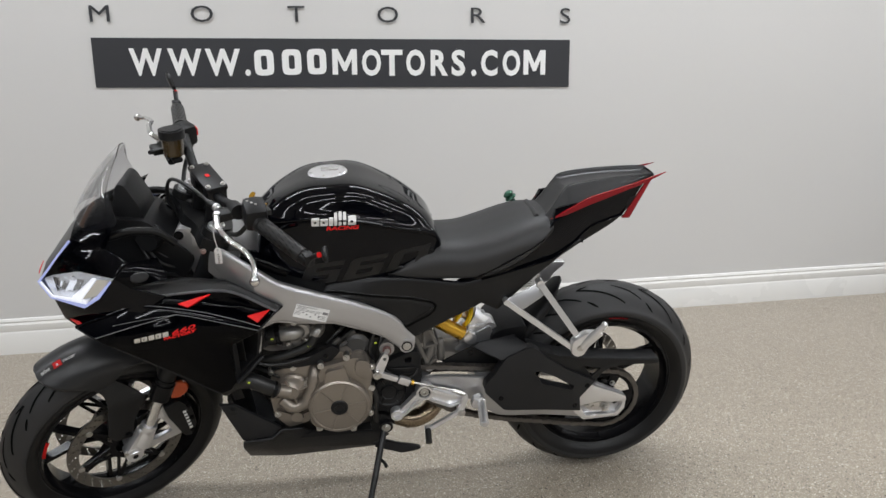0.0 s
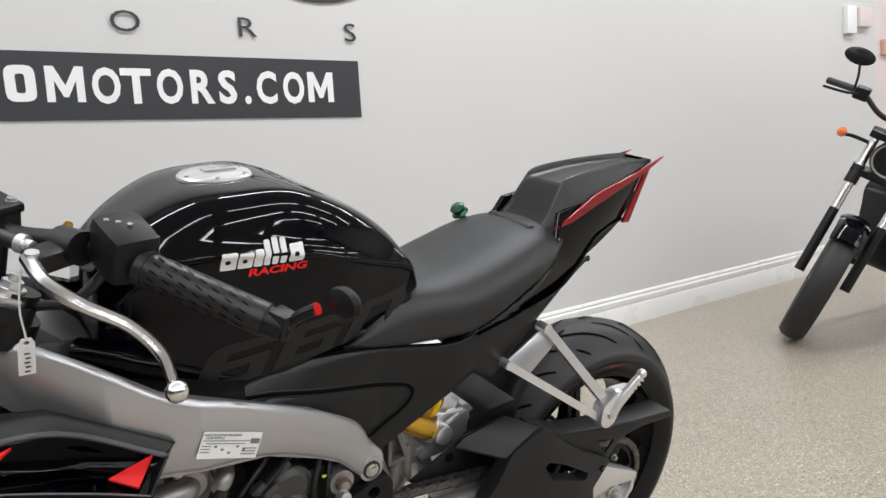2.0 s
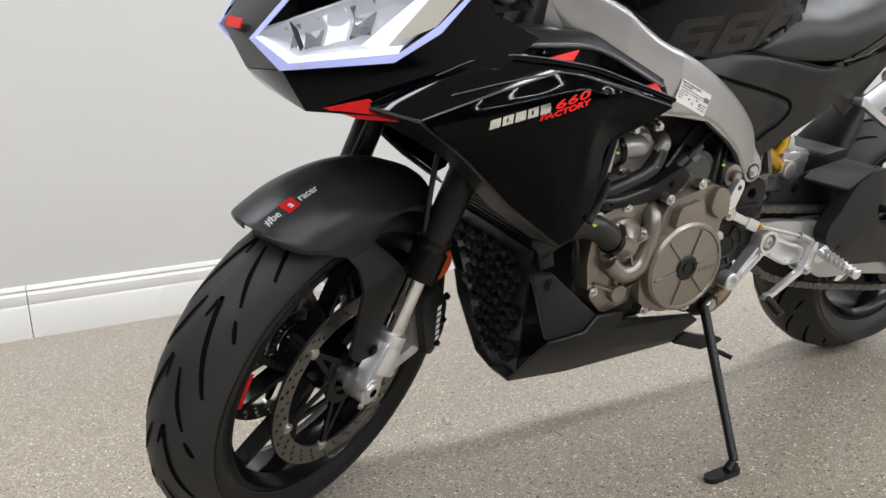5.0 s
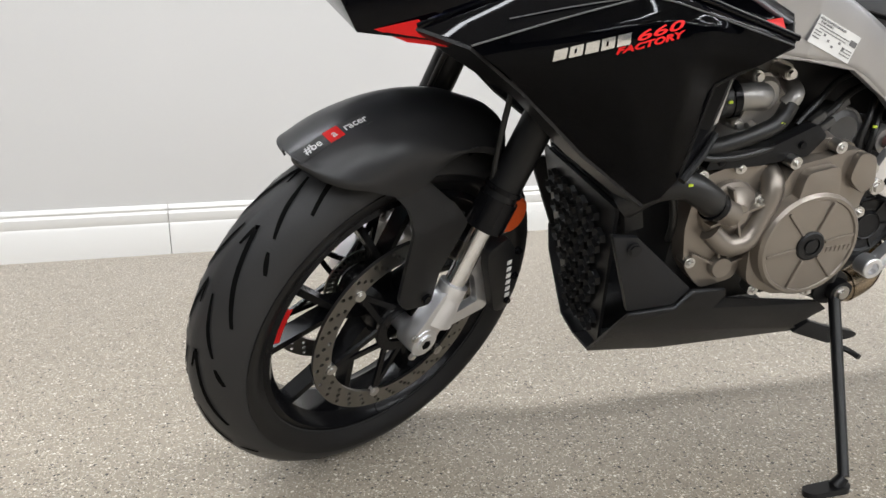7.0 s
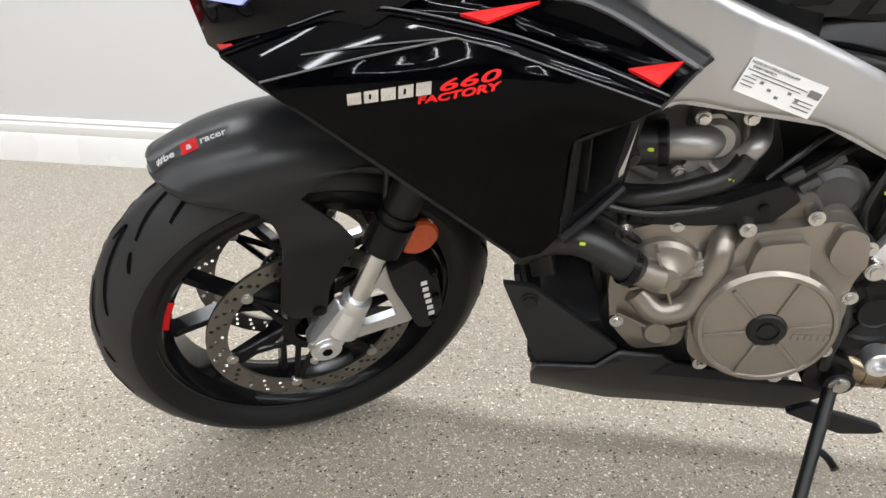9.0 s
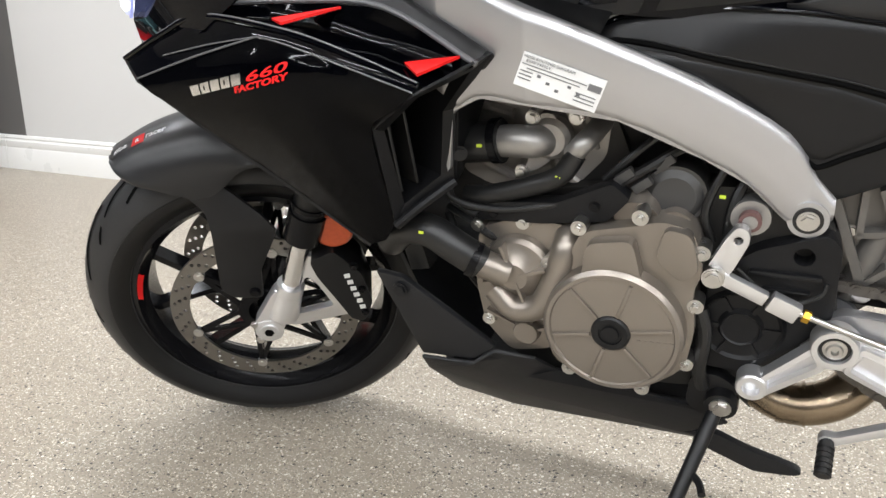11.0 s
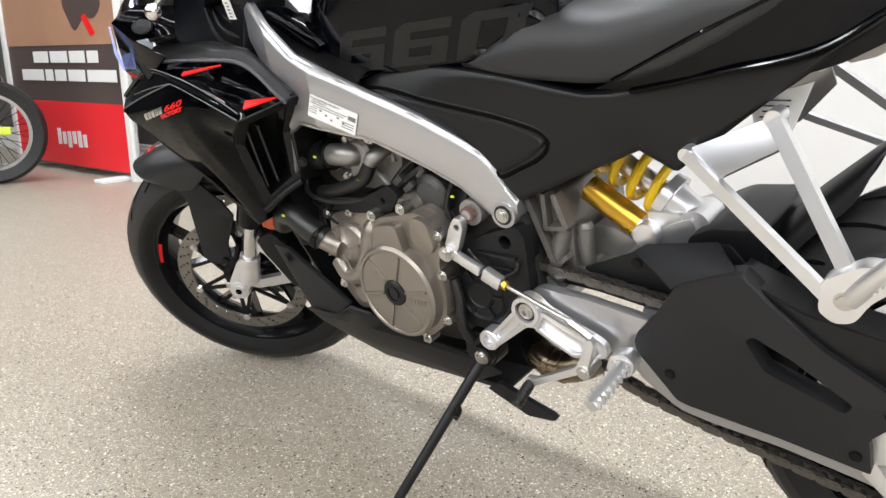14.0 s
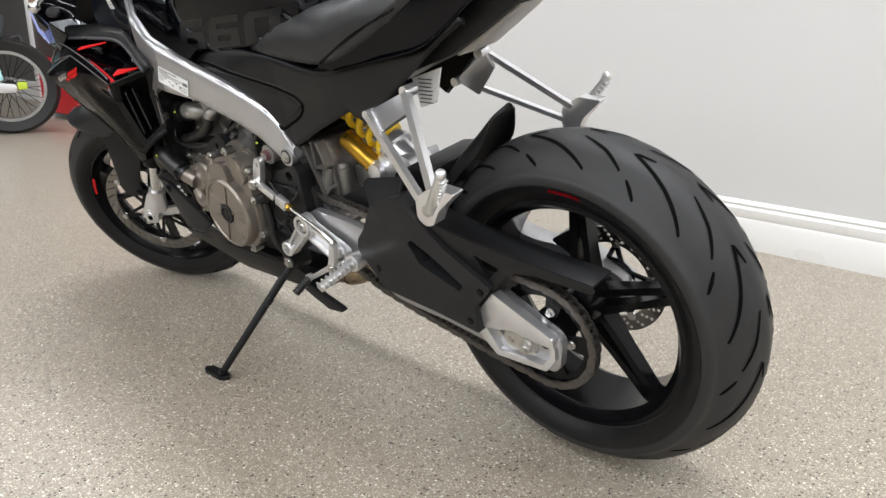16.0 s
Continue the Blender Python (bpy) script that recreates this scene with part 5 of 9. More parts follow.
def frame_parts():
    for side in (-1, 1):
        bm = bmesh.new()
        up = [(-0.425, 0.845), (-0.405, 0.90), (-0.375, 0.905), (-0.308, 0.872), (-0.242, 0.827), (-0.146, 0.788), (-0.031, 0.731), (0.060, 0.670), (0.094, 0.620), (0.114, 0.596)]
        lo = [(0.110, 0.566), (0.086, 0.557), (0.066, 0.570), (0.026, 0.613), (-0.018, 0.643), (-0.105, 0.690), (-0.20, 0.708), (-0.256, 0.712), (-0.290, 0.694), (-0.300, 0.625), (-0.318, 0.600), (-0.335, 0.605), (-0.345, 0.72), (-0.37, 0.80)]
        prism(bm, [p for c in (up, lo) for p in c], -0.009, 0.009, tilt=lambda x, z: side * (spar_y(x) - 0.009))
        f = part("frame_spar", bm, M_FRAME, bike, "satin silver aluminium frame spar", bevel=0.006)
        bm = bmesh.new()
        crest = catmull([(p[0], 0, p[1]) for p in up[1:]], 4)
        belly_line = catmull([(p[0], 0, p[1]) for p in reversed(lo[1:9])], 4)
        under = [(-0.405, 0.862), (-0.368, 0.800), (-0.340, 0.742), (-0.300, 0.704)] + [(q.x, q.z) for q in belly_line if q.x > -0.285] + [(0.114, 0.570)]
        curved_panel(bm, [(q.x, q.z) for q in crest], under, lambda x, z: spar_y(x) + 0.0025, side, 60, 0.0075, 0.006)
        part("spar_face", bm, M_FRAME, f, "smooth outer face of the spar", angle=60)
        bm = bmesh.new()
        sheet(bm, [[(-0.30, -side * 0.090, 0.875), (-0.24, -side * 0.128, 0.830), (-0.17, -side * 0.140, 0.808), (-0.12, -side * 0.138, 0.799)],
                   [(-0.395, -side * 0.118, 0.893), (-0.324, -side * 0.162, 0.860), (-0.243, -side * 0.182, 0.820), (-0.146, -side * 0.176, 0.782), (-0.130, -side * 0.172, 0.776)]], 1, 24, 4)
        bmesh.ops.solidify(bm, geom=bm.faces[:], thickness=0.003)
        apron = part("tank_apron", bm, M_MATTE, bike, "satin black cover between tank and frame", angle=40)
        bm = bmesh.new()
        sheet(bm, [[(-0.316, -side * 0.118, 0.890), (-0.267, -side * 0.122, 0.872), (-0.219, -side * 0.126, 0.849), (-0.205, -side * 0.131, 0.833)],
                   [(-0.328, -side * 0.146, 0.894), (-0.276, -side * 0.150, 0.871), (-0.228, -side * 0.150, 0.847), (-0.211, -side * 0.146, 0.833)],
                   [(-0.333, -side * 0.154, 0.882), (-0.285, -side * 0.156, 0.854), (-0.245, -side * 0.156, 0.836), (-0.222, -side * 0.154, 0.825)],
                   [(-0.330, -side * 0.150, 0.872), (-0.284, -side * 0.150, 0.846), (-0.246, -side * 0.150, 0.828), (-0.222, -side * 0.148, 0.818)]], 1, 20, 5)
        bmesh.ops.solidify(bm, geom=bm.faces[:], thickness=0.003)
        part("tank_flange", bm, M_GLOSS, apron, "gloss black rounded flange", angle=50)
        bm = bmesh.new()
        cyl(bm, (0.090, side * 0.08, 0.573), (0.090, side * 0.1318, 0.573), 0.021, n=24)
        part("pivot_boss", bm, M_FRAME, f, bevel=0.003)
        # Black disc under the bolt stands for a shaded recess.
        bm = bmesh.new()
        cyl(bm, (0.090, side * 0.126, 0.573), (0.090, side * 0.1330, 0.573), 0.0155, n=24)
        part("pivot_recess", bm, M_HOSE, f)
        bm = bmesh.new()
        cyl(bm, (0.090, side * 0.128, 0.573), (0.090, side * 0.1345, 0.573), 0.0115, n=20)
        bolt(bm, (0.090, side * 0.1345, 0.573), (0, side, 0), 0.0070, 0.005)
        part("pivot_bolt", bm, M_BOLT, f)
    # printed label on the left spar
    lab = Matrix.Translation((-0.163, -0.2008, 0.736)) @ Matrix.Rotation(radians(10.2), 4, "Z") @ Matrix.Rotation(radians(21.5), 4, "Y")
    bm = bmesh.new()
    box(bm, (0, 0, 0), (0.090, 0.001, 0.036), lab)
    lb = part("frame_label", bm, M_WHITE, bike, "white printed frame label")
    bm = bmesh.new()
    for k in (2, 3):
        box(bm, (-0.008, -0.0009, 0.0140 - 0.0038 * k), (0.070 - 0.012 * (k % 2), 0.0006, 0.0009), lab)
    for k in range(5):
        box(bm, (-0.022 + 0.011 * k, -0.0009, -0.0015 - 0.0042 * (k % 3)), (0.0040, 0.0006, 0.0028), lab)
    box(bm, (0.036, -0.0009, 0.006), (0.014, 0.0006, 0.007), lab)
    for k in range(3):
        box(bm, (0.03, -0.0009, -0.004 - 0.004 * k), (0.022, 0.0006, 0.001), lab)
        box(bm, (-0.036, -0.0009, -0.001 - 0.004 * k), (0.014, 0.0006, 0.001), lab)
    part("label_print", bm, M_LABELINK, lb)
    for k, words in enumerate(("HOSE ROUTING DIAGRAM", "EVAP FAMILY:")):
        writing("label_word", words, 0.0042, lab @ Matrix.Translation((-0.016 - 0.010 * k, -0.0012, 0.0130 - 0.0042 * k)) @ UPRIGHT, M_LABELINK, lb, depth=0.0002, stretch=1.1)
    # steering head and cross pieces between the spars
    bm = bmesh.new()
    prism(bm, rounded([(-0.44, 0.74), (-0.500, 0.925), (-0.490, 0.940), (-0.40, 0.938), (-0.28, 0.83), (-0.30, 0.70)], 0.014), -0.080, 0.080)
    hs = part("head_stock", bm, M_FRAME, bike, "silver cast steering head of the frame", bevel=0.008)
    quad = [Vector((-0.381, -0.0810, 0.852)), Vector((-0.366, -0.0810, 0.846)), Vector((-0.392, -0.0810, 0.796)), Vector((-0.416, -0.0810, 0.805))]
    bm = bmesh.new()
    prism(bm, [(q.x, q.z) for q in quad], -0.0816, -0.0790)
    hl = part("head_label", bm, M_WHITE, hs, "white printed label on the steering head")
    for k in range(5):
        bm = bmesh.new()
        a, b = 0.12 + 0.16 * k, 0.17 + 0.16 * k
        row = [quad[0].lerp(quad[1], a).lerp(quad[3].lerp(quad[2], a), 0.08), quad[0].lerp(quad[1], b).lerp(quad[3].lerp(quad[2], b), 0.08), quad[0].lerp(quad[1], b).lerp(quad[3].lerp(quad[2], b), 0.90 - 0.08 * (k % 3)), quad[0].lerp(quad[1], a).lerp(quad[3].lerp(quad[2], a), 0.90 - 0.08 * (k % 3))]
        prism(bm, [(q.x, q.z) for q in row], -0.0820, -0.0812)
        part("label_print", bm, M_LABELINK, hl)
    for side in (-1, 1):
        bm = bmesh.new()
        prism(bm, [(-0.462, 0.888), (-0.452, 0.928), (-0.440, 0.890)], min(side * 0.078, side * 0.088), max(side * 0.078, side * 0.088))
        part("head_web", bm, M_FRAME, hs, bevel=0.003)
        bm = bmesh.new()
        bolt(bm, (-0.487, side * 0.080, 0.922), (0, side, 0), 0.009, 0.006)
        part("head_bolt", bm, M_BLACKMETAL, hs)
        bm = bmesh.new()
        lathe(bm, [(0.0, 0.004), (0.010, 0.004), (0.013, 0.0)], Matrix.Translation((-0.425, side * 0.080, 0.905)) @ (ON_Y if side < 0 else Matrix.Rotation(radians(-90), 4, "X")), 20)
        part("head_plug", bm, M_FRAME, hs)
    bm = bmesh.new()
    prism(bm, rounded([(0.100, 0.60), (0.160, 0.602), (0.180, 0.551), (0.182, 0.47), (0.16, 0.44), (0.10, 0.43), (0.090, 0.52)], 0.010), -0.085, 0.085)
    casting = part("swingarm_pivot_casting", bm, M_PIVOT, bike, "raw cast alloy crankcase rear with ribs", bevel=0.005)
    for a, b, w in (((0.114, 0.590), (0.155, 0.484), 0.0050), ((0.143, 0.602), (0.144, 0.546), 0.0035), ((0.142, 0.546), (0.178, 0.551), 0.0035), ((0.160, 0.602), (0.179, 0.551), 0.0045), ((0.112, 0.500), (0.106, 0.446), 0.0045), ((0.155, 0.484), (0.178, 0.506), 0.0035)):
        bm = bmesh.new()
        bar_between(bm, Vector((a[0], -0.092, a[1])), Vector((b[0], -0.092, b[1])), w * 2, 0.020)
        part("casting_rib", bm, M_PIVOT, casting, bevel=0.0015)
    bm = bmesh.new()
    tube(bm, [(0.166, -0.082, 0.545), (0.158, -0.086, 0.515), (0.143, -0.084, 0.462)], 0.0145, 18, 5)
    part("casting_barrel", bm, M_PIVOT, casting, "rounded barrel of the casting")
    bm = bmesh.new()
    cyl(bm, (0.193, -0.070, 0.542), (0.195, -0.070, 0.484), 0.0125, n=20)
    cyl(bm, (0.193, -0.070, 0.542), (0.192, -0.070, 0.552), 0.0135, 0.009, 20)
    box(bm, (0.180, -0.066, 0.515), (0.03, 0.02, 0.03))
    part("casting_lug", bm, M_PIVOT, casting, bevel=0.002)
    bm = bmesh.new()
    bolt(bm, (0.158, -0.096, 0.470), (0, -1, 0), 0.008, 0.006)
    part("casting_bolt", bm, M_BOLT, casting)
    bm = bmesh.new()
    bolt(bm, (0.137, -0.086, 0.545), (0, -1, 0), 0.005, 0.004)
    part("casting_bolt", bm, M_BOLT, casting)


frame_parts()


# -- nose: panel, headlamps, screen, dash --
def nose():
    bm = bmesh.new()
    T, Lf, B, R = (-0.728, -0.140, 0.950), (-0.836, -0.098, 0.824), (-0.804, -0.120, 0.786), (-0.602, -0.277, 0.903)
    C0, C1, C2 = (-0.738, 0, 0.972), (-0.850, 0, 0.832), (-0.822, 0, 0.772)
    faces = [((*C0,), T, Lf, C1), (C1, Lf, B, C2)]
    for side in (1, -1):
        skin(bm, faces, 0, side)
    bmesh.ops.solidify(bm, geom=bm.faces[:], thickness=0.006)
    n = part("nose_panel", bm, M_DARKGREY, bike, "satin dark grey nose panel with a red tip", bevel=0.004)
    bm = bmesh.new()
    skin(bm, [((-0.8475, -0.022, 0.846), (-0.840, -0.070, 0.846), (-0.845, -0.072, 0.834), (-0.8535, -0.028, 0.834))], 0.002)
    part("nose_mark", bm, M_RED, n, "small red mark on the nose")
    for side in (1, -1):
        S2 = (-0.600, -0.182, 1.006)
        bm = bmesh.new()
        patch(bm, [T, (-0.632, -0.200, 0.946), (-0.575, -0.235, 0.925)], [(-0.829, -0.102, 0.835), (-0.790, -0.12, 0.850), (-0.70, -0.205, 0.895), R], 0.012, side)
        patch(bm, [C0, (-0.665, 0, 1.02), S2], [T, (-0.632, -0.200, 0.946)], 0.010, side)
        bmesh.ops.solidify(bm, geom=bm.faces[:], thickness=0.004)
        part("upper_cowl", bm, M_GLOSS, bike, "gloss black upper front cowl", angle=40)
        # matte inner cowl behind the lamp
        bm = bmesh.new()
        patch(bm, [(-0.575, -0.235, 0.925), (-0.52, -0.195, 0.915)], [R, (-0.575, -0.262, 0.868), (-0.495, -0.225, 0.872)], 0.007, side)
        bmesh.ops.solidify(bm, geom=bm.faces[:], thickness=0.004)
        inner = part("inner_cowl", bm, M_GLOSS, bike, "gloss black inner cowl", angle=40)
        bm = bmesh.new()
        spot = Vector((-0.553, -0.250 * side, 0.890))
        lathe(bm, [(0.0, 0.004), (0.013, 0.0035), (0.0155, 0.001), (0.0155, -0.004)], Matrix.Translation(spot) @ Vector((0.35, -0.85 * side, 0.30)).to_track_quat("Z", "Y").to_matrix().to_4x4() @ Matrix.Diagonal((1.35, 0.8, 1, 1)), 28)
        part("cowl_plug", bm, M_DARKGREY, inner, "oval dark grey rubber plug")
        # headlamp: reflector bowl, clear lens, daytime light blade
        bm = bmesh.new()
        skin(bm, [((-0.825, -0.090, 0.828), (-0.79, -0.122, 0.848), (-0.70, -0.205, 0.893), (-0.612, -0.260, 0.896), (-0.690, -0.222, 0.820), (-0.79, -0.145, 0.795))], 0, side)
        r = bmesh.ops.inset_individual(bm, faces=bm.faces[:], thickness=0.018, depth=-0.02)
        bmesh.ops.solidify(bm, geom=bm.faces[:], thickness=0.003)
        lamp = part("headlamp", bm, M_BEAM, bike, "lit headlamp with a bluish daytime light blade", angle=20)
        top = [(-0.805, -0.105, 0.838), (-0.79, -0.122, 0.846), (-0.70, -0.205, 0.890), (-0.628, -0.250, 0.893)]
        low = [(-0.800, -0.128, 0.803), (-0.775, -0.150, 0.800), (-0.70, -0.213, 0.824), (-0.640, -0.248, 0.858)]
        def across(pts, u):
            k = min(int(u * 3), 2)
            return Vector(pts[k]).lerp(Vector(pts[k + 1]), u * 3 - k)
        inward = Vector((0.62, 0.72, 0.20)).normalized()
        for i in range(5):
            u0, u1 = 0.08 + 0.105 * i, 0.08 + 0.105 * i + 0.088
            a0, a1, b0, b1 = across(top, u0 + 0.05), across(top, u1 + 0.05), across(low, u0), across(low, u1)
            f0, f1 = a0.lerp(b0, 0.12), a1.lerp(b1, 0.12)
            g0, g1 = a0.lerp(b0, 0.74), a1.lerp(b1, 0.74)
            m0, m1 = f0.lerp(g0, 0.5) + inward * 0.016, f1.lerp(g1, 0.5) + inward * 0.016
            bm = bmesh.new()
            sheet(bm, [[p + inward * d for p, d in ((q0, 0.004), (q0.lerp(q1, 0.5), 0.013), (q1, 0.006))] for q0, q1 in ((f0, f1), (m0, m1), (g0, g1))], side, 8, 4)
            bmesh.ops.solidify(bm, geom=bm.faces[:], thickness=0.0015)
            part("lamp_cell", bm, M_LAMPCELL if i % 2 else M_POLISH, lamp, angle=60)
        bm = bmesh.new()
        a0, b0 = across(top, 0.30), across(low, 0.24)
        skin(bm, [(a0, b0.lerp(a0, 0.25), b0.lerp(a0, 0.25) + inward * 0.012, a0 + inward * 0.012)], 0.0015, side)
        part("lamp_divider", bm, M_DARKGREY, lamp)
        bm = bmesh.new()
        skin(bm, [((-0.702, -0.222, 0.826), (-0.650, -0.246, 0.888), (-0.616, -0.265, 0.894), (-0.650, -0.253, 0.852))], 0.002, side)
        part("indicator_window", bm, M_CREAM, lamp, "cream indicator window")
        bm = bmesh.new()
        skin(bm, [((-0.728, -0.206, 0.826), (-0.662, -0.240, 0.890), (-0.652, -0.247, 0.890), (-0.706, -0.223, 0.822))], 0.003, side)
        part("daytime_bar", bm, M_DRLCORE, lamp, "glowing slanted white light bar")
        bm = bmesh.new()
        skin(bm, [(Lf, (-0.79, -0.127, 0.852), (-0.70, -0.210, 0.898), R, (-0.692, -0.226, 0.812), B)], 0.003, side)
        lens = part("lamp_lens", bm, M_LENS, lamp, "clear lamp lens")
        lens.visible_shadow = False
        bm = bmesh.new()
        band = [(T, (-0.721, -0.146, 0.947)), ((-0.782, -0.118, 0.888), (-0.774, -0.127, 0.885)), (Lf, (-0.824, -0.110, 0.828)), (B, (-0.790, -0.146, 0.806)), ((-0.692, -0.228, 0.808), (-0.682, -0.230, 0.828)), ((-0.645, -0.260, 0.846), (-0.649, -0.253, 0.860)), ((-0.606, -0.276, 0.896), (-0.612, -0.272, 0.898))]
        mids = [Vector(p).lerp(Vector(q), 0.55) for p, q in band]
        skin(bm, [[(p[0] - 0.004, p[1] - 0.004, p[2]) for p in (q[0], m, n2, r[0])] for q, r, m, n2 in zip(band, band[1:], mids, mids[1:])], 0.003, side)
        part("daytime_light", bm, M_DRL, lamp, "glowing blue daytime light")
        bm = bmesh.new()
        skin(bm, [[(p[0] - 0.0035, p[1] - 0.0035, p[2]) for p in (m, q[1], r[1], n2)] for q, r, m, n2 in list(zip(band, band[1:], mids, mids[1:]))[2:4]], 0.003, side)
        part("daytime_core", bm, M_DRLCORE, lamp, "glowing white core of the daytime light")
        # lower cowl and cheek
        bm = bmesh.new()
        skin(bm, [(B, (-0.692, -0.230, 0.808), R, (-0.575, -0.262, 0.868), (-0.50, -0.255, 0.838), (-0.56, -0.262, 0.800), (-0.70, -0.235, 0.742), (-0.78, -0.14, 0.735)), (C2, B, (-0.78, -0.14, 0.735), (-0.79, 0, 0.74))], 0.005, side)
        part("lower_cowl", bm, M_GLOSS, bike, "gloss black lower front cowl", bevel=0.003)
        bm = bmesh.new()
        skin(bm, [((-0.762, -0.156, 0.742), (-0.722, -0.212, 0.762), (-0.692, -0.240, 0.737), (-0.730, -0.200, 0.735))], 0.0025, side)
        part("cowl_mark", bm, M_RED, bike, "red triangular mark under the lamp")
    # screen
    bm = bmesh.new()
    st = [[(-0.745, 0, 0.990), (-0.735, -0.06, 0.985), (-0.700, -0.125, 0.975), (-0.634, -0.166, 1.004)], [(-0.700, 0, 1.055), (-0.692, -0.055, 1.052), (-0.664, -0.110, 1.045), (-0.633, -0.150, 1.040)],
          [(-0.655, 0, 1.108), (-0.650, -0.045, 1.105), (-0.640, -0.082, 1.092), (-0.630, -0.112, 1.072)], [(-0.615, 0, 1.145), (-0.613, -0.030, 1.140), (-0.614, -0.050, 1.128), (-0.620, -0.068, 1.108)]]
    loft(bm, st, 5, 4, True, False)
    bmesh.ops.solidify(bm, geom=bm.faces[:], thickness=0.003)
    s = part("windscreen", bm, M_SCREEN, bike, "smoked clear windscreen")
    s.visible_shadow = False
    bm = bmesh.new()
    prism(bm, rounded([(-0.652, 0.945), (-0.622, 1.062), (-0.604, 1.058), (-0.575, 1.00), (-0.562, 0.950)], 0.012), -0.068, 0.068)
    d = part("dashboard", bm, M_PLASTIC, bike, "black dashboard with a dark display", bevel=0.006)
    bm = bmesh.new()
    prism(bm, [(-0.6040, 1.046), (-0.6000, 1.047), (-0.5710, 0.972), (-0.5740, 0.971)], -0.056, 0.056)
    part("display", bm, M_DISPLAY, d, "dark glossy display")
    for side in (-1, 1):
        bm = bmesh.new()
        lathe(bm, [(0.0, 0.016), (0.016, 0.015), (0.026, 0.009), (0.030, -0.003), (0.028, -0.004), (0.028, -0.04)], Matrix.Translation((-0.545, side * 0.078, 0.925)) @ Matrix.Rotation(radians(90 * -side), 4, "X") @ Matrix.Rotation(radians(-20), 4, "Y") @ Matrix.Rotation(radians(180), 4, "X"), 32)
        part("duct_cap", bm, M_MATTE, bike, "round black duct cap beside the dash")
        bm = bmesh.new()
        tube(bm, [(-0.64, side * 0.155, 0.955), (-0.585, side * 0.150, 0.968), (-0.525, side * 0.140, 0.958), (-0.488, side * 0.125, 0.920)], 0.010, 10, 5)
        part("cowl_stay", bm, M_MATTE, bike, "black curved cowl stay")
        for k in range(3):
            bm = bmesh.new()
            tube(bm, [(-0.60, side * (0.05 + 0.015 * k), 0.965 - 0.012 * k), (-0.545, side * (0.085 + 0.012 * k), 0.885 - 0.02 * k), (-0.49, side * 0.080, 0.852 - 0.022 * k), (-0.42, side * 0.060, 0.830 - 0.02 * k)], 0.0045, 8, 5)
            part("wiring_cable", bm, M_HOSE, bike)
    # brass key with its tag on the tank's front
    bm = bmesh.new()
    prism(bm, rounded([(-0.308, 0.978), (-0.311, 0.996), (-0.300, 1.008), (-0.292, 1.003), (-0.297, 0.990), (-0.300, 0.976)], 0.003), -0.012, -0.009)
    key = part("ignition_key", bm, M_GOLD, bike, "brass-coloured ignition key", bevel=0.001)
    bm = bmesh.new()
    prism(bm, rounded([(-0.284, 0.972), (-0.288, 0.982), (-0.264, 0.992), (-0.258, 0.982)], 0.003), -0.060, -0.0575, holes=[circle(-0.281, 0.978, 0.002, 8)])
    part("key_tag", bm, M_GOLD, key, "brass tag", bevel=0.0006)
    bm = bmesh.new()
    prism(bm, rounded([(-0.72, 0.85), (-0.66, 0.98), (-0.56, 0.97), (-0.45, 0.86), (-0.50, 0.78), (-0.68, 0.80)], 0.02), -0.09, 0.09)
    part("nose_bracket", bm, M_PLASTIC, bike, "black plastic bracket behind the lamps", bevel=0.006)


nose()


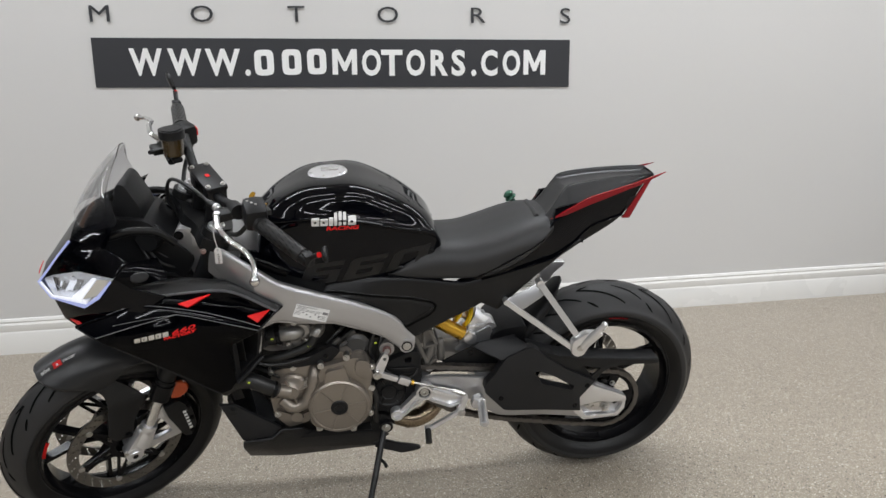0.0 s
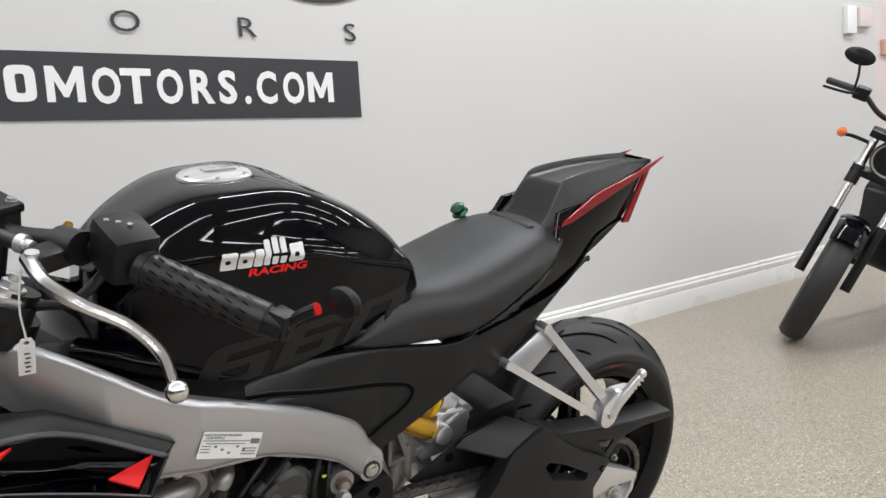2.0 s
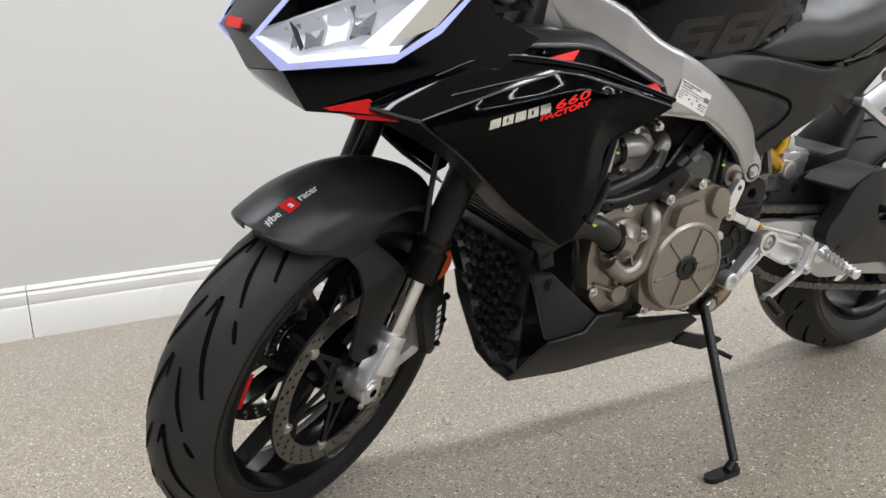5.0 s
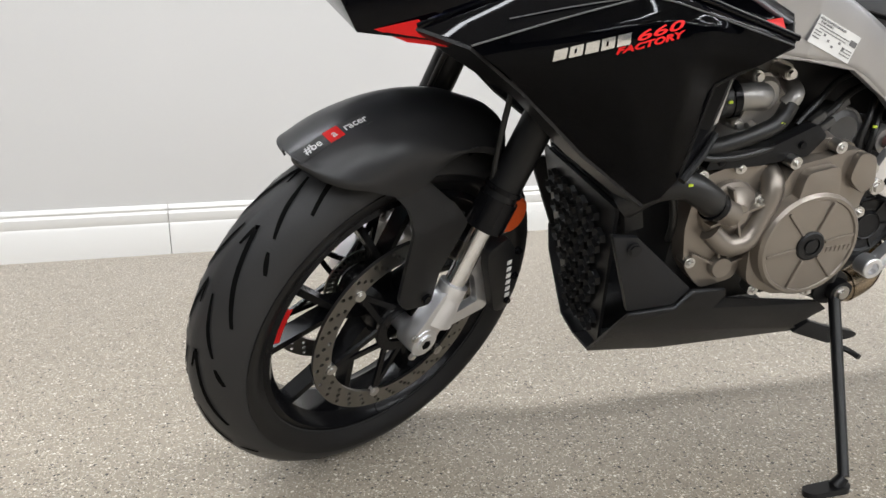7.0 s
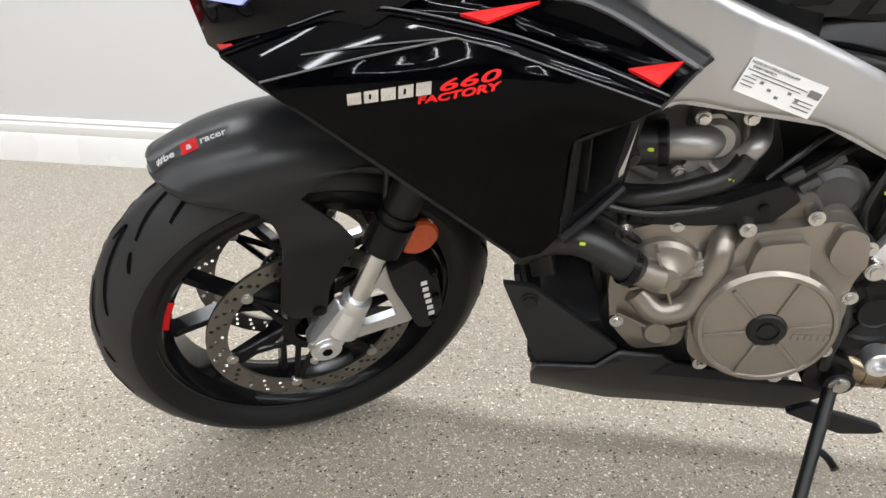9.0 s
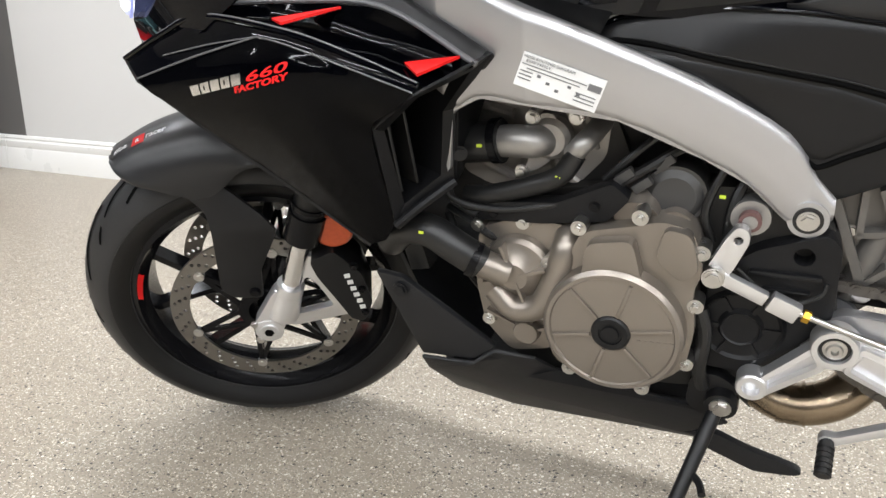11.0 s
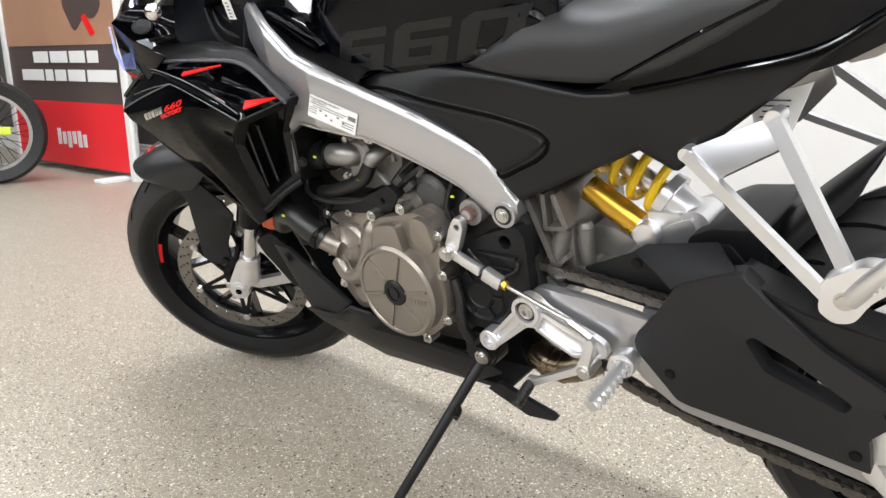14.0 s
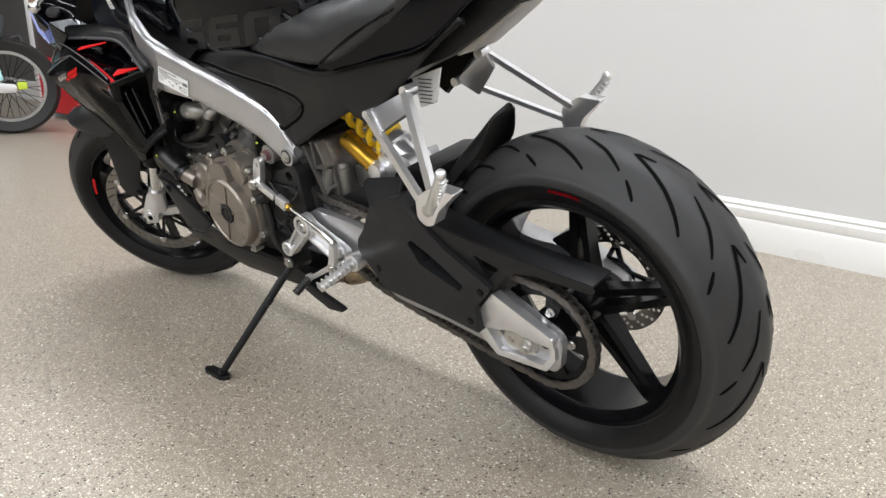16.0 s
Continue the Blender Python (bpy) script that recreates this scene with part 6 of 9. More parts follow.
# -- side fairings --
def fairing():
    for side in (1, -1):
        # rail along the top of the wing, from its tip to the duct
        T0, T1, T2, T3, T4, T5 = (-0.725, -0.229, 0.757), (-0.645, -0.243, 0.789), (-0.564, -0.254, 0.814), (-0.440, -0.271, 0.801), (-0.352, -0.276, 0.775), (-0.284, -0.284, 0.752)
        # crease where the wing turns into the side
        C0, C1, L1, L2, L3 = (-0.673, -0.268, 0.743), (-0.479, -0.272, 0.796), (-0.438, -0.278, 0.789), (-0.353, -0.283, 0.764), (-0.290, -0.287, 0.745)
        MX = (-0.630, -0.260, 0.770)
        E1, E2, TIP = (-0.606, -0.258, 0.690), (-0.510, -0.228, 0.602), (-0.408, -0.216, 0.523)
        A, B = (-0.362, -0.254, 0.693), (-0.367, -0.220, 0.558)
        SH, RR, RF = (-0.365, -0.178, 0.835), (-0.236, -0.204, 0.767), (-0.60, -0.205, 0.850)
        Q0, Q1, Q2, Q3 = (-0.568, -0.234, 0.824), (-0.46, -0.212, 0.822), (-0.358, -0.201, 0.812), (-0.246, -0.220, 0.757)
        I1, I2 = (-0.290, -0.186, 0.700), (-0.303, -0.178, 0.606)
        # shelf on top, satin, with a rolled edge
        bm = bmesh.new()
        sheet(bm, [(RF, (-0.47, -0.172, 0.848), SH, RR), ((-0.59, -0.222, 0.846), (-0.465, -0.193, 0.847), (-0.361, -0.188, 0.834), (-0.239, -0.210, 0.769)), (Q0, Q1, Q2, Q3)], side, 18, 3)
        bmesh.ops.solidify(bm, geom=bm.faces[:], thickness=0.005)
        sh = part("fairing_shelf", bm, M_SHELF, bike, "satin black upper fairing shelf", angle=40)
        bm = bmesh.new()
        low = [(p[0], p[1] + 0.012, p[2] - 0.004) for p in (T2, T3, T4, T5)]
        sheet(bm, [(Q0, Q1, Q2, Q3), [((p[0] + q[0]) / 2, p[1] - 0.010, q[2] + 0.001) for p, q in zip((Q0, Q1, Q2, Q3), low)], low], side, 18, 3)
        bmesh.ops.solidify(bm, geom=bm.faces[:], thickness=0.004)
        part("fairing_recess", bm, M_GLOSS, sh, "gloss black recess under the shelf", angle=40)
        bm = bmesh.new()
        tube(bm, [(p[0], (p[1] - 0.001) * side, p[2] + 0.001) for p in (Q0, Q1, Q2, Q3)], 0.0035, 8, 5)
        part("shelf_edge", bm, M_EDGE_LINE, sh, "thin grey shelf edge")
        for tri in (((-0.405, -0.211, 0.8125), (-0.478, -0.240, 0.8060), (-0.452, -0.261, 0.8055)), ((-0.264, -0.220, 0.7630), (-0.318, -0.242, 0.7610), (-0.292, -0.268, 0.7560))):
            bm = bmesh.new()
            skin(bm, [[(p[0], p[1] - 0.001, p[2] + 0.001) for p in tri]], 0.003, side)
            part("fairing_mark", bm, M_RED, sh, "red triangular mark")
        # gloss wing: facets between rail and crease
        bm = bmesh.new()
        skin(bm, [(T0, T1, MX), (T1, T2, MX), (T2, C1, MX), (T0, MX, C0), (MX, C1, C0), (T2, T3, L1, C1), (T3, T4, L2, L1), (T4, T5, L3, L2)], 0.004, side)
        w = part("fairing_wing", bm, M_GLOSS, bike, "gloss black fairing wing", bevel=0.0015, angle=20)
        bm = bmesh.new()
        sheet(bm, [(C0, C1, L1, L2, L3), ((-0.652, -0.272, 0.727), (-0.50, -0.287, 0.762), (-0.40, -0.288, 0.760), (-0.320, -0.278, 0.722)), ((-0.622, -0.264, 0.704), (-0.49, -0.286, 0.728), (-0.42, -0.286, 0.722), A), (E2, (-0.45, -0.250, 0.625), (-0.40, -0.248, 0.625), (-0.366, -0.238, 0.625)), ((-0.435, -0.222, 0.545), TIP, (-0.385, -0.217, 0.532), B)], side, 24, 5)
        bmesh.ops.solidify(bm, geom=bm.faces[:], thickness=0.004)
        part("fairing_side", bm, M_GLOSS, w, "gloss black fairing side", angle=40)
        bm = bmesh.new()
        skin(bm, [(T0, C0, (-0.66, -0.205, 0.712), (-0.70, -0.165, 0.735)), (C0, E1, (-0.590, -0.185, 0.668), (-0.66, -0.205, 0.712)), (E1, E2, (-0.505, -0.165, 0.585), (-0.590, -0.185, 0.668)), (E2, TIP, (-0.420, -0.160, 0.520), (-0.505, -0.165, 0.585))], 0.004, side)
        part("fairing_return", bm, M_MATTE, w, "satin black inner return of the fairing")
        bm = bmesh.new()
        skin(bm, [((-0.560, -0.206, 0.652), (-0.528, -0.200, 0.640), (-0.540, -0.186, 0.626))], 0.002, side)
        part("return_mark", bm, M_RED, w, "small red mark on the inner return")
        bm = bmesh.new()
        tube(bm, [(p[0], (p[1] - 0.001) * side, p[2] + 0.001) for p in (T0, T1, T2, T3, T4, T5)], 0.0034, 8, 4)
        part("wing_edge", bm, M_GLOSS, w)
        # Grey lines laid along the edges stand for highlights on the gloss.
        for line, r in (((C0, (-0.578, -0.272, 0.771), C1), 0.0012), ((C1, L1, L2, L3), 0.0010), ((MX, (-0.555, -0.2675, 0.785), C1), 0.0009), ((T1, T2, T3, T4, T5), 0.0011)):
            bm = bmesh.new()
            lift = 0.0040 if line[0] == T1 else 0.0008
            tube(bm, [(p[0], (p[1] - lift * 0.6) * side, p[2] + lift) for p in line], r, 6, 5)
            part("panel_crease", bm, M_EDGE_LINE, w, "thin grey line imitating an edge highlight")
        # rear-facing duct: rim, walls and a closed throat
        bm = bmesh.new()
        ring = [RR, L3, A, B, I2, I1]
        inner = [(-0.258, -0.206, 0.750), (-0.300, -0.262, 0.735), (-0.357, -0.243, 0.688), (-0.358, -0.214, 0.580), (-0.313, -0.186, 0.614), (-0.300, -0.194, 0.698)]
        deep = [(x - 0.07, y + 0.045, z) for x, y, z in inner]
        faces = []
        for q, r in ((ring, inner), (inner, deep)):
            faces += [(q[i], q[(i + 1) % 6], r[(i + 1) % 6], r[i]) for i in range(6)]
        skin(bm, faces + [tuple(deep)], 0.003, side)
        part("air_duct", bm, M_PLASTIC, w, "black rear-facing air duct", angle=20)
        bm = bmesh.new()
        tube(bm, [(p[0] + 0.004, (p[1] - 0.004) * side, p[2]) for p in (B, (-0.334, -0.204, 0.585), I2)], 0.006, 8, 3)
        part("duct_lip", bm, M_PLASTIC, w)
        for k in range(2):
            bm = bmesh.new()
            x, y = -0.356 + 0.016 * k, -0.226 + 0.012 * k
            skin(bm, [((x, y, 0.705 + 0.008 * k), (x - 0.03, y + 0.02, 0.705 + 0.008 * k), (x - 0.028, y + 0.032, 0.600 + 0.008 * k), (x + 0.002, y + 0.014, 0.600 + 0.008 * k))], 0.004, side)
            part("duct_vane", bm, M_HOSE, w, bevel=0.001)
        bm = bmesh.new()
        skin(bm, [(RR, I1, I2, (-0.315, -0.13, 0.60), (-0.275, -0.14, 0.70))], 0.006, side)
        part("duct_inner", bm, M_PLASTIC, w, bevel=0.002)
        bm = bmesh.new()
        bolt(bm, (-0.292, -0.178 * side, 0.640), (0.5, -side, 0), 0.007, 0.004)
        part("duct_bolt", bm, M_MATTE, w)


fairing()
# model marks on the left wing: slanted grey bars, red number and word
WING = next(o for o in bike.children if o.name == "fairing_wing")
SIDE = next(o for o in WING.children if o.name == "fairing_side")
MARK = Matrix.Translation((-0.583, -0.30, 0.728)) @ Matrix.Rotation(radians(-13.8), 4, "Y") @ Matrix.Diagonal((1, 1, 0.88, 1))
for k in range(5):
    bm = bmesh.new()
    x = 0.0178 * k
    slot = [(x + 0.0062, 0.0042), (x + 0.0088, 0.0042), (x + 0.0102, 0.0098), (x + 0.0076, 0.0098)]
    prism(bm, [(x, 0), (x + 0.0150, 0), (x + 0.0184, 0.0135), (x + 0.0034, 0.0135)], -0.0012, 0.0, holes=[slot] if k % 2 else [])
    bmesh.ops.triangulate(bm, faces=bm.faces[:])
    bmesh.ops.subdivide_edges(bm, edges=bm.edges[:], cuts=3, use_grid_fill=True)
    cling(part("model_mark", bm, M_POLISH, WING, "slanted silver block", M=MARK), SIDE, 0.0010)
cling(writing("model_number", "660", 0.0150, MARK @ Matrix.Translation((0.1215, -0.001, 0.0010)) @ UPRIGHT, M_RED, WING, shear=0.25, stretch=2.6, label="red model number", bold=0.0002), SIDE, 0.0010)
cling(writing("model_word", "FACTORY", 0.0108, MARK @ Matrix.Translation((0.1090, -0.001, -0.0090)) @ UPRIGHT, M_RED, WING, shear=0.25, stretch=1.62, label="red model word", bold=0.0004), SIDE, 0.0010)

# marks on the tank: white blocks, a red word, a tone-on-tone number
LOGO = Matrix.Translation((-0.089, -0.20, 0.957)) @ Matrix.Rotation(radians(-1), 4, "Y") @ Matrix.Diagonal((1.12, 1, 1, 1))
for k, (w, h) in enumerate(((0.018, 0.024), (0.017, 0.022), (0.010, 0.024), (0.007, 0.034), (0.007, 0.036), (0.007, 0.034), (0.018, 0.024))):
    x = (-0.054, -0.034, -0.015, -0.003, 0.007, 0.017, 0.028)[k]
    bm = bmesh.new()
    prism(bm, rounded([(x, 0), (x + w, 0), (x + w + 0.002, h), (x + 0.002, h)], 0.002), -0.002, 0.006, holes=[circle(x + w * 0.5, h * 0.45, w * 0.2, 8)] if w > 0.015 else ())
    bmesh.ops.triangulate(bm, faces=bm.faces[:])
    bmesh.ops.subdivide_edges(bm, edges=bm.edges[:], cuts=3, use_grid_fill=True)
    cling(part("tank_mark", bm, M_WHITE, TANK, "white block of the maker mark", M=LOGO), TANK, 0.0012)
cling(writing("tank_word", "RACING", 0.0145, LOGO @ Matrix.Translation((0.015, -0.0022, -0.013)) @ UPRIGHT, M_RED, TANK, shear=0.15, stretch=1.35, label="small red word", bold=0.0005), TANK)


def tank_number():
    """Angular slanted figures printed tone on tone along the tank's lower side."""
    h, w = 0.062, 0.098
    six = [(0.0, 0.0), (w, 0.0), (w, 0.60 * h), (0.30 * w, 0.60 * h), (0.30 * w, 0.78 * h), (w, 0.78 * h), (w, h), (0.14 * w, h), (0.0, 0.86 * h)]
    zero = [(0.0, 0.0), (0.86 * w, 0.0), (w, 0.14 * h), (w, h), (0.14 * w, h), (0.0, 0.86 * h)]
    for x0, outline, hole in ((-0.195, six, (0.20, 0.42)), (-0.080, six, (0.20, 0.42)), (0.035, zero, (0.20, 0.80))):
        def lean_over(p):
            return x0 + p[0] + 0.55 * p[1], p[1]
        bm = bmesh.new()
        prism(bm, [lean_over(p) for p in outline], -0.002, 0.004, holes=[[lean_over(p) for p in ((0.30 * w, hole[0] * h), (0.72 * w, hole[0] * h), (0.72 * w, hole[1] * h), (0.30 * w, hole[1] * h))]])
        bmesh.ops.triangulate(bm, faces=bm.faces[:])
        bmesh.ops.subdivide_edges(bm, edges=bm.edges[:], cuts=3, use_grid_fill=True)
        cling(part("tank_number", bm, M_TONE, TANK, "dark grey tone-on-tone figure", M=Matrix.Translation((0, -0.19, 0.800)) @ Matrix.Rotation(radians(-4), 4, "Y")), TANK, 0.0009)


tank_number()

# -- engine --
def engine():
    bm = bmesh.new()
    prism(bm, rounded([(-0.30, 0.36), (-0.27, 0.52), (-0.20, 0.58), (0.02, 0.60), (0.12, 0.57), (0.14, 0.42), (0.06, 0.34), (-0.02, 0.31), (-0.24, 0.30)], 0.03), -0.115, 0.125)
    e = part("engine_block", bm, M_SHADED_CAST, bike, "cast alloy crankcase, darkened for shade in the gaps", bevel=0.006)
    bm = bmesh.new()
    cylo = [(-0.335, 0.52), (-0.375, 0.70), (-0.345, 0.755), (-0.15, 0.735), (-0.10, 0.60), (-0.20, 0.54)]
    prism(bm, rounded(cylo, 0.02), -0.095, 0.095)
    part("cylinder_block", bm, M_SHADED_CAST, e, "cast cylinder block, darkened for shade in the gaps", bevel=0.006)
    # left engine cover behind the clutch disc
    bm = bmesh.new()
    prism(bm, rounded([(-0.186, 0.36), (-0.196, 0.45), (-0.165, 0.505), (-0.150, 0.55), (-0.085, 0.565), (-0.055, 0.575), (-0.020, 0.565), (-0.008, 0.515), (-0.018, 0.49), (-0.012, 0.44), (-0.02, 0.38), (-0.06, 0.343), (-0.13, 0.335)], 0.018), -0.172, -0.105)
    cover = part("clutch_housing", bm, M_BRONZE, e, "bronze-brown clutch housing with bolts", bevel=0.008)
    bm = bmesh.new()
    prism(bm, rounded([(-0.145, 0.49), (-0.138, 0.545), (-0.085, 0.555), (-0.070, 0.49)], 0.012), -0.190, -0.165)
    prism(bm, rounded([(-0.060, 0.53), (-0.052, 0.572), (-0.022, 0.566), (-0.012, 0.52), (-0.03, 0.505)], 0.012), -0.184, -0.165)
    part("housing_neck", bm, M_BRONZE, cover, bevel=0.008)
    C = Matrix.Translation((-0.106, -0.172, 0.430)) @ ON_Y
    bm = bmesh.new()
    lathe(bm, [(0.0, 0.022), (0.070, 0.022), (0.074, 0.0215), (0.0755, 0.024), (0.080, 0.024), (0.0845, 0.019), (0.0855, 0.0), (0.0, 0.0)], C, 72)
    plate = part("clutch_cover", bm, M_BRONZE, e, "round bronze clutch cover with ribs", angle=28)
    for k in range(6):
        bm = bmesh.new()
        a = radians(12 + 60 * k)
        box(bm, (0.049, 0, 0.0232), (0.048, 0.0046, 0.0042), C @ Matrix.Rotation(a, 4, "Z"))
        part("cover_rib", bm, M_BRONZE, plate, bevel=0.001)
    bm = bmesh.new()
    lathe(bm, [(0.0, 0.026), (0.010, 0.026), (0.0105, 0.0235), (0.014, 0.0235), (0.0145, 0.026), (0.021, 0.026), (0.0235, 0.024), (0.024, 0.020)], C, 40)
    part("inspection_plug", bm, M_MATTE, plate, "black centre plug", angle=25)
    bm = bmesh.new()
    for k in range(6):
        box(bm, (0.034 + 0.0075 * k, -0.006 + 0.001 * k, 0.0224), (0.005, 0.009, 0.0012), C @ Matrix.Rotation(radians(-4), 4, "Z"))
    part("cast_mark", bm, M_BRONZE, plate)
    for x, z, y in ((-0.150, 0.556, -0.172), (-0.190, 0.498, -0.165), (-0.080, 0.577, -0.172), (-0.012, 0.540, -0.17), (-0.014, 0.470, -0.17), (-0.205, 0.43, -0.16), (-0.020, 0.385, -0.168), (-0.07, 0.338, -0.17), (-0.165, 0.345, -0.165)):
        bm = bmesh.new()
        cyl(bm, (x, y + 0.02, z), (x, y - 0.003, z), 0.0095, n=16)
        bolt(bm, (x, y - 0.003, z), (0, -1, 0), 0.0043, 0.006)
        part("cover_bolt", bm, M_BOLT, cover)
    # front cover with water pump
    bm = bmesh.new()
    prism(bm, rounded([(-0.285, 0.385), (-0.295, 0.45), (-0.285, 0.53), (-0.235, 0.548), (-0.165, 0.545), (-0.155, 0.50), (-0.185, 0.44), (-0.19, 0.36), (-0.25, 0.345)], 0.014), -0.150, -0.105)
    front_c = part("front_cover", bm, M_BRONZE, e, "bronze-brown front engine cover", bevel=0.006)
    P = Matrix.Translation((-0.232, -0.150, 0.480)) @ ON_Y
    bm = bmesh.new()
    lathe(bm, [(0.0, 0.030), (0.018, 0.030), (0.030, 0.020), (0.041, 0.016), (0.046, 0.010), (0.047, 0.0)], P, 40)
    pump = part("water_pump", bm, M_BRONZE, e, "bronze water pump with webs", angle=30)
    bm = bmesh.new()
    for k in range(4):
        box(bm, (0.026, 0, 0.020), (0.036, 0.0035, 0.022), P @ Matrix.Rotation(radians(20 + 90 * k), 4, "Z"))
    part("pump_web", bm, M_BRONZE, pump)
    bm = bmesh.new()
    tube(bm, [(-0.262, -0.165, 0.452), (-0.235, -0.172, 0.430), (-0.200, -0.172, 0.440), (-0.180, -0.168, 0.480), (-0.170, -0.160, 0.520), (-0.168, -0.13, 0.538)], 0.017, 14, 5)
    part("pump_pipe", bm, M_BRONZE, pump, "curved bronze water pipe")
    bm = bmesh.new()
    cyl(bm, (-0.240, -0.175, 0.482), (-0.290, -0.188, 0.506), 0.019, 0.018, 20)
    part("pump_inlet", bm, M_BRONZE, pump)
    bm = bmesh.new()
    tube(bm, [(-0.272, -0.184, 0.498), (-0.300, -0.192, 0.520), (-0.335, -0.190, 0.538), (-0.375, -0.180, 0.532), (-0.41, -0.16, 0.50)], 0.0215, 16, 5)
    part("coolant_hose", bm, M_HOSE, bike, "black coolant hose")
    bm = bmesh.new()
    for p, d in (((-0.280, -0.187, 0.503), (-0.9, -0.2, 0.45)),):
        cyl(bm, Vector(p) - Vector(d) * 0.005, Vector(p) + Vector(d) * 0.005, 0.0235, n=24)
    part("hose_clamp", bm, M_BLACKMETAL, pump)
    for x, z in ((-0.278, 0.395), (-0.205, 0.415), (-0.225, 0.545), (-0.168, 0.512), (-0.285, 0.535)):
        bm = bmesh.new()
        cyl(bm, (x, -0.13, z), (x, -0.156, z), 0.009, n=14)
        bolt(bm, (x, -0.156, z), (0, -1, 0), 0.0043, 0.006)
        part("cover_bolt", bm, M_BOLT, front_c)
    bm = bmesh.new()
    lathe(bm, [(0.0, 0.012), (0.016, 0.012), (0.018, 0.008), (0.019, 0.0)], Matrix.Translation((-0.225, -0.150, 0.385)) @ ON_Y, 24)
    for k in range(4):
        box(bm, (0.035, 0, 0.004), (0.05, 0.004, 0.010), Matrix.Translation((-0.225, -0.150, 0.385)) @ ON_Y @ Matrix.Rotation(radians(20 + 45 * k), 4, "Z"))
    part("cover_boss", bm, M_BRONZE, front_c)
    # cylinder head flank, thermostat housing and plumbing under the spar
    bm = bmesh.new()
    prism(bm, rounded([(-0.325, 0.585), (-0.318, 0.640), (-0.298, 0.690), (-0.20, 0.705), (-0.128, 0.680), (-0.135, 0.616), (-0.175, 0.572), (-0.285, 0.566)], 0.012), -0.096, 0.096)
    hd = part("cylinder_head", bm, M_HEADCAST, e, "sand-cast alloy cylinder head", bevel=0.005)
    for k, (x0, z0, x1, z1) in enumerate(((-0.305, 0.605, -0.25, 0.580), (-0.30, 0.675, -0.25, 0.665), (-0.165, 0.690, -0.150, 0.625), (-0.20, 0.605, -0.17, 0.580), (-0.275, 0.655, -0.265, 0.615))):
        bm = bmesh.new()
        cyl(bm, (x0, -0.094, z0), (x1, -0.098, z1), 0.008, 0.007, 10)
        part("head_rib", bm, M_HEADCAST, hd, bevel=0.001)
    bm = bmesh.new()
    prism(bm, rounded([(-0.236, 0.598), (-0.222, 0.618), (-0.226, 0.662), (-0.206, 0.678), (-0.190, 0.678), (-0.180, 0.655), (-0.188, 0.626), (-0.212, 0.606)], 0.010), -0.130, -0.092)
    th = part("thermostat_housing", bm, M_HEADCAST, e, "cast alloy thermostat housing", bevel=0.004)
    bm = bmesh.new()
    tube(bm, [(-0.256, -0.140, 0.644), (-0.232, -0.146, 0.648), (-0.213, -0.143, 0.647), (-0.203, -0.128, 0.645)], 0.0195, 18, 5)
    part("outlet_elbow", bm, M_CAST, th, "machined alloy outlet elbow")
    bm = bmesh.new()
    lathe(bm, [(0.0, 0.010), (0.020, 0.008), (0.026, 0.002), (0.027, -0.01)], Matrix.Translation((-0.196, -0.128, 0.647)) @ ON_Y, 28)
    part("housing_cap", bm, M_HEADCAST, th)
    for x, z in ((-0.231, 0.604), (-0.215, 0.673), (-0.163, 0.676)):
        bm = bmesh.new()
        cyl(bm, (x, -0.10, z), (x, -0.133, z), 0.010, 0.009, 14)
        bolt(bm, (x, -0.133, z), (0, -1, 0), 0.006, 0.008)
        part("housing_bolt", bm, M_BOLT, th)
    bm = bmesh.new()
    tube(bm, [(-0.165, -0.142, 0.633), (-0.156, -0.143, 0.645), (-0.148, -0.130, 0.652), (-0.140, -0.095, 0.660)], 0.0125, 14, 4)
    part("bypass_elbow", bm, M_CAST, th, "small alloy bypass elbow")
    bm = bmesh.new()
    tube(bm, [(-0.40, -0.13, 0.622), (-0.34, -0.135, 0.632), (-0.29, -0.138, 0.640), (-0.250, -0.140, 0.645)], 0.0255, 18, 4)
    part("radiator_hose", bm, M_HOSE, bike, "thick black radiator hose")
    bm = bmesh.new()
    cyl(bm, (-0.262, -0.1395, 0.6435), (-0.252, -0.140, 0.645), 0.0275, n=24)
    part("hose_clamp", bm, M_BLACKMETAL, th)
    bm = bmesh.new()
    tube(bm, [(-0.30, -0.142, 0.570), (-0.265, -0.150, 0.578), (-0.214, -0.152, 0.594), (-0.178, -0.150, 0.610), (-0.160, -0.145, 0.636)], 0.0125, 14, 5)
    part("coolant_hose", bm, M_HOSE, bike, "thin black coolant hose")
    bm = bmesh.new()
    tube(bm, [(-0.325, -0.150, 0.600), (-0.315, -0.160, 0.572), (-0.26, -0.160, 0.562), (-0.19, -0.155, 0.572), (-0.13, -0.145, 0.590)], 0.0045, 8, 6)
    part("breather_pipe", bm, M_HOSE, bike, "thin black breather pipe")
    bm = bmesh.new()
    prism(bm, rounded([(-0.285, 0.545), (-0.275, 0.570), (-0.18, 0.578), (-0.115, 0.608), (-0.095, 0.590), (-0.12, 0.560), (-0.20, 0.548)], 0.006), -0.158, -0.135)
    part("loom_bracket", bm, M_PLASTIC, e, "black plastic loom bracket", bevel=0.004)
    for x, z in ((-0.262, 0.557), (-0.135, 0.578)):
        bm = bmesh.new()
        bolt(bm, (x, -0.158, z), (0, -1, 0), 0.005, 0.004)
        part("bracket_screw", bm, M_BLACKMETAL, e)
    # starter motor, cables, throttle bodies behind
    bm = bmesh.new()
    cyl(bm, (-0.050, -0.130, 0.588), (-0.050, 0.06, 0.588), 0.036, 0.036, 28)
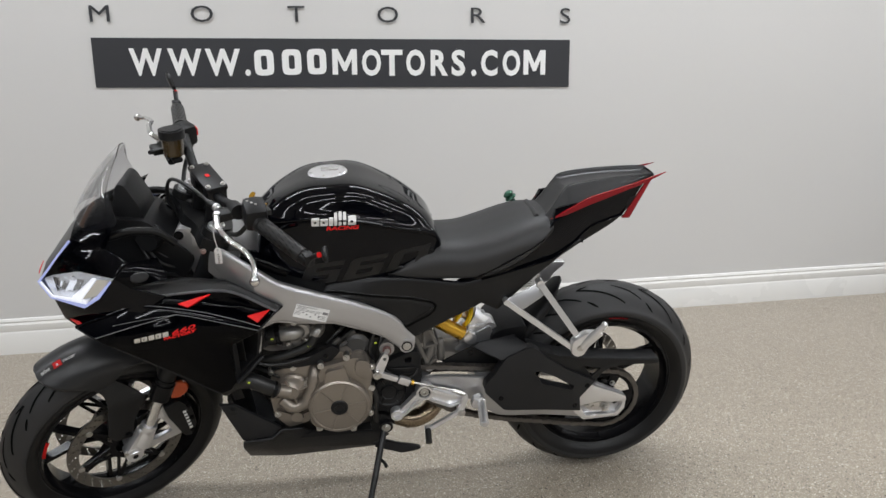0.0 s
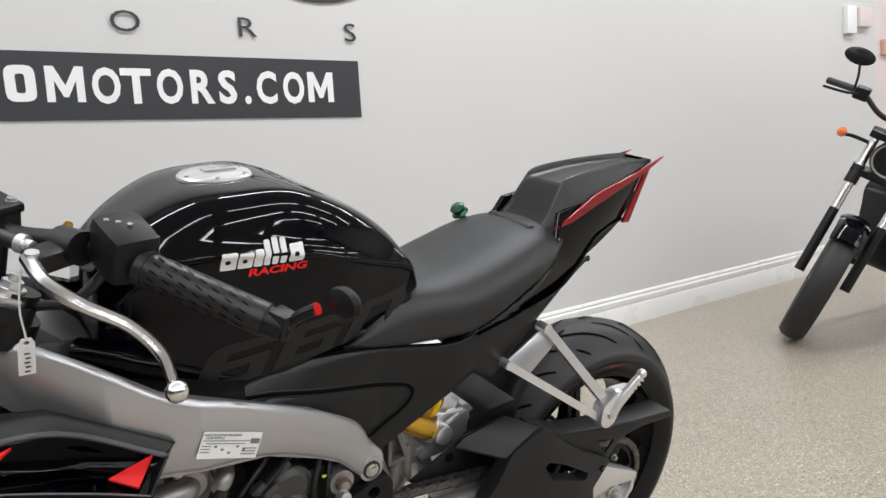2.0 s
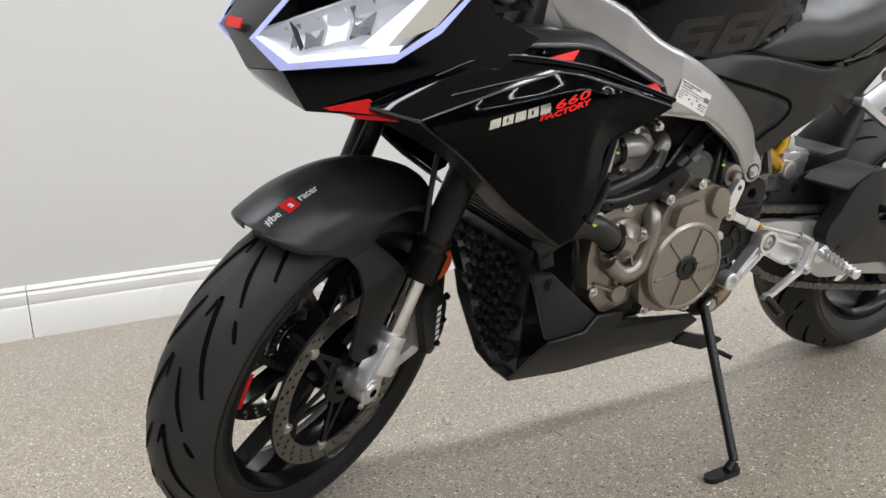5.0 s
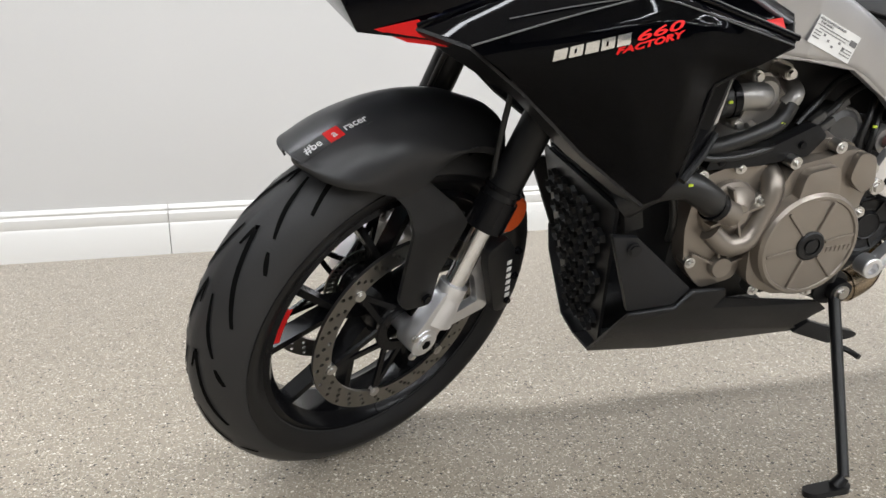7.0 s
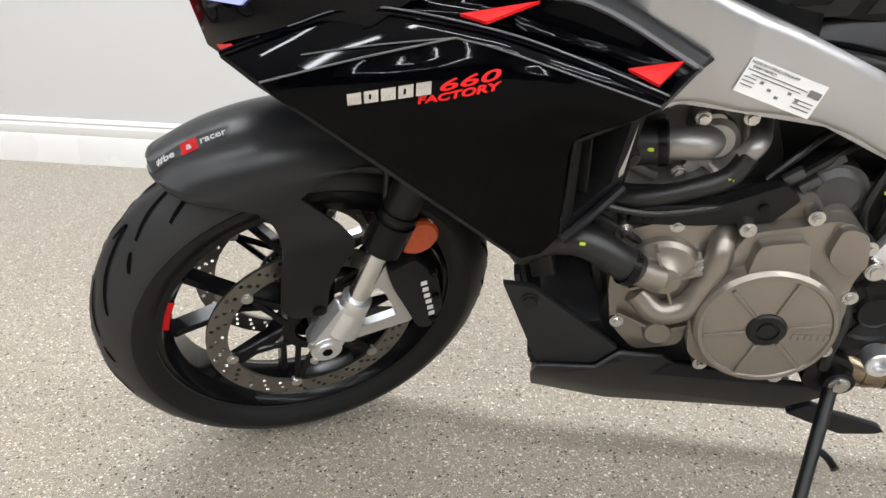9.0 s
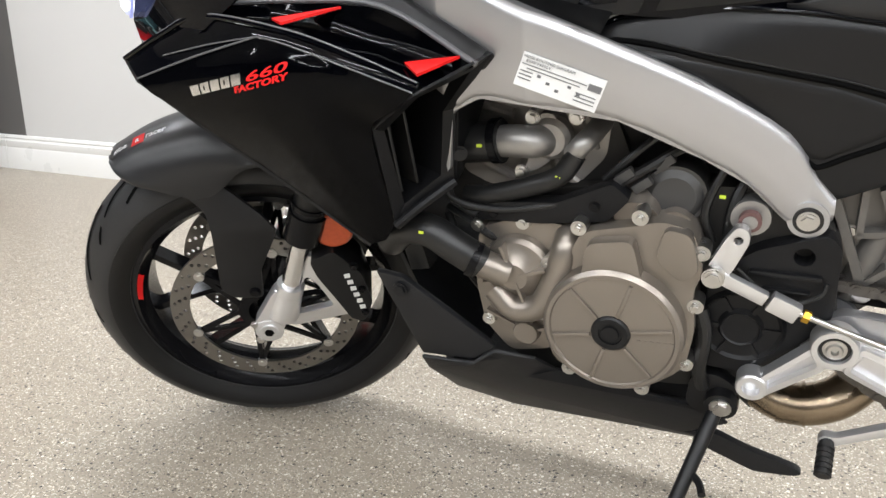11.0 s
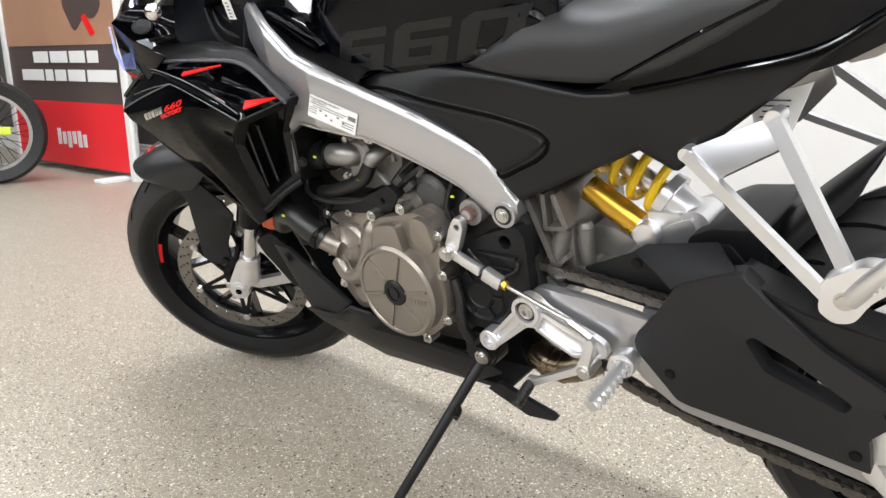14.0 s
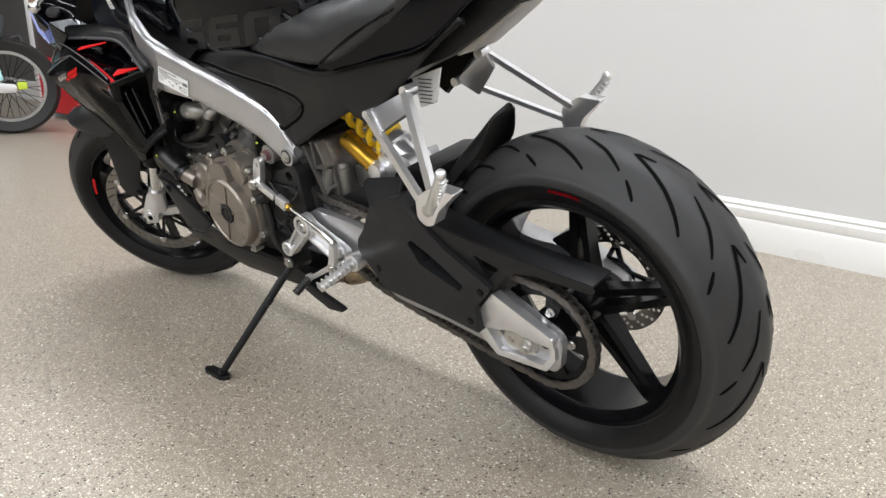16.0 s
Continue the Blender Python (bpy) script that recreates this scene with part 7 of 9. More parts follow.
    cyl(bm, (-0.050, -0.136, 0.588), (-0.050, -0.13, 0.588), 0.024, 0.032, 28)
    part("starter_motor", bm, M_STARTER, e, "dark grey starter motor", bevel=0.003)
    bm = bmesh.new()
    cyl(bm, (-0.088, -0.150, 0.562), (-0.088, -0.10, 0.575), 0.026, 0.026, 24)
    cyl(bm, (-0.046, -0.145, 0.556), (-0.046, -0.10, 0.562), 0.020, 0.020, 24)
    part("starter_nose", bm, M_BRONZE, e, bevel=0.004)
    bm = bmesh.new()
    prism(bm, rounded([(-0.16, 0.60), (-0.16, 0.74), (0.05, 0.70), (0.08, 0.60)], 0.02), -0.085, 0.085)
    part("throttle_body", bm, M_PLASTIC, e, "black throttle bodies", bevel=0.006)
    for k, (a, b, c, d) in enumerate((((-0.13, -0.13, 0.60), (-0.10, -0.125, 0.63), (-0.06, -0.11, 0.66), (-0.01, -0.10, 0.675)), ((-0.12, -0.14, 0.595), (-0.08, -0.135, 0.622), (-0.04, -0.12, 0.645), (0.01, -0.10, 0.655)),
                                      ((-0.005, -0.13, 0.535), (-0.015, -0.135, 0.575), (0.0, -0.125, 0.62), (0.02, -0.10, 0.66)), ((0.01, -0.125, 0.53), (0.012, -0.13, 0.57), (0.02, -0.12, 0.60), (0.04, -0.10, 0.63)),
                                      ((-0.33, -0.14, 0.55), (-0.30, -0.15, 0.54), (-0.27, -0.15, 0.52), (-0.25, -0.13, 0.50)), ((-0.34, -0.12, 0.53), (-0.32, -0.14, 0.50), (-0.31, -0.14, 0.46), (-0.30, -0.12, 0.42)))):
        bm = bmesh.new()
        tube(bm, [a, b, c, d], 0.005 + 0.001 * (k % 2), 8, 5)
        part("cable", bm, M_HOSE, e)
    for x, y, z in ((-0.105, -0.140, 0.612), (-0.085, -0.138, 0.602), (-0.062, -0.130, 0.628)):
        bm = bmesh.new()
        box(bm, (x, y, z), (0.024, 0.011, 0.011), Matrix.Translation((x, y, z)) @ Matrix.Rotation(radians(-38), 4, "Y") @ Matrix.Translation((-x, -y, -z)))
        part("connector", bm, M_STARTER, e, bevel=0.002)
    for x, y, z in ((-0.178, -0.1605, 0.612), (0.002, -0.138, 0.595), (-0.338, -0.2095, 0.545), (-0.272, -0.1645, 0.646)):
        bm = bmesh.new()
        box(bm, (x, y, z), (0.007, 0.003, 0.004))
        part("paint_dab", bm, M_LIME, e, bevel=0.001)
    # sprocket cover
    bm = bmesh.new()
    prism(bm, rounded([(-0.035, 0.385), (-0.045, 0.43), (-0.008, 0.445), (-0.002, 0.495), (0.045, 0.535), (0.115, 0.560), (0.128, 0.545), (0.130, 0.455), (0.105, 0.42), (0.045, 0.365), (0.0, 0.365)], 0.012), -0.138, -0.10,
          holes=[circle(0.092, 0.531, 0.011, 14)])
    sc = part("sprocket_cover", bm, M_PLASTIC, e, "black plastic sprocket cover", bevel=0.005)
    bm = bmesh.new()
    lathe(bm, [(0.0, 0.008), (0.020, 0.008), (0.022, 0.010), (0.026, 0.004), (0.042, 0.003), (0.046, 0.006), (0.050, 0.0)], Matrix.Translation((0.036, -0.138, 0.432)) @ ON_Y, 40)
    part("cover_disc", bm, M_PLASTIC, sc)
    for k in range(6):
        bm = bmesh.new()
        box(bm, (0.034, 0, 0.004), (0.02, 0.005, 0.006), Matrix.Translation((0.036, -0.138, 0.432)) @ ON_Y @ Matrix.Rotation(radians(60 * k), 4, "Z"))
        part("cover_rib", bm, M_PLASTIC, sc)
    for c, d in (((0.075, -0.141, 0.508), (0.075, 0.008, 0.006)), ((0.078, -0.141, 0.488), (0.05, 0.008, 0.004))):
        bm = bmesh.new()
        box(bm, c, d)
        part("cover_rail", bm, M_MATTE, sc, bevel=0.002)
    bm = bmesh.new()
    tube(bm, [(0.025, -0.146, 0.512), (0.05, -0.150, 0.492), (0.085, -0.150, 0.478), (0.112, -0.148, 0.490), (0.118, -0.144, 0.505)], 0.0026, 8, 5)
    part("sensor_wire", bm, M_HOSE, sc)
    bm = bmesh.new()
    tube(bm, [(-0.010, -0.150, 0.455), (-0.002, -0.152, 0.42), (-0.006, -0.150, 0.37), (0.0, -0.14, 0.335)], 0.009, 10, 5)
    part("drain_hose", bm, M_HOSE, e)
    # gear selector shaft, arm, rod
    bm = bmesh.new()
    cyl(bm, (0.033, -0.10, 0.572), (0.033, -0.138, 0.572), 0.021)
    cyl(bm, (0.033, -0.138, 0.572), (0.033, -0.150, 0.572), 0.008)
    part("selector_shaft", bm, M_CAST, e, bevel=0.002)
    bm = bmesh.new()
    cyl(bm, (0.033, -0.140, 0.572), (0.033, -0.149, 0.572), 0.012, n=20)
    part("shaft_seal", bm, M_BROWN, e, "dark red shaft seal")
    bm = bmesh.new()
    prism(bm, rounded([(0.012, 0.560), (0.022, 0.574), (0.034, 0.570), (0.036, 0.556), (0.020, 0.515), (0.006, 0.500), (-0.008, 0.506), (-0.006, 0.520)], 0.008), -0.166, -0.152, holes=[circle(0.024, 0.557, 0.005, 10)])
    arm = part("selector_arm", bm, M_ALU, bike, "silver gear selector arm", bevel=0.003)
    bm = bmesh.new()
    cyl(bm, (0.002, -0.150, 0.512), (0.002, -0.176, 0.512), 0.0125, n=20)
    bolt(bm, (0.002, -0.176, 0.512), (0, -1, 0), 0.008, 0.005)
    part("rod_joint", bm, M_BOLT, arm)
    bm = bmesh.new()
    box(bm, (0, 0, 0), (0.064, 0.012, 0.016), Matrix.Translation((0.030, -0.163, 0.500)) @ Matrix.Rotation(radians(24), 4, "Y"))
    box(bm, (0, 0, 0), (0.034, 0.015, 0.022), Matrix.Translation((0.078, -0.160, 0.478)) @ Matrix.Rotation(radians(24), 4, "Y"))
    part("quickshift_sensor", bm, M_ALU, arm, bevel=0.003)
    bm = bmesh.new()
    cyl(bm, (0.080, -0.160, 0.477), (0.236, -0.172, 0.434), 0.0036, n=12)
    cyl(bm, (0.215, -0.170, 0.440), (0.250, -0.173, 0.424), 0.0065, n=6)
    part("shift_rod", bm, M_BOLT, arm, "thin bright shift rod")
    bm = bmesh.new()
    cyl(bm, (0.098, -0.1615, 0.472), (0.105, -0.162, 0.470), 0.0075, n=6)
    part("lock_nut", bm, M_GOLD, arm, "brass lock nut")
    # exhaust header
    bm = bmesh.new()
    tube(bm, [(0.066, -0.040, 0.272), (0.098, -0.050, 0.264), (0.130, -0.050, 0.266), (0.165, -0.040, 0.280), (0.192, -0.015, 0.302), (0.21, 0.03, 0.325)], 0.0285, 28, 6)
    ex = part("exhaust_pipe", bm, M_EXHAUST, bike, "heat-tinted steel exhaust pipe")
    for p0, p1 in (((0.094, -0.0495, 0.2645), (0.104, -0.050, 0.264)), ((0.122, -0.0505, 0.265), (0.126, -0.0505, 0.2655))):
        bm = bmesh.new()
        cyl(bm, p0, p1, 0.0305, n=32)
        part("exhaust_ring", bm, M_EXHAUST, ex, bevel=0.002)
    bm = bmesh.new()
    cyl(bm, (0.040, -0.02, 0.275), (0.072, -0.042, 0.270), 0.026, 0.0300, 28)
    part("exhaust_collar", bm, M_HOSE, ex, "black exhaust collar", bevel=0.003)


engine()


# -- belly pan and radiator --
def belly():
    for side in (1, -1):
        bm = bmesh.new()
        skin(bm, [((-0.428, -0.184, 0.462), (-0.388, -0.184, 0.458), (-0.270, -0.160, 0.352), (-0.300, -0.168, 0.330), (-0.378, -0.170, 0.326))], 0.012, side)
        part("belly_wing", bm, M_BELLY, bike, "black belly pan wing", bevel=0.004)
        bm = bmesh.new()
        skin(bm, [((-0.378, -0.170, 0.326), (-0.300, -0.168, 0.330), (-0.270, -0.160, 0.352), (-0.212, -0.160, 0.350), (-0.225, -0.155, 0.315), (-0.29, -0.135, 0.270), (-0.384, -0.140, 0.285)),
                  ((-0.384, -0.140, 0.285), (-0.29, -0.135, 0.270), (-0.27, -0.09, 0.205), (-0.380, -0.06, 0.192)),
                  ((-0.212, -0.160, 0.350), (-0.19, -0.135, 0.318), (0.01, -0.115, 0.282), (0.035, -0.11, 0.262), (-0.02, -0.108, 0.232), (-0.29, -0.135, 0.270), (-0.225, -0.155, 0.315)),
                  ((-0.29, -0.135, 0.270), (-0.02, -0.108, 0.232), (0.02, -0.08, 0.205), (-0.27, -0.09, 0.205)),
                  ((-0.27, -0.09, 0.205), (0.02, -0.08, 0.205), (0.02, 0, 0.200), (-0.27, 0, 0.19)), ((-0.380, -0.06, 0.192), (-0.27, -0.09, 0.205), (-0.27, 0, 0.19), (-0.380, 0, 0.185))], 0.006, side)
        part("belly_pan", bm, M_BELLY, bike, "black plastic belly pan half", bevel=0.004)
        bm = bmesh.new()
        bolt(bm, (-0.392, -0.186 * side, 0.440), (0, -side, 0), 0.008, 0.004)
        part("belly_screw", bm, M_MATTE, bike)
        bm = bmesh.new()
        bolt(bm, (-0.04, -0.113 * side, 0.250), (0, -side, 0), 0.009, 0.003)
        part("belly_screw", bm, M_GLOSS, bike)
    bm = bmesh.new()
    prism(bm, rounded([(-0.01, 0.210), (0.02, 0.230), (0.06, 0.214), (0.124, 0.197), (0.133, 0.190), (0.122, 0.184), (0.073, 0.178)], 0.005), -0.104, -0.092)
    part("belly_tail", bm, M_BELLY, bike, "black pointed belly pan tail", bevel=0.004)
    # hexagon grille at the front of the pan
    bm = bmesh.new()
    skin(bm, [((-0.412, -0.150, 0.49), (-0.412, 0.150, 0.49), (-0.368, 0.070, 0.205), (-0.368, -0.070, 0.205))], 0.006)
    g = part("grille_backing", bm, M_BELLY, bike, "black grille of the belly pan")
    lay = Matrix.Translation((-0.3915, 0, 0.345)) @ Matrix.Rotation(radians(-8.8), 4, "Y")
    bm = bmesh.new()
    for r in range(9):
        for c in range(7):
            y = -0.126 + c * 0.042 + (0.021 if r % 2 else 0)
            z = -0.115 + r * 0.0285
            if abs(y) + 0.018 > 0.108 + z * 0.28:
                continue
            pts = [(y + 0.018 * math.cos(a), z + 0.013 * math.sin(a)) for a in [math.pi / 6 + math.pi / 3 * i for i in range(6)]]
            ring = [[bm.verts.new(lay @ Vector((x, y + (py - y) * s, z + (pz - z) * s))) for py, pz in pts] for x, s in ((-0.002, 1.0), (-0.010, 0.92), (-0.004, 0.6))]
            for q, w in zip(ring, ring[1:]):
                for i in range(6):
                    bm.faces.new((q[i], q[(i + 1) % 6], w[(i + 1) % 6], w[i]))
            bm.faces.new(ring[-1])
    part("grille_relief", bm, M_BELLY, g)["kind"] = "stuff"
    # radiator with fins
    bm = bmesh.new()
    rl = Matrix.Translation((-0.405, 0, 0.585)) @ Matrix.Rotation(radians(-12), 4, "Y")
    box(bm, (0, 0, 0), (0.03, 0.30, 0.27), rl)
    rad = part("radiator", bm, M_MESH, bike, "black radiator with fine fins", bevel=0.003)
    bm = bmesh.new()
    for k in range(34):
        box(bm, (-0.0165, 0, -0.125 + k * 0.0075), (0.003, 0.27, 0.0022), rl)
    fins = part("radiator_core", bm, M_MATTE, rad)
    fins["kind"] = "stuff"


belly()


# -- stand, pegs --
def stand_and_pegs():
    bm = bmesh.new()
    prism(bm, rounded([(-0.02, 0.300), (-0.015, 0.345), (0.015, 0.352), (0.042, 0.335), (0.046, 0.30), (0.03, 0.285), (0.0, 0.285)], 0.010), -0.135, -0.10)
    part("stand_bracket", bm, M_MATTE, bike, "black side stand bracket", bevel=0.003)
    bm = bmesh.new()
    cyl(bm, (0.024, -0.115, 0.316), (0.024, -0.148, 0.312), 0.020, n=24)
    p = Vector((0.020, -0.138, 0.305))
    q = Vector((-0.058, -0.338, 0.098))
    cyl(bm, p, q, 0.0098, 0.0084, 16)
    st = part("side_stand", bm, M_MATTE, bike, "black side stand leg, folded out", bevel=0.002)
    bm = bmesh.new()
    bolt(bm, (0.024, -0.148, 0.312), (0, -1, -0.1), 0.010, 0.007)
    part("stand_bolt", bm, M_BOLT, st)
    # foot: flat pad on the floor, set in bike space
    inv = bike.matrix_world.inverted()
    bm = bmesh.new()
    pad = rounded([(-0.112, -0.017), (-0.045, -0.015), (-0.034, 0.0), (-0.045, 0.015), (-0.112, 0.010), (-0.122, -0.004)], 0.008)
    base = Vector((-0.010, 1.975, 0.0))
    vs = [[bm.verts.new(inv @ (base + Vector((x, y, z)))) for x, y in pad] for z in (0.001, 0.010)]
    n = len(pad)
    for i in range(n):
        bm.faces.new((vs[0][i], vs[0][(i + 1) % n], vs[1][(i + 1) % n], vs[1][i]))
    bm.faces.new(vs[0][::-1])
    bm.faces.new(vs[1])
    cyl(bm, q, inv @ (base + Vector((-0.060, 0.0, 0.008))), 0.0090, 0.011, 14)
    part("stand_foot", bm, M_MATTE, st)
    bm = bmesh.new()
    m = p.lerp(q, 0.30)
    tube(bm, [m, m + Vector((0.014, -0.012, -0.004)), m + Vector((0.02, -0.03, -0.006))], 0.005, 8, 3)
    part("stand_tang", bm, M_MATTE, st)
    # rider peg hanger
    bm = bmesh.new()
    web = rounded([(0.043, 0.354), (0.050, 0.374), (0.066, 0.379), (0.113, 0.430), (0.124, 0.450), (0.136, 0.457), (0.150, 0.455), (0.164, 0.441), (0.250, 0.407), (0.262, 0.398), (0.262, 0.380), (0.237, 0.372), (0.211, 0.369), (0.150, 0.400), (0.128, 0.400), (0.067, 0.348), (0.054, 0.342)], 0.007)
    prism(bm, web, -0.153, -0.141)
    h = part("peg_hanger", bm, M_ALU, bike, "silver rider footrest hanger", bevel=0.004)
    bm = bmesh.new()
    prism(bm, rounded([(0.162, 0.440), (0.246, 0.406), (0.250, 0.384), (0.212, 0.372), (0.146, 0.404)], 0.006), -0.1625, -0.152, holes=[rounded([(0.164, 0.432), (0.236, 0.402), (0.240, 0.388), (0.212, 0.378), (0.153, 0.408)], 0.005)])
    part("hanger_web", bm, M_ALU, h, bevel=0.0012)
    bm = bmesh.new()
    prism(bm, rounded([(0.064, 0.378), (0.114, 0.432), (0.130, 0.404), (0.066, 0.348)], 0.006), -0.1625, -0.152, holes=[rounded([(0.071, 0.377), (0.113, 0.422), (0.122, 0.407), (0.071, 0.362)], 0.004)])
    part("hanger_web", bm, M_ALU, h, bevel=0.0012)
    bm = bmesh.new()
    lathe(bm, [(0.0105, 0.0), (0.0165, 0.0), (0.018, -0.002), (0.018, -0.026), (0.0105, -0.026)], Matrix.Translation((0.056, -0.165, 0.362)) @ ON_Y, 28, True)
    part("hanger_boss", bm, M_ALU, h)
    bm = bmesh.new()
    lathe(bm, [(0.0165, -0.004), (0.0175, 0.0), (0.0235, 0.0), (0.025, -0.003), (0.025, -0.026), (0.0165, -0.026)], Matrix.Translation((0.135, -0.167, 0.434)) @ ON_Y, 32, True)
    part("hanger_boss", bm, M_ALU, h)
    # Black floor inside the boss paints in the recess's shade.
    bm = bmesh.new()
    cyl(bm, (0.135, -0.150, 0.434), (0.135, -0.1625, 0.434), 0.0168, n=28)
    part("hanger_recess", bm, M_HOSE, h, "black disc standing for the shaded recess round the bolt")
    bm = bmesh.new()
    lathe(bm, [(0.0, -0.002), (0.0035, -0.002), (0.0045, 0.003), (0.0075, 0.003), (0.009, 0.0), (0.0125, -0.001), (0.0130, -0.004)], Matrix.Translation((0.135, -0.1650, 0.434)) @ ON_Y, 28)
    part("hanger_bolt", bm, M_BOLT, h, angle=20)
    # gear lever
    bm = bmesh.new()
    prism(bm, rounded([(0.132, 0.318), (0.137, 0.329), (0.152, 0.329), (0.226, 0.373), (0.235, 0.390), (0.246, 0.424), (0.256, 0.427), (0.259, 0.418), (0.251, 0.390), (0.244, 0.367), (0.230, 0.362), (0.156, 0.320), (0.146, 0.314)], 0.004), -0.185, -0.173)
    gl = part("gear_lever", bm, M_ALU, bike, "silver gear lever with a black rubber tip", bevel=0.003)
    bm = bmesh.new()
    bolt(bm, (0.240, -0.185, 0.369), (0, -1, 0), 0.007, 0.006)
    cyl(bm, (0.240, -0.15, 0.369), (0.240, -0.187, 0.369), 0.011, n=20)
    part("lever_pivot", bm, M_BOLT, gl)
    bm = bmesh.new()
    cyl(bm, (0.143, -0.178, 0.321), (0.140, -0.222, 0.302), 0.0085, 0.0075, 16)
    part("lever_tip", bm, M_HOSE, gl, "black ribbed rubber tip")
    for k in range(6):
        bm = bmesh.new()
        cyl(bm, (0.1424 - 0.0004 * k, -0.188 - 0.006 * k, 0.3168 - 0.0026 * k), (0.1422 - 0.0004 * k, -0.191 - 0.006 * k, 0.3155 - 0.0026 * k), 0.0094, n=16)
        part("tip_ring", bm, M_HOSE, gl)
    # rider pegs
    for side in (-1, 1):
        bm = bmesh.new()
        prism(bm, rounded([(0.270, 0.376), (0.277, 0.402), (0.300, 0.410), (0.314, 0.398), (0.309, 0.376), (0.29, 0.370)], 0.006), min(side * 0.150, side * 0.174), max(side * 0.150, side * 0.174))
        k = part("peg_clevis", bm, M_ALU, bike, "silver footrest clevis", bevel=0.003)
        bm = bmesh.new()
        a, b = Vector((0.298, side * 0.172, 0.392)), Vector((0.292, side * 0.258, 0.376))
        d = (b - a).normalized()
        u = d.cross(Vector((0, 0, 1))).normalized()
        cyl(bm, a, b, 0.011, 0.009, n=12)
        part("footpeg", bm, M_ALU, k, "serrated silver footpeg", bevel=0.001)
        for i in range(8):
            bm = bmesh.new()
            box(bm, (0, 0, 0), (0.026, 0.0035, 0.012), Matrix.Translation(a.lerp(b, 0.08 + i * 0.125) + Vector((0, 0, 0.002))))
            part("peg_tooth", bm, M_ALU, k, bevel=0.001)
    bm = bmesh.new()
    prism(bm, web, 0.143, 0.158)
    part("peg_hanger", bm, M_ALU, bike, "silver rider footrest hanger", bevel=0.004)
    # passenger brackets
    for side in (-1, 1):
        A, B, C = Vector((0.371, -0.127, 0.690)), Vector((0.468, -0.117, 0.736)), Vector((0.570, -0.192, 0.572))
        shift = Vector((0, 0, 0))
        if side > 0:
            A, B, C, shift = Vector((0.400, 0.096, 0.694)), Vector((0.465, 0.100, 0.751)), Vector((0.583, 0.210, 0.604)), Vector((0.013, 0.016, 0.030))
        bm = bmesh.new()
        for p0, p1, w in ((A, C + Vector((-0.012, 0, -0.012)), 0.0085), (B, C + Vector((0.006, 0, 0.012)), 0.0100)):
            bar_between(bm, p0, p1, w * (1.7 if side < 0 else 1.15), 0.012 if side < 0 else 0.010)
        f = part("passenger_bracket", bm, M_ALU, bike, "silver triangular passenger footrest bracket", bevel=0.003)
        bm = bmesh.new()
        skin(bm, [[A + Vector((-0.004, -side * 0.004, 0.004)), B + Vector((0.006, -side * 0.004, 0.006)), B + Vector((0.014, side * 0.012, -0.030)), A + Vector((0.034, side * 0.016, -0.028))]], 0.010)
        part("bracket_plate", bm, M_FRAME, f, bevel=0.003)
        bm = bmesh.new()
        cyl(bm, A + Vector((0, -side * 0.02, 0)), A + Vector((0, side * 0.006, 0)), 0.0085)
        part("bracket_boss", bm, M_ALU, f, bevel=0.002)
        bm = bmesh.new()
        cyl(bm, B + Vector((0, -side * 0.02, 0)), B + Vector((0, side * 0.006, 0)), 0.0105)
        part("bracket_boss", bm, M_ALU, f, bevel=0.002)
        bm = bmesh.new()
        prism(bm, rounded([(0.545, 0.555), (0.547, 0.592), (0.585, 0.616), (0.636, 0.612), (0.595, 0.575), (0.581, 0.548), (0.562, 0.543)], 0.008), min(side * 0.182, side * 0.208), max(side * 0.182, side * 0.208), M=Matrix.Translation(shift))
        part("peg_block", bm, M_ALU, f, bevel=0.004)
        bm = bmesh.new()
        t0, t1 = C + Vector((0.004, side * 0.008, 0.0)), Vector((0.627, side * 0.222, 0.650)) + shift * 0.9
        cyl(bm, t0, t1, 0.0125, 0.0070, 18)
        bmesh.ops.create_uvsphere(bm, u_segments=14, v_segments=8, radius=0.0095, matrix=Matrix.Translation(t1))
        part("passenger_peg", bm, M_ALU, f, "folded silver passenger peg", bevel=0.001)
        for i in range(7):
            bm = bmesh.new()
            box(bm, (0.005, 0, -0.006), (0.005, 0.015, 0.009), Matrix.Translation(t0.lerp(t1, 0.25 + 0.10 * i)) @ Matrix.Rotation(radians(-48), 4, "Y"))
            part("peg_tooth", bm, M_ALU, f, bevel=0.001)
        bm = bmesh.new()
        bolt(bm, C + Vector((0, side * 0.014, 0)), (0, side, 0), 0.008, 0.006)
        part("peg_bolt", bm, M_BOLT, f)


stand_and_pegs()


# -- swingarm, chain, rear end --
WHEEL = Vector((0.705, 0.026, 0.318))


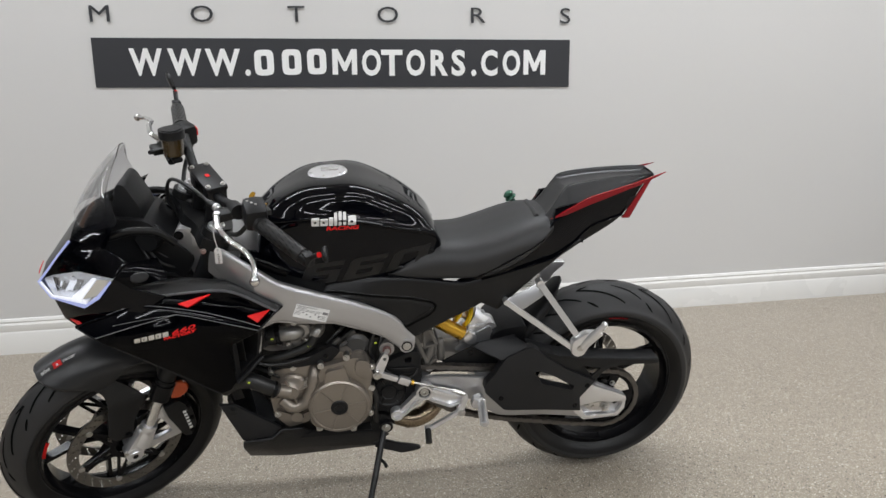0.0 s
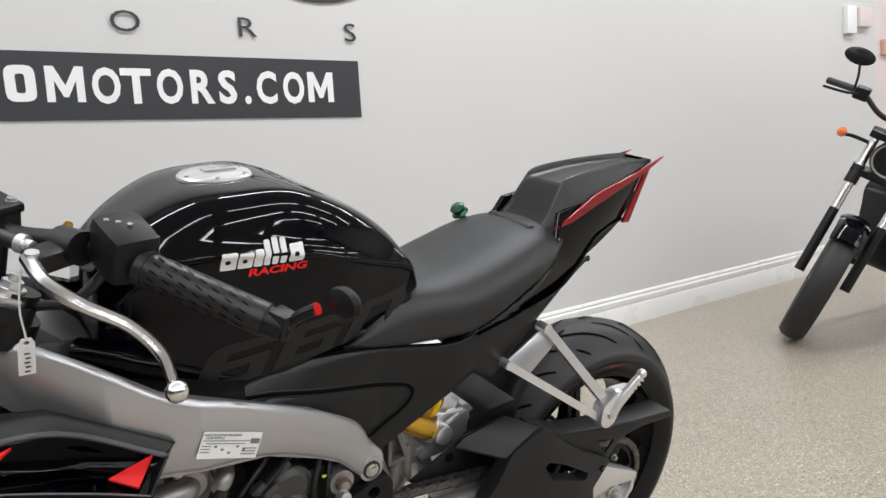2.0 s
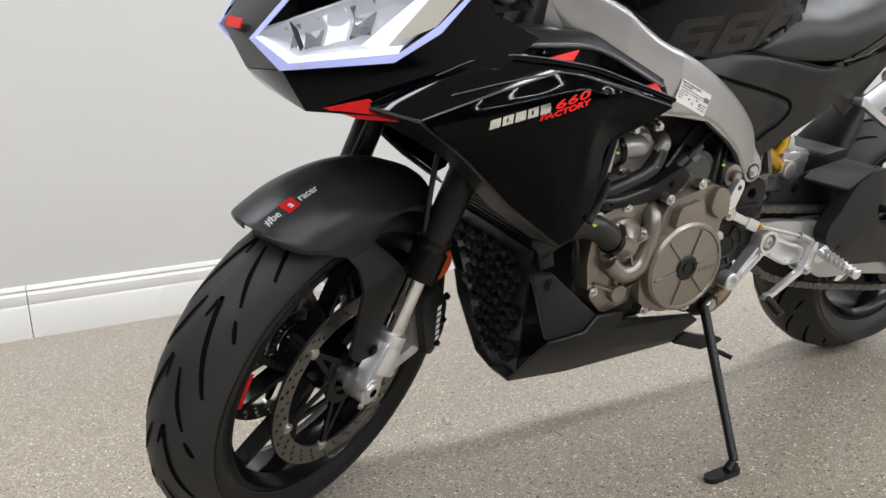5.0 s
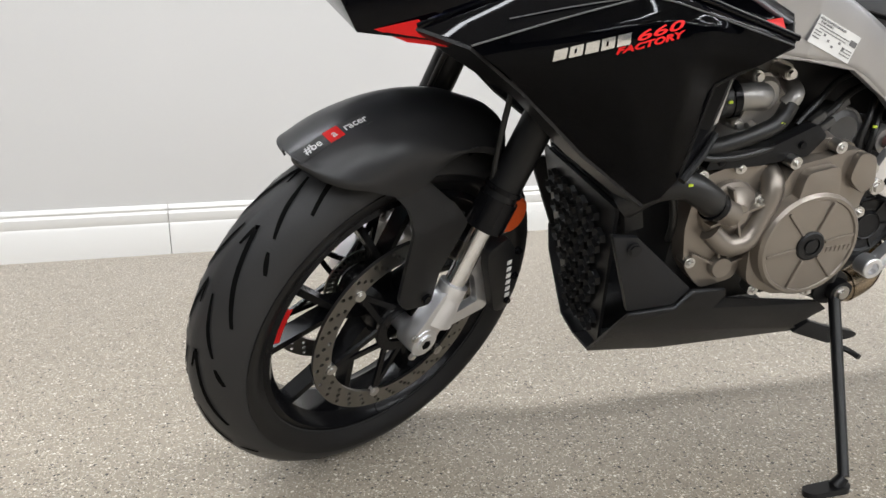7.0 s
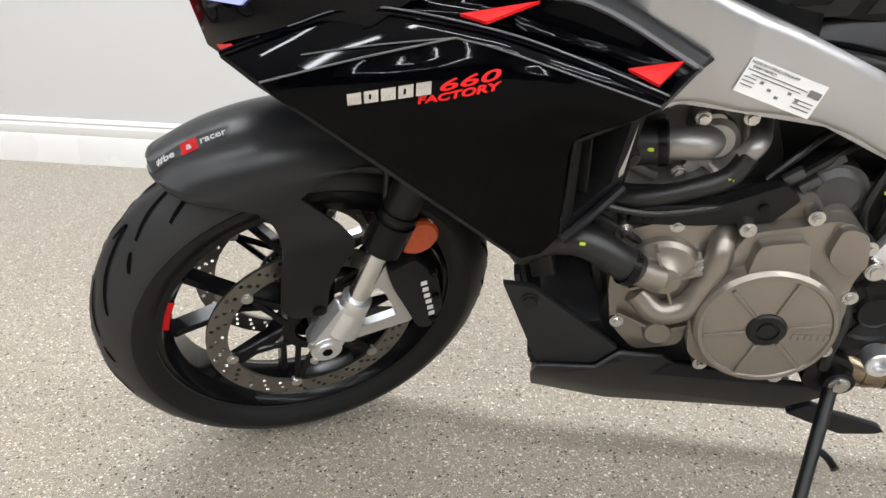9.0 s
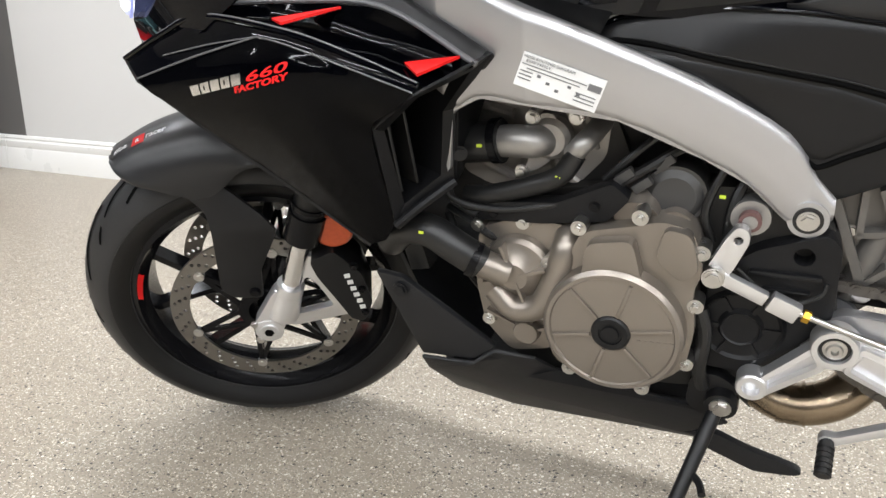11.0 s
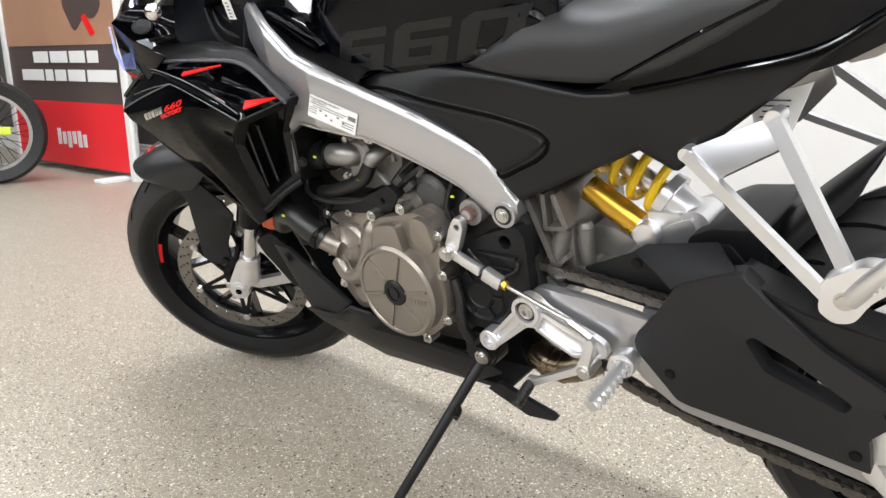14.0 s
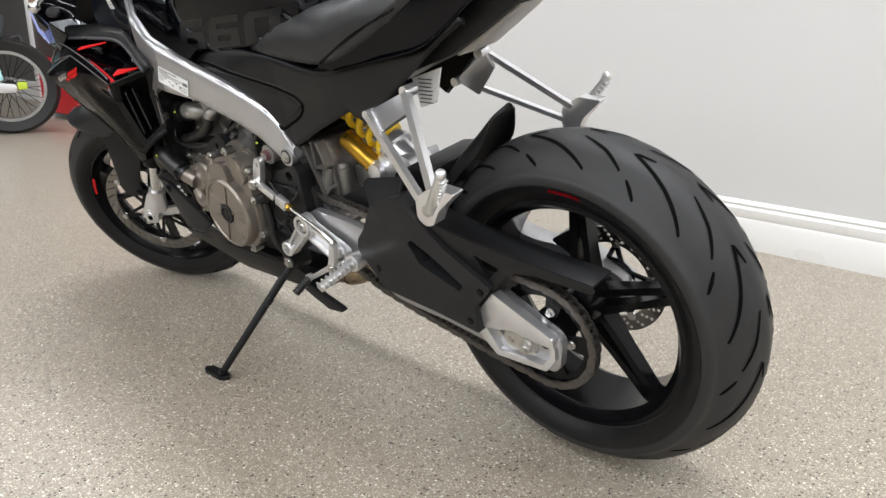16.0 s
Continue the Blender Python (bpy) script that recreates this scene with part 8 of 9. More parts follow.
def rear_end():
    bm = bmesh.new()
    arm = rounded([(0.10, 0.405), (0.105, 0.438), (0.14, 0.460), (0.22, 0.456), (0.32, 0.443), (0.44, 0.410), (0.56, 0.385), (0.615, 0.388), (0.640, 0.400), (0.752, 0.345), (0.760, 0.330), (0.752, 0.282), (0.742, 0.270), (0.640, 0.268), (0.600, 0.280), (0.50, 0.296), (0.40, 0.303), (0.358, 0.310), (0.305, 0.345), (0.285, 0.372), (0.20, 0.388)], 0.012)
    prism(bm, arm, -0.130, -0.112)
    sa = part("swingarm", bm, M_FRAME, bike, "silver aluminium swingarm", bevel=0.005)
    bm = bmesh.new()
    prism(bm, rounded([(0.585, 0.345), (0.632, 0.404), (0.699, 0.373), (0.752, 0.349), (0.754, 0.330), (0.707, 0.333), (0.664, 0.338), (0.606, 0.327)], 0.004), -0.147, -0.128)
    part("arm_end_face", bm, M_ALU, sa, "raised upper face of the arm end", bevel=0.005)
    bm = bmesh.new()
    prism(bm, rounded([(0.606, 0.329), (0.632, 0.286), (0.727, 0.288), (0.742, 0.308), (0.744, 0.333), (0.754, 0.332), (0.753, 0.304), (0.733, 0.277), (0.626, 0.273), (0.594, 0.304), (0.585, 0.345)], 0.003), -0.144, -0.128)
    part("arm_end_rim", bm, M_ALU, sa, bevel=0.002)
    # Solid black disc painted in for the shade of a hole.
    bm = bmesh.new()
    cyl(bm, (0.725, -0.128, 0.320), (0.725, -0.1312, 0.320), 0.0075, n=16)
    part("arm_hole", bm, M_HOSE, sa, "black disc standing for a hole in the arm end")
    bm = bmesh.new()
    prism(bm, arm, 0.085, 0.130)
    part("swingarm_side", bm, M_FRAME, sa, "right arm of the swingarm", bevel=0.006)
    bm = bmesh.new()
    box(bm, (0.33, 0, 0.41), (0.08, 0.20, 0.07))
    part("swingarm_bridge", bm, M_FRAME, sa, bevel=0.01)
    bm = bmesh.new()
    prism(bm, rounded([(0.188, 0.534), (0.225, 0.531), (0.252, 0.517), (0.290, 0.455), (0.25, 0.450), (0.244, 0.480), (0.188, 0.486)], 0.006), -0.035, 0.045)
    part("linkage_plate", bm, M_CAST, sa, "grey cast shock linkage", bevel=0.004)
    bm = bmesh.new()
    prism(bm, rounded([(0.640, 0.304), (0.642, 0.326), (0.705, 0.326), (0.708, 0.296), (0.655, 0.292)], 0.004), -0.136, -0.128)
    cyl(bm, (0.692, -0.134, 0.310), (0.692, -0.139, 0.310), 0.016, n=24)
    cyl(bm, (0.692, -0.139, 0.310), (0.692, -0.148, 0.310), 0.0115, n=6)
    cyl(bm, (0.692, -0.148, 0.310), (0.692, -0.153, 0.310), 0.007, n=12)
    cyl(bm, (0.703, -0.12, 0.314), (0.703, 0.13, 0.314), 0.011)
    part("rear_axle", bm, M_BOLT, sa, "zinc rear axle nut and adjuster block", bevel=0.001)
    for x, z in ((0.634, 0.318), (0.655, 0.312)):
        bm = bmesh.new()
        cyl(bm, (x, -0.12, z), (x, -0.140, z), 0.006, n=10)
        part("adjuster_bolt", bm, M_BOLT, sa)
    bm = bmesh.new()
    cyl(bm, (0.128, -0.098, 0.428), (0.128, 0.14, 0.428), 0.034, n=28)
    part("swingarm_pivot", bm, M_FRAME, sa)
    # black cover over the arm, slotted
    bm = bmesh.new()
    cov = rounded([(0.310, 0.428), (0.315, 0.445), (0.337, 0.470), (0.364, 0.517), (0.374, 0.529), (0.424, 0.550), (0.448, 0.557), (0.486, 0.521), (0.548, 0.475), (0.643, 0.423), (0.600, 0.370), (0.606, 0.322), (0.501, 0.336), (0.431, 0.342), (0.384, 0.346), (0.369, 0.350), (0.313, 0.413)], 0.004)
    prism(bm, cov, -0.162, -0.130, holes=[rounded([(0.456, 0.468), (0.466, 0.476), (0.512, 0.455), (0.581, 0.412), (0.572, 0.398), (0.480, 0.430)], 0.005)])
    c = part("swingarm_cover", bm, M_BELLY, sa, "satin black slotted swingarm cover", bevel=0.004)
    bm = bmesh.new()
    skin(bm, [[(0.360, -0.154, 0.514), (0.374, -0.157, 0.526), (0.424, -0.157, 0.547), (0.447, -0.156, 0.554), (0.400, -0.100, 0.566), (0.303, -0.100, 0.548), (0.284, -0.100, 0.534)]], 0.008)
    part("cover_shelf", bm, M_BELLY, c, "sloping top of the cover", bevel=0.002)
    for x, z in ((0.620, 0.410), (0.360, 0.390), (0.588, 0.343)):
        bm = bmesh.new()
        bolt(bm, (x, -0.1615, z), (0, -1, 0), 0.0058, 0.0025)
        part("cover_screw", bm, M_BLACKMETAL, c)
    bm = bmesh.new()
    prism(bm, rounded([(0.195, 0.484), (0.272, 0.521), (0.300, 0.538), (0.41, 0.556), (0.46, 0.50), (0.40, 0.44), (0.25, 0.450)], 0.004), -0.086, -0.082)
    g = part("inner_guard", bm, M_PLASTIC, sa, "black plastic guard behind the chain", bevel=0.001)
    bm = bmesh.new()
    bolt(bm, (0.281, -0.086, 0.507), (0, -1, 0), 0.007, 0.003)
    part("guard_screw", bm, M_BLACKMETAL, g)
    # chain guard
    bm = bmesh.new()
    prism(bm, rounded([(0.44, 0.548), (0.52, 0.514), (0.606, 0.499), (0.725, 0.485), (0.836, 0.475), (0.841, 0.466), (0.834, 0.462), (0.743, 0.467), (0.692, 0.461), (0.670, 0.449), (0.642, 0.414), (0.58, 0.44)], 0.003), -0.152, -0.147, holes=[rounded([(0.606, 0.475), (0.660, 0.461), (0.634, 0.434)], 0.004)])
    prism(bm, rounded([(0.44, 0.549), (0.52, 0.516), (0.606, 0.501), (0.725, 0.487), (0.838, 0.477), (0.838, 0.472), (0.725, 0.482), (0.606, 0.496), (0.52, 0.510), (0.44, 0.542)], 0.0015), -0.150, -0.095)
    part("chain_guard", bm, M_MATTE, sa, "satin black chain guard", bevel=0.0015)
    bm = bmesh.new()
    prism(bm, rounded([(0.11, 0.455), (0.115, 0.472), (0.33, 0.457), (0.36, 0.448), (0.33, 0.436), (0.22, 0.450)], 0.005), -0.090, -0.076)
    part("chain_slider", bm, M_PLASTIC, sa, "black plastic chain slider", bevel=0.003)
    # sprocket
    bm = bmesh.new()
    teeth = []
    for i in range(86):
        r = 0.101 if i % 2 else 0.0945
        a = 2 * math.pi * i / 86
        teeth.append((WHEEL.x + r * math.cos(a), 0.318 + r * math.sin(a)))
    hl = [circle(WHEEL.x, 0.318, 0.079, 48)]
    prism(bm, teeth, -0.103, -0.097, holes=hl)
    part("sprocket", bm, M_BLACKMETAL, rear, "dark steel rear sprocket")
    bm = bmesh.new()
    lathe(bm, [(0.0, 0.008), (0.030, 0.008), (0.038, 0.002), (0.040, -0.03), (0.0, -0.03)], Matrix.Translation((WHEEL.x, -0.096, 0.318)) @ ON_Y, 40)
    carrier = part("sprocket_carrier", bm, M_BLACKMETAL, rear, "gloss black sprocket carrier")
    for i in range(5):
        a = 2 * math.pi * i / 5
        bm = bmesh.new()
        c, n2 = Vector((math.cos(a), 0, math.sin(a))), Vector((-math.sin(a), 0, math.cos(a)))
        base = Vector((WHEEL.x, 0, 0.318))
        prism(bm, [(q.x, q.z) for q in (base + c * 0.034 - n2 * 0.010, base + c * 0.080 - n2 * 0.017, base + c * 0.083, base + c * 0.080 + n2 * 0.017, base + c * 0.034 + n2 * 0.010)], -0.1035, -0.094)
        part("carrier_arm", bm, M_BLACKMETAL, carrier, bevel=0.002)
        bm = bmesh.new()
        bolt(bm, (WHEEL.x + 0.055 * math.cos(a), -0.103, 0.318 + 0.055 * math.sin(a)), (0, -1, 0), 0.0062, 0.009)
        part("sprocket_nut", bm, M_BOLT, rear)
    # hugger over the tyre
    bm = bmesh.new()
    st = []
    for a, w, r in ((110, 0.010, 0.392), (113, 0.034, 0.384), (120, 0.050, 0.370), (132, 0.066, 0.356), (150, 0.084, 0.348), (170, 0.094, 0.346), (190, 0.095, 0.348)):
        row = []
        for y, dr in ((0, 0), (w * 0.5, -0.003), (w * 0.85, -0.011), (w, -0.022), (w * 1.02, -0.034)):
            rr = r + dr * (0.3 if a < 120 else 1)
            row.append((WHEEL.x + rr * math.cos(radians(a)), y, 0.316 + rr * math.sin(radians(a))))
        st.append(row)
    loft(bm, st, 4, 3, True, False)
    bmesh.ops.solidify(bm, geom=bm.faces[:], thickness=0.003)
    part("rear_hugger", bm, M_PLASTIC, sa, "black plastic rear hugger mudguard", M=Matrix.Translation((0, 0.022, 0)))
    bm = bmesh.new()
    prism(bm, rounded([(0.345, 0.525), (0.350, 0.552), (0.380, 0.568), (0.450, 0.575), (0.450, 0.520)], 0.008), -0.070, 0.105)
    part("hugger_front", bm, M_PLASTIC, sa, "black plastic front of the hugger", bevel=0.005)
    bm = bmesh.new()
    prism(bm, rounded([(0.240, 0.492), (0.290, 0.545), (0.346, 0.570), (0.360, 0.535), (0.310, 0.495)], 0.008), -0.050, 0.060)
    part("swingarm_brace", bm, M_FRAME, sa, bevel=0.006)
    # shock absorber
    a, b = Vector((0.150, 0.0, 0.672)), Vector((0.345, -0.01, 0.552))
    d = (b - a).normalized()
    u, v = frame_of(d)
    bm = bmesh.new()
    cyl(bm, a, b, 0.016)
    cyl(bm, a.lerp(b, 0.72), a.lerp(b, 0.79), 0.036, n=28)
    cyl(bm, a.lerp(b, 0.79), b, 0.027, 0.022, 20)
    cyl(bm, b + Vector((0, -0.03, 0)), b + Vector((0, 0.03, 0)), 0.024)
    sk = part("shock_absorber", bm, M_ALU, bike, "silver rear shock with a yellow spring", bevel=0.002)
    bm = bmesh.new()
    pts = []
    for i in range(6 * 14 + 1):
        t = i / 84
        w = 2 * math.pi * t * 4.6
        pts.append(a.lerp(b, 0.06 + 0.66 * t) + (u * math.cos(w) + v * math.sin(w)) * 0.031)
    tube(bm, pts, 0.0074, 10, 1)
    part("spring", bm, M_SPRING, sk, "bright yellow coil spring")
    bm = bmesh.new()
    cyl(bm, (0.186, -0.040, 0.596), (0.264, -0.040, 0.545), 0.0205, n=28)
    part("shock_reservoir", bm, M_GOLD, sk, "gold anodised reservoir", bevel=0.003)
    bm = bmesh.new()
    cyl(bm, (0.264, -0.040, 0.545), (0.280, -0.040, 0.535), 0.0225, 0.020, 24)
    cyl(bm, (0.284, -0.066, 0.540), (0.284, -0.03, 0.540), 0.019, n=24)
    box(bm, (0.305, -0.03, 0.556), (0.05, 0.03, 0.03))
    part("reservoir_cap", bm, M_ALU, sk, bevel=0.003)
    # rear caliper on the far side
    bm = bmesh.new()
    prism(bm, rounded([(0.60, 0.40), (0.66, 0.44), (0.70, 0.42), (0.66, 0.37)], 0.01), 0.075, 0.125)
    part("rear_caliper", bm, M_MATTE, sa, "black rear brake caliper", bevel=0.004)


rear_end()


def chain():
    """Drive chain: alike links, each a piece of its own."""
    front, r_f, back, r_b = Vector((0.100, -0.100, 0.452)), 0.036, Vector((WHEEL.x, -0.100, 0.318)), 0.098
    ang = math.atan2(back.z - front.z, back.x - front.x)
    off = math.acos((r_f - r_b) / (back - front).length)
    pts = []
    for i in range(50):
        t = ang + off + 0.0 + (2 * math.pi - 2 * off) * i / 49
        pts.append(front + Vector((math.cos(t), 0, math.sin(t))) * r_f)
    pts += [Vector((x, -0.100, z)) for x, z in ((0.16, 0.364), (0.22, 0.325), (0.292, 0.297), (0.392, 0.273), (0.50, 0.253), (0.60, 0.234))]
    for i in range(60):
        t = ang - off + (2 * off) * i / 59
        pts.append(back + Vector((math.cos(t), 0, math.sin(t))) * r_b)
    dist, acc = [0.0], 0.0
    n = len(pts)
    for i in range(n):
        acc += (pts[(i + 1) % n] - pts[i]).length
        dist.append(acc)
    xs = [p.x for p in pts] + [pts[0].x]
    zs = [p.z for p in pts] + [pts[0].z]
    links = 2 * round(acc / 0.0159 / 2)
    step = acc / links
    def place(s):
        s %= acc
        return Vector((float(np.interp(s, dist, xs)), -0.100, float(np.interp(s, dist, zs))))
    meshes = []
    for y in (0.0085, 0.0055):
        bm = bmesh.new()
        o = [(0.0085 * math.cos(t) - step / 2 if math.cos(t) < 0 else 0.0085 * math.cos(t) + step / 2, 0.0078 * math.sin(t)) for t in [math.pi / 5 * k + math.pi / 10 for k in range(10)]]
        for s in (-1, 1):
            prism(bm, o, s * y - 0.001, s * y + 0.001)
        cyl(bm, (-step / 2, -y - 0.002, 0), (-step / 2, y + 0.002, 0), 0.0046, n=8)
        cyl(bm, (step / 2, -y - 0.002, 0), (step / 2, y + 0.002, 0), 0.0046, n=8)
        bmesh.ops.recalc_face_normals(bm, faces=bm.faces)
        me = bpy.data.meshes.new("chain_link")
        bm.to_mesh(me)
        bm.free()
        me.materials.append(M_CHAIN)
        meshes.append(me)
    root = None
    for k in range(links):
        p, q = place(k * step), place((k + 1) * step)
        m = Matrix.Translation((p + q) / 2) @ Matrix.Rotation(-math.atan2(q.z - p.z, q.x - p.x), 4, "Y")
        ob = new("chain" if root is None else "chain_link", meshes[k % 2])
        ob.matrix_basis = m if root is None else root_inv @ m
        if root is None:
            root, root_inv = ob, m.inverted()
            ob.parent = bike
            tagged(ob, label="dark steel drive chain")
        else:
            ob.parent = root


chain()

# ---- things round the showroom ----
def thing(name, label, category, m, group=""):
    e = tagged(new(name), label, category, group)
    e.matrix_world = m
    return e


def poster_board():
    """Tall free-standing printed board with a white frame."""
    b = thing("poster_board", "tall printed poster board, tan picture above red band, white frame", "poster", pose(-3.76, 3.58, 0, 0, 0, 3.0))
    w, h = 1.55, 2.05
    bm = bmesh.new()
    box(bm, (-w / 2, 0.02, h / 2 + 0.03), (w, 0.03, h - 0.02))
    part("panel", bm, M_POSTER_DARK, b, "dark brown printed panel")
    for x0, x1, z0, z1 in ((-0.055, 0.0, 0.0, h + 0.06), (-w - 0.0, -w + 0.055, 0.0, h + 0.06), (-w + 0.055, -0.055, h + 0.01, h + 0.06)):
        bm = bmesh.new()
        box(bm, ((x0 + x1) / 2, 0.012, (z0 + z1) / 2), (x1 - x0, 0.05, z1 - z0))
        part("frame_bar", bm, M_WHITE, b, "white frame bar", bevel=0.004)
    bm = bmesh.new()
    box(bm, (-w / 2, 0.003, 0.265), (w - 0.11, 0.004, 0.43))
    part("red_band", bm, M_POSTER_RED, b, "plain red lower band")
    bm = bmesh.new()
    box(bm, (-w / 2, 0.003, 1.42), (w - 0.11, 0.004, 1.14))
    part("picture", bm, M_TAN, b, "tan picture print")
    for row, (z, words) in enumerate(((0.775, (0.20, 0.22, 0.19, 0.13)), (0.655, (0.30, 0.10, 0.14, 0.21, 0.34)))):
        x = -0.30 if row == 0 else -0.11
        for wd in words[::-1]:
            bm = bmesh.new()
            box(bm, (x - wd / 2, 0.000, z), (wd, 0.003, 0.075))
            part("print_line", bm, M_WHITE, b, "white unreadable print")
            x -= wd + 0.03
    for k in range(6):
        bm = bmesh.new()
        box(bm, (-0.58 - 0.066 * k, 0.0, 0.225 + 0.008 * (k % 3)), (0.044, 0.003, 0.085 + 0.025 * (k % 2)))
        part("maker_mark", bm, M_WHITE, b, "white block mark")
    bm = bmesh.new()
    prism(bm, rounded([(-0.55, 0.92), (-0.42, 1.02), (-0.30, 1.0), (-0.20, 1.08), (-0.25, 1.25), (-0.5, 1.3), (-0.68, 1.12)], 0.05), 0.0, 0.001)
    part("picture_shape", bm, M_POSTER_DARK, b, "dark shape in the picture")
    bm = bmesh.new()
    prism(bm, [(-0.36, 0.90), (-0.30, 0.92), (-0.40, 1.04), (-0.45, 1.02)], -0.001, 0.0)
    part("picture_shape", bm, M_RED, b, "red shape in the picture")
    for x in (-0.15, -w + 0.15):
        bm = bmesh.new()
        box(bm, (x, 0.0, 0.012), (0.10, 0.36, 0.024))
        part("foot", bm, M_WHITE, b, "white foot", bevel=0.004)


poster_board()


def plain_wheel(parent, x, z, R, r, W, spoke_mat, rim_mat, wires=28):
    bm = bmesh.new()
    M = Matrix.Translation((x, 0, z)) @ ON_Y
    lathe(bm, [(r + 0.004, W * 0.35), (R * 0.93, W * 0.52), (R * 0.985, W * 0.34), (R, 0), (R * 0.985, -W * 0.34), (R * 0.93, -W * 0.52), (r + 0.004, -W * 0.35)], M, 48, True)
    t = part("tyre", bm, M_RUBBER, parent, "black tyre", angle=50)
    bm = bmesh.new()
    lathe(bm, [(r + 0.006, W * 0.36), (r - 0.014, W * 0.36), (r - 0.018, 0), (r - 0.014, -W * 0.36), (r + 0.006, -W * 0.36), (r - 0.006, 0)], M, 48, True)
    part("rim", bm, rim_mat, t)
    bm = bmesh.new()
    lathe(bm, [(0.0, 0.055), (0.04, 0.05), (0.03, 0.0), (0.04, -0.05), (0.0, -0.055)], M, 24)
    part("hub", bm, spoke_mat, t)
    bm = bmesh.new()
    for k in range(wires):
        a = 2 * math.pi * k / wires
        s = 1 if k % 2 else -1
        cyl(bm, (x + 0.036 * math.cos(a + 0.5 * s), 0.04 * s, z + 0.036 * math.sin(a + 0.5 * s)), (x + (r - 0.012) * math.cos(a), 0, z + (r - 0.012) * math.sin(a)), 0.0022, n=5)
    part("spokes", bm, spoke_mat, t)["kind"] = "stuff"
    return t


def trail_bike():
    """Trail motorcycle seen from its rear wheel, beside the poster."""
    b = thing("trail_motorcycle", "teal and red trail motorcycle with a pale spoked wheel", "motorcycle", pose(-4.42, 3.0, 0, 0, 0, 63))
    plain_wheel(b, 0, 0.325, 0.325, 0.235, 0.11, M_MATTE, M_CAST, 32)
    plain_wheel(b, -1.45, 0.34, 0.34, 0.27, 0.09, M_CAST, M_ALU, 32)
    bm = bmesh.new()
    prism(bm, rounded([(0.07, 0.29), (0.07, 0.345), (-0.10, 0.36), (-0.55, 0.46), (-0.55, 0.39), (-0.10, 0.29)], 0.02), -0.13, -0.08)
    part("swingarm", bm, M_ALU, b, "silver swingarm", bevel=0.008)
    bm = bmesh.new()
    prism(bm, rounded([(-0.02, 0.62), (0.02, 0.80), (-0.30, 0.86), (-0.60, 0.78), (-0.55, 0.50), (-0.28, 0.46)], 0.04), -0.12, 0.12)
    part("side_panel", bm, M_TEAL, b, "dark teal side panel", bevel=0.015)
    bm = bmesh.new()
    prism(bm, [(-0.22, 0.50), (-0.17, 0.50), (-0.27, 0.74), (-0.32, 0.74)], -0.125, -0.119)
    part("panel_stripe", bm, M_CYAN, b, "pale cyan stripe")
    for k, x in enumerate((-0.035, -0.10)):
        bm = bmesh.new()
        prism(bm, rounded([(x - 0.03, 0.37), (x + 0.02, 0.37), (x + 0.0, 0.50), (x - 0.05, 0.50)], 0.015), -0.075, -0.06)
        part("wheel_mark", bm, M_CYAN, b, "pale cyan mark")
    bm = bmesh.new()
    box(bm, (0.10, -0.10, 0.335), (0.06, 0.03, 0.05))
    part("axle_block", bm, M_LIME, b, "lime chain adjuster", bevel=0.008)
    bm = bmesh.new()
    prism(bm, rounded([(0.06, 0.90), (0.10, 0.95), (-0.12, 1.0), (-0.20, 0.93)], 0.03), -0.09, 0.09)
    part("tail_section", bm, M_RED, b, "red tail section", bevel=0.02)
    bm = bmesh.new()
    prism(bm, rounded([(-0.10, 0.90), (-0.20, 0.96), (-0.75, 0.90), (-0.75, 0.80), (-0.25, 0.84)], 0.03), -0.11, 0.11)
    part("seat", bm, M_SEAT, b, "black seat", bevel=0.02)
    bm = bmesh.new()
    prism(bm, rounded([(-0.70, 0.78), (-0.72, 1.02), (-1.0, 1.05), (-1.08, 0.85), (-0.95, 0.70)], 0.05), -0.15, 0.15)
    part("tank", bm, M_TEAL, b, "teal tank", bevel=0.03)
    bm = bmesh.new()
    prism(bm, rounded([(-0.55, 0.36), (-0.50, 0.68), (-0.95, 0.72), (-1.0, 0.42), (-0.8, 0.30)], 0.05), -0.13, 0.13)
    part("engine", bm, M_MATTE, b, "dark engine", bevel=0.02)
    bm = bmesh.new()
    cyl(bm, (0.10, 0.15, 0.62), (-0.45, 0.14, 0.50), 0.055, 0.05)
    part("silencer", bm, M_DARKGREY, b, "dark silencer", bevel=0.008)
    bm = bmesh.new()
    for s in (-1, 1):
        cyl(bm, (-1.45, s * 0.09, 0.34), (-1.13, s * 0.09, 1.06), 0.024)
    part("fork", bm, M_CAST, b)
    bm = bmesh.new()
    tube(bm, [(-1.0, -0.38, 1.14), (-1.06, -0.2, 1.13), (-1.10, 0, 1.09), (-1.06, 0.2, 1.13), (-1.0, 0.38, 1.14)], 0.012)
    part("handlebar", bm, M_MATTE, b)


trail_bike()


STEERED = ("fork_slider", "fork_tube", "fork_shroud", "indicator_arm", "mirror_stalk", "grip", "switch_pod", "lever", "handlebar", "fork_clamp", "headlamp", "speedometer", "front_fender")


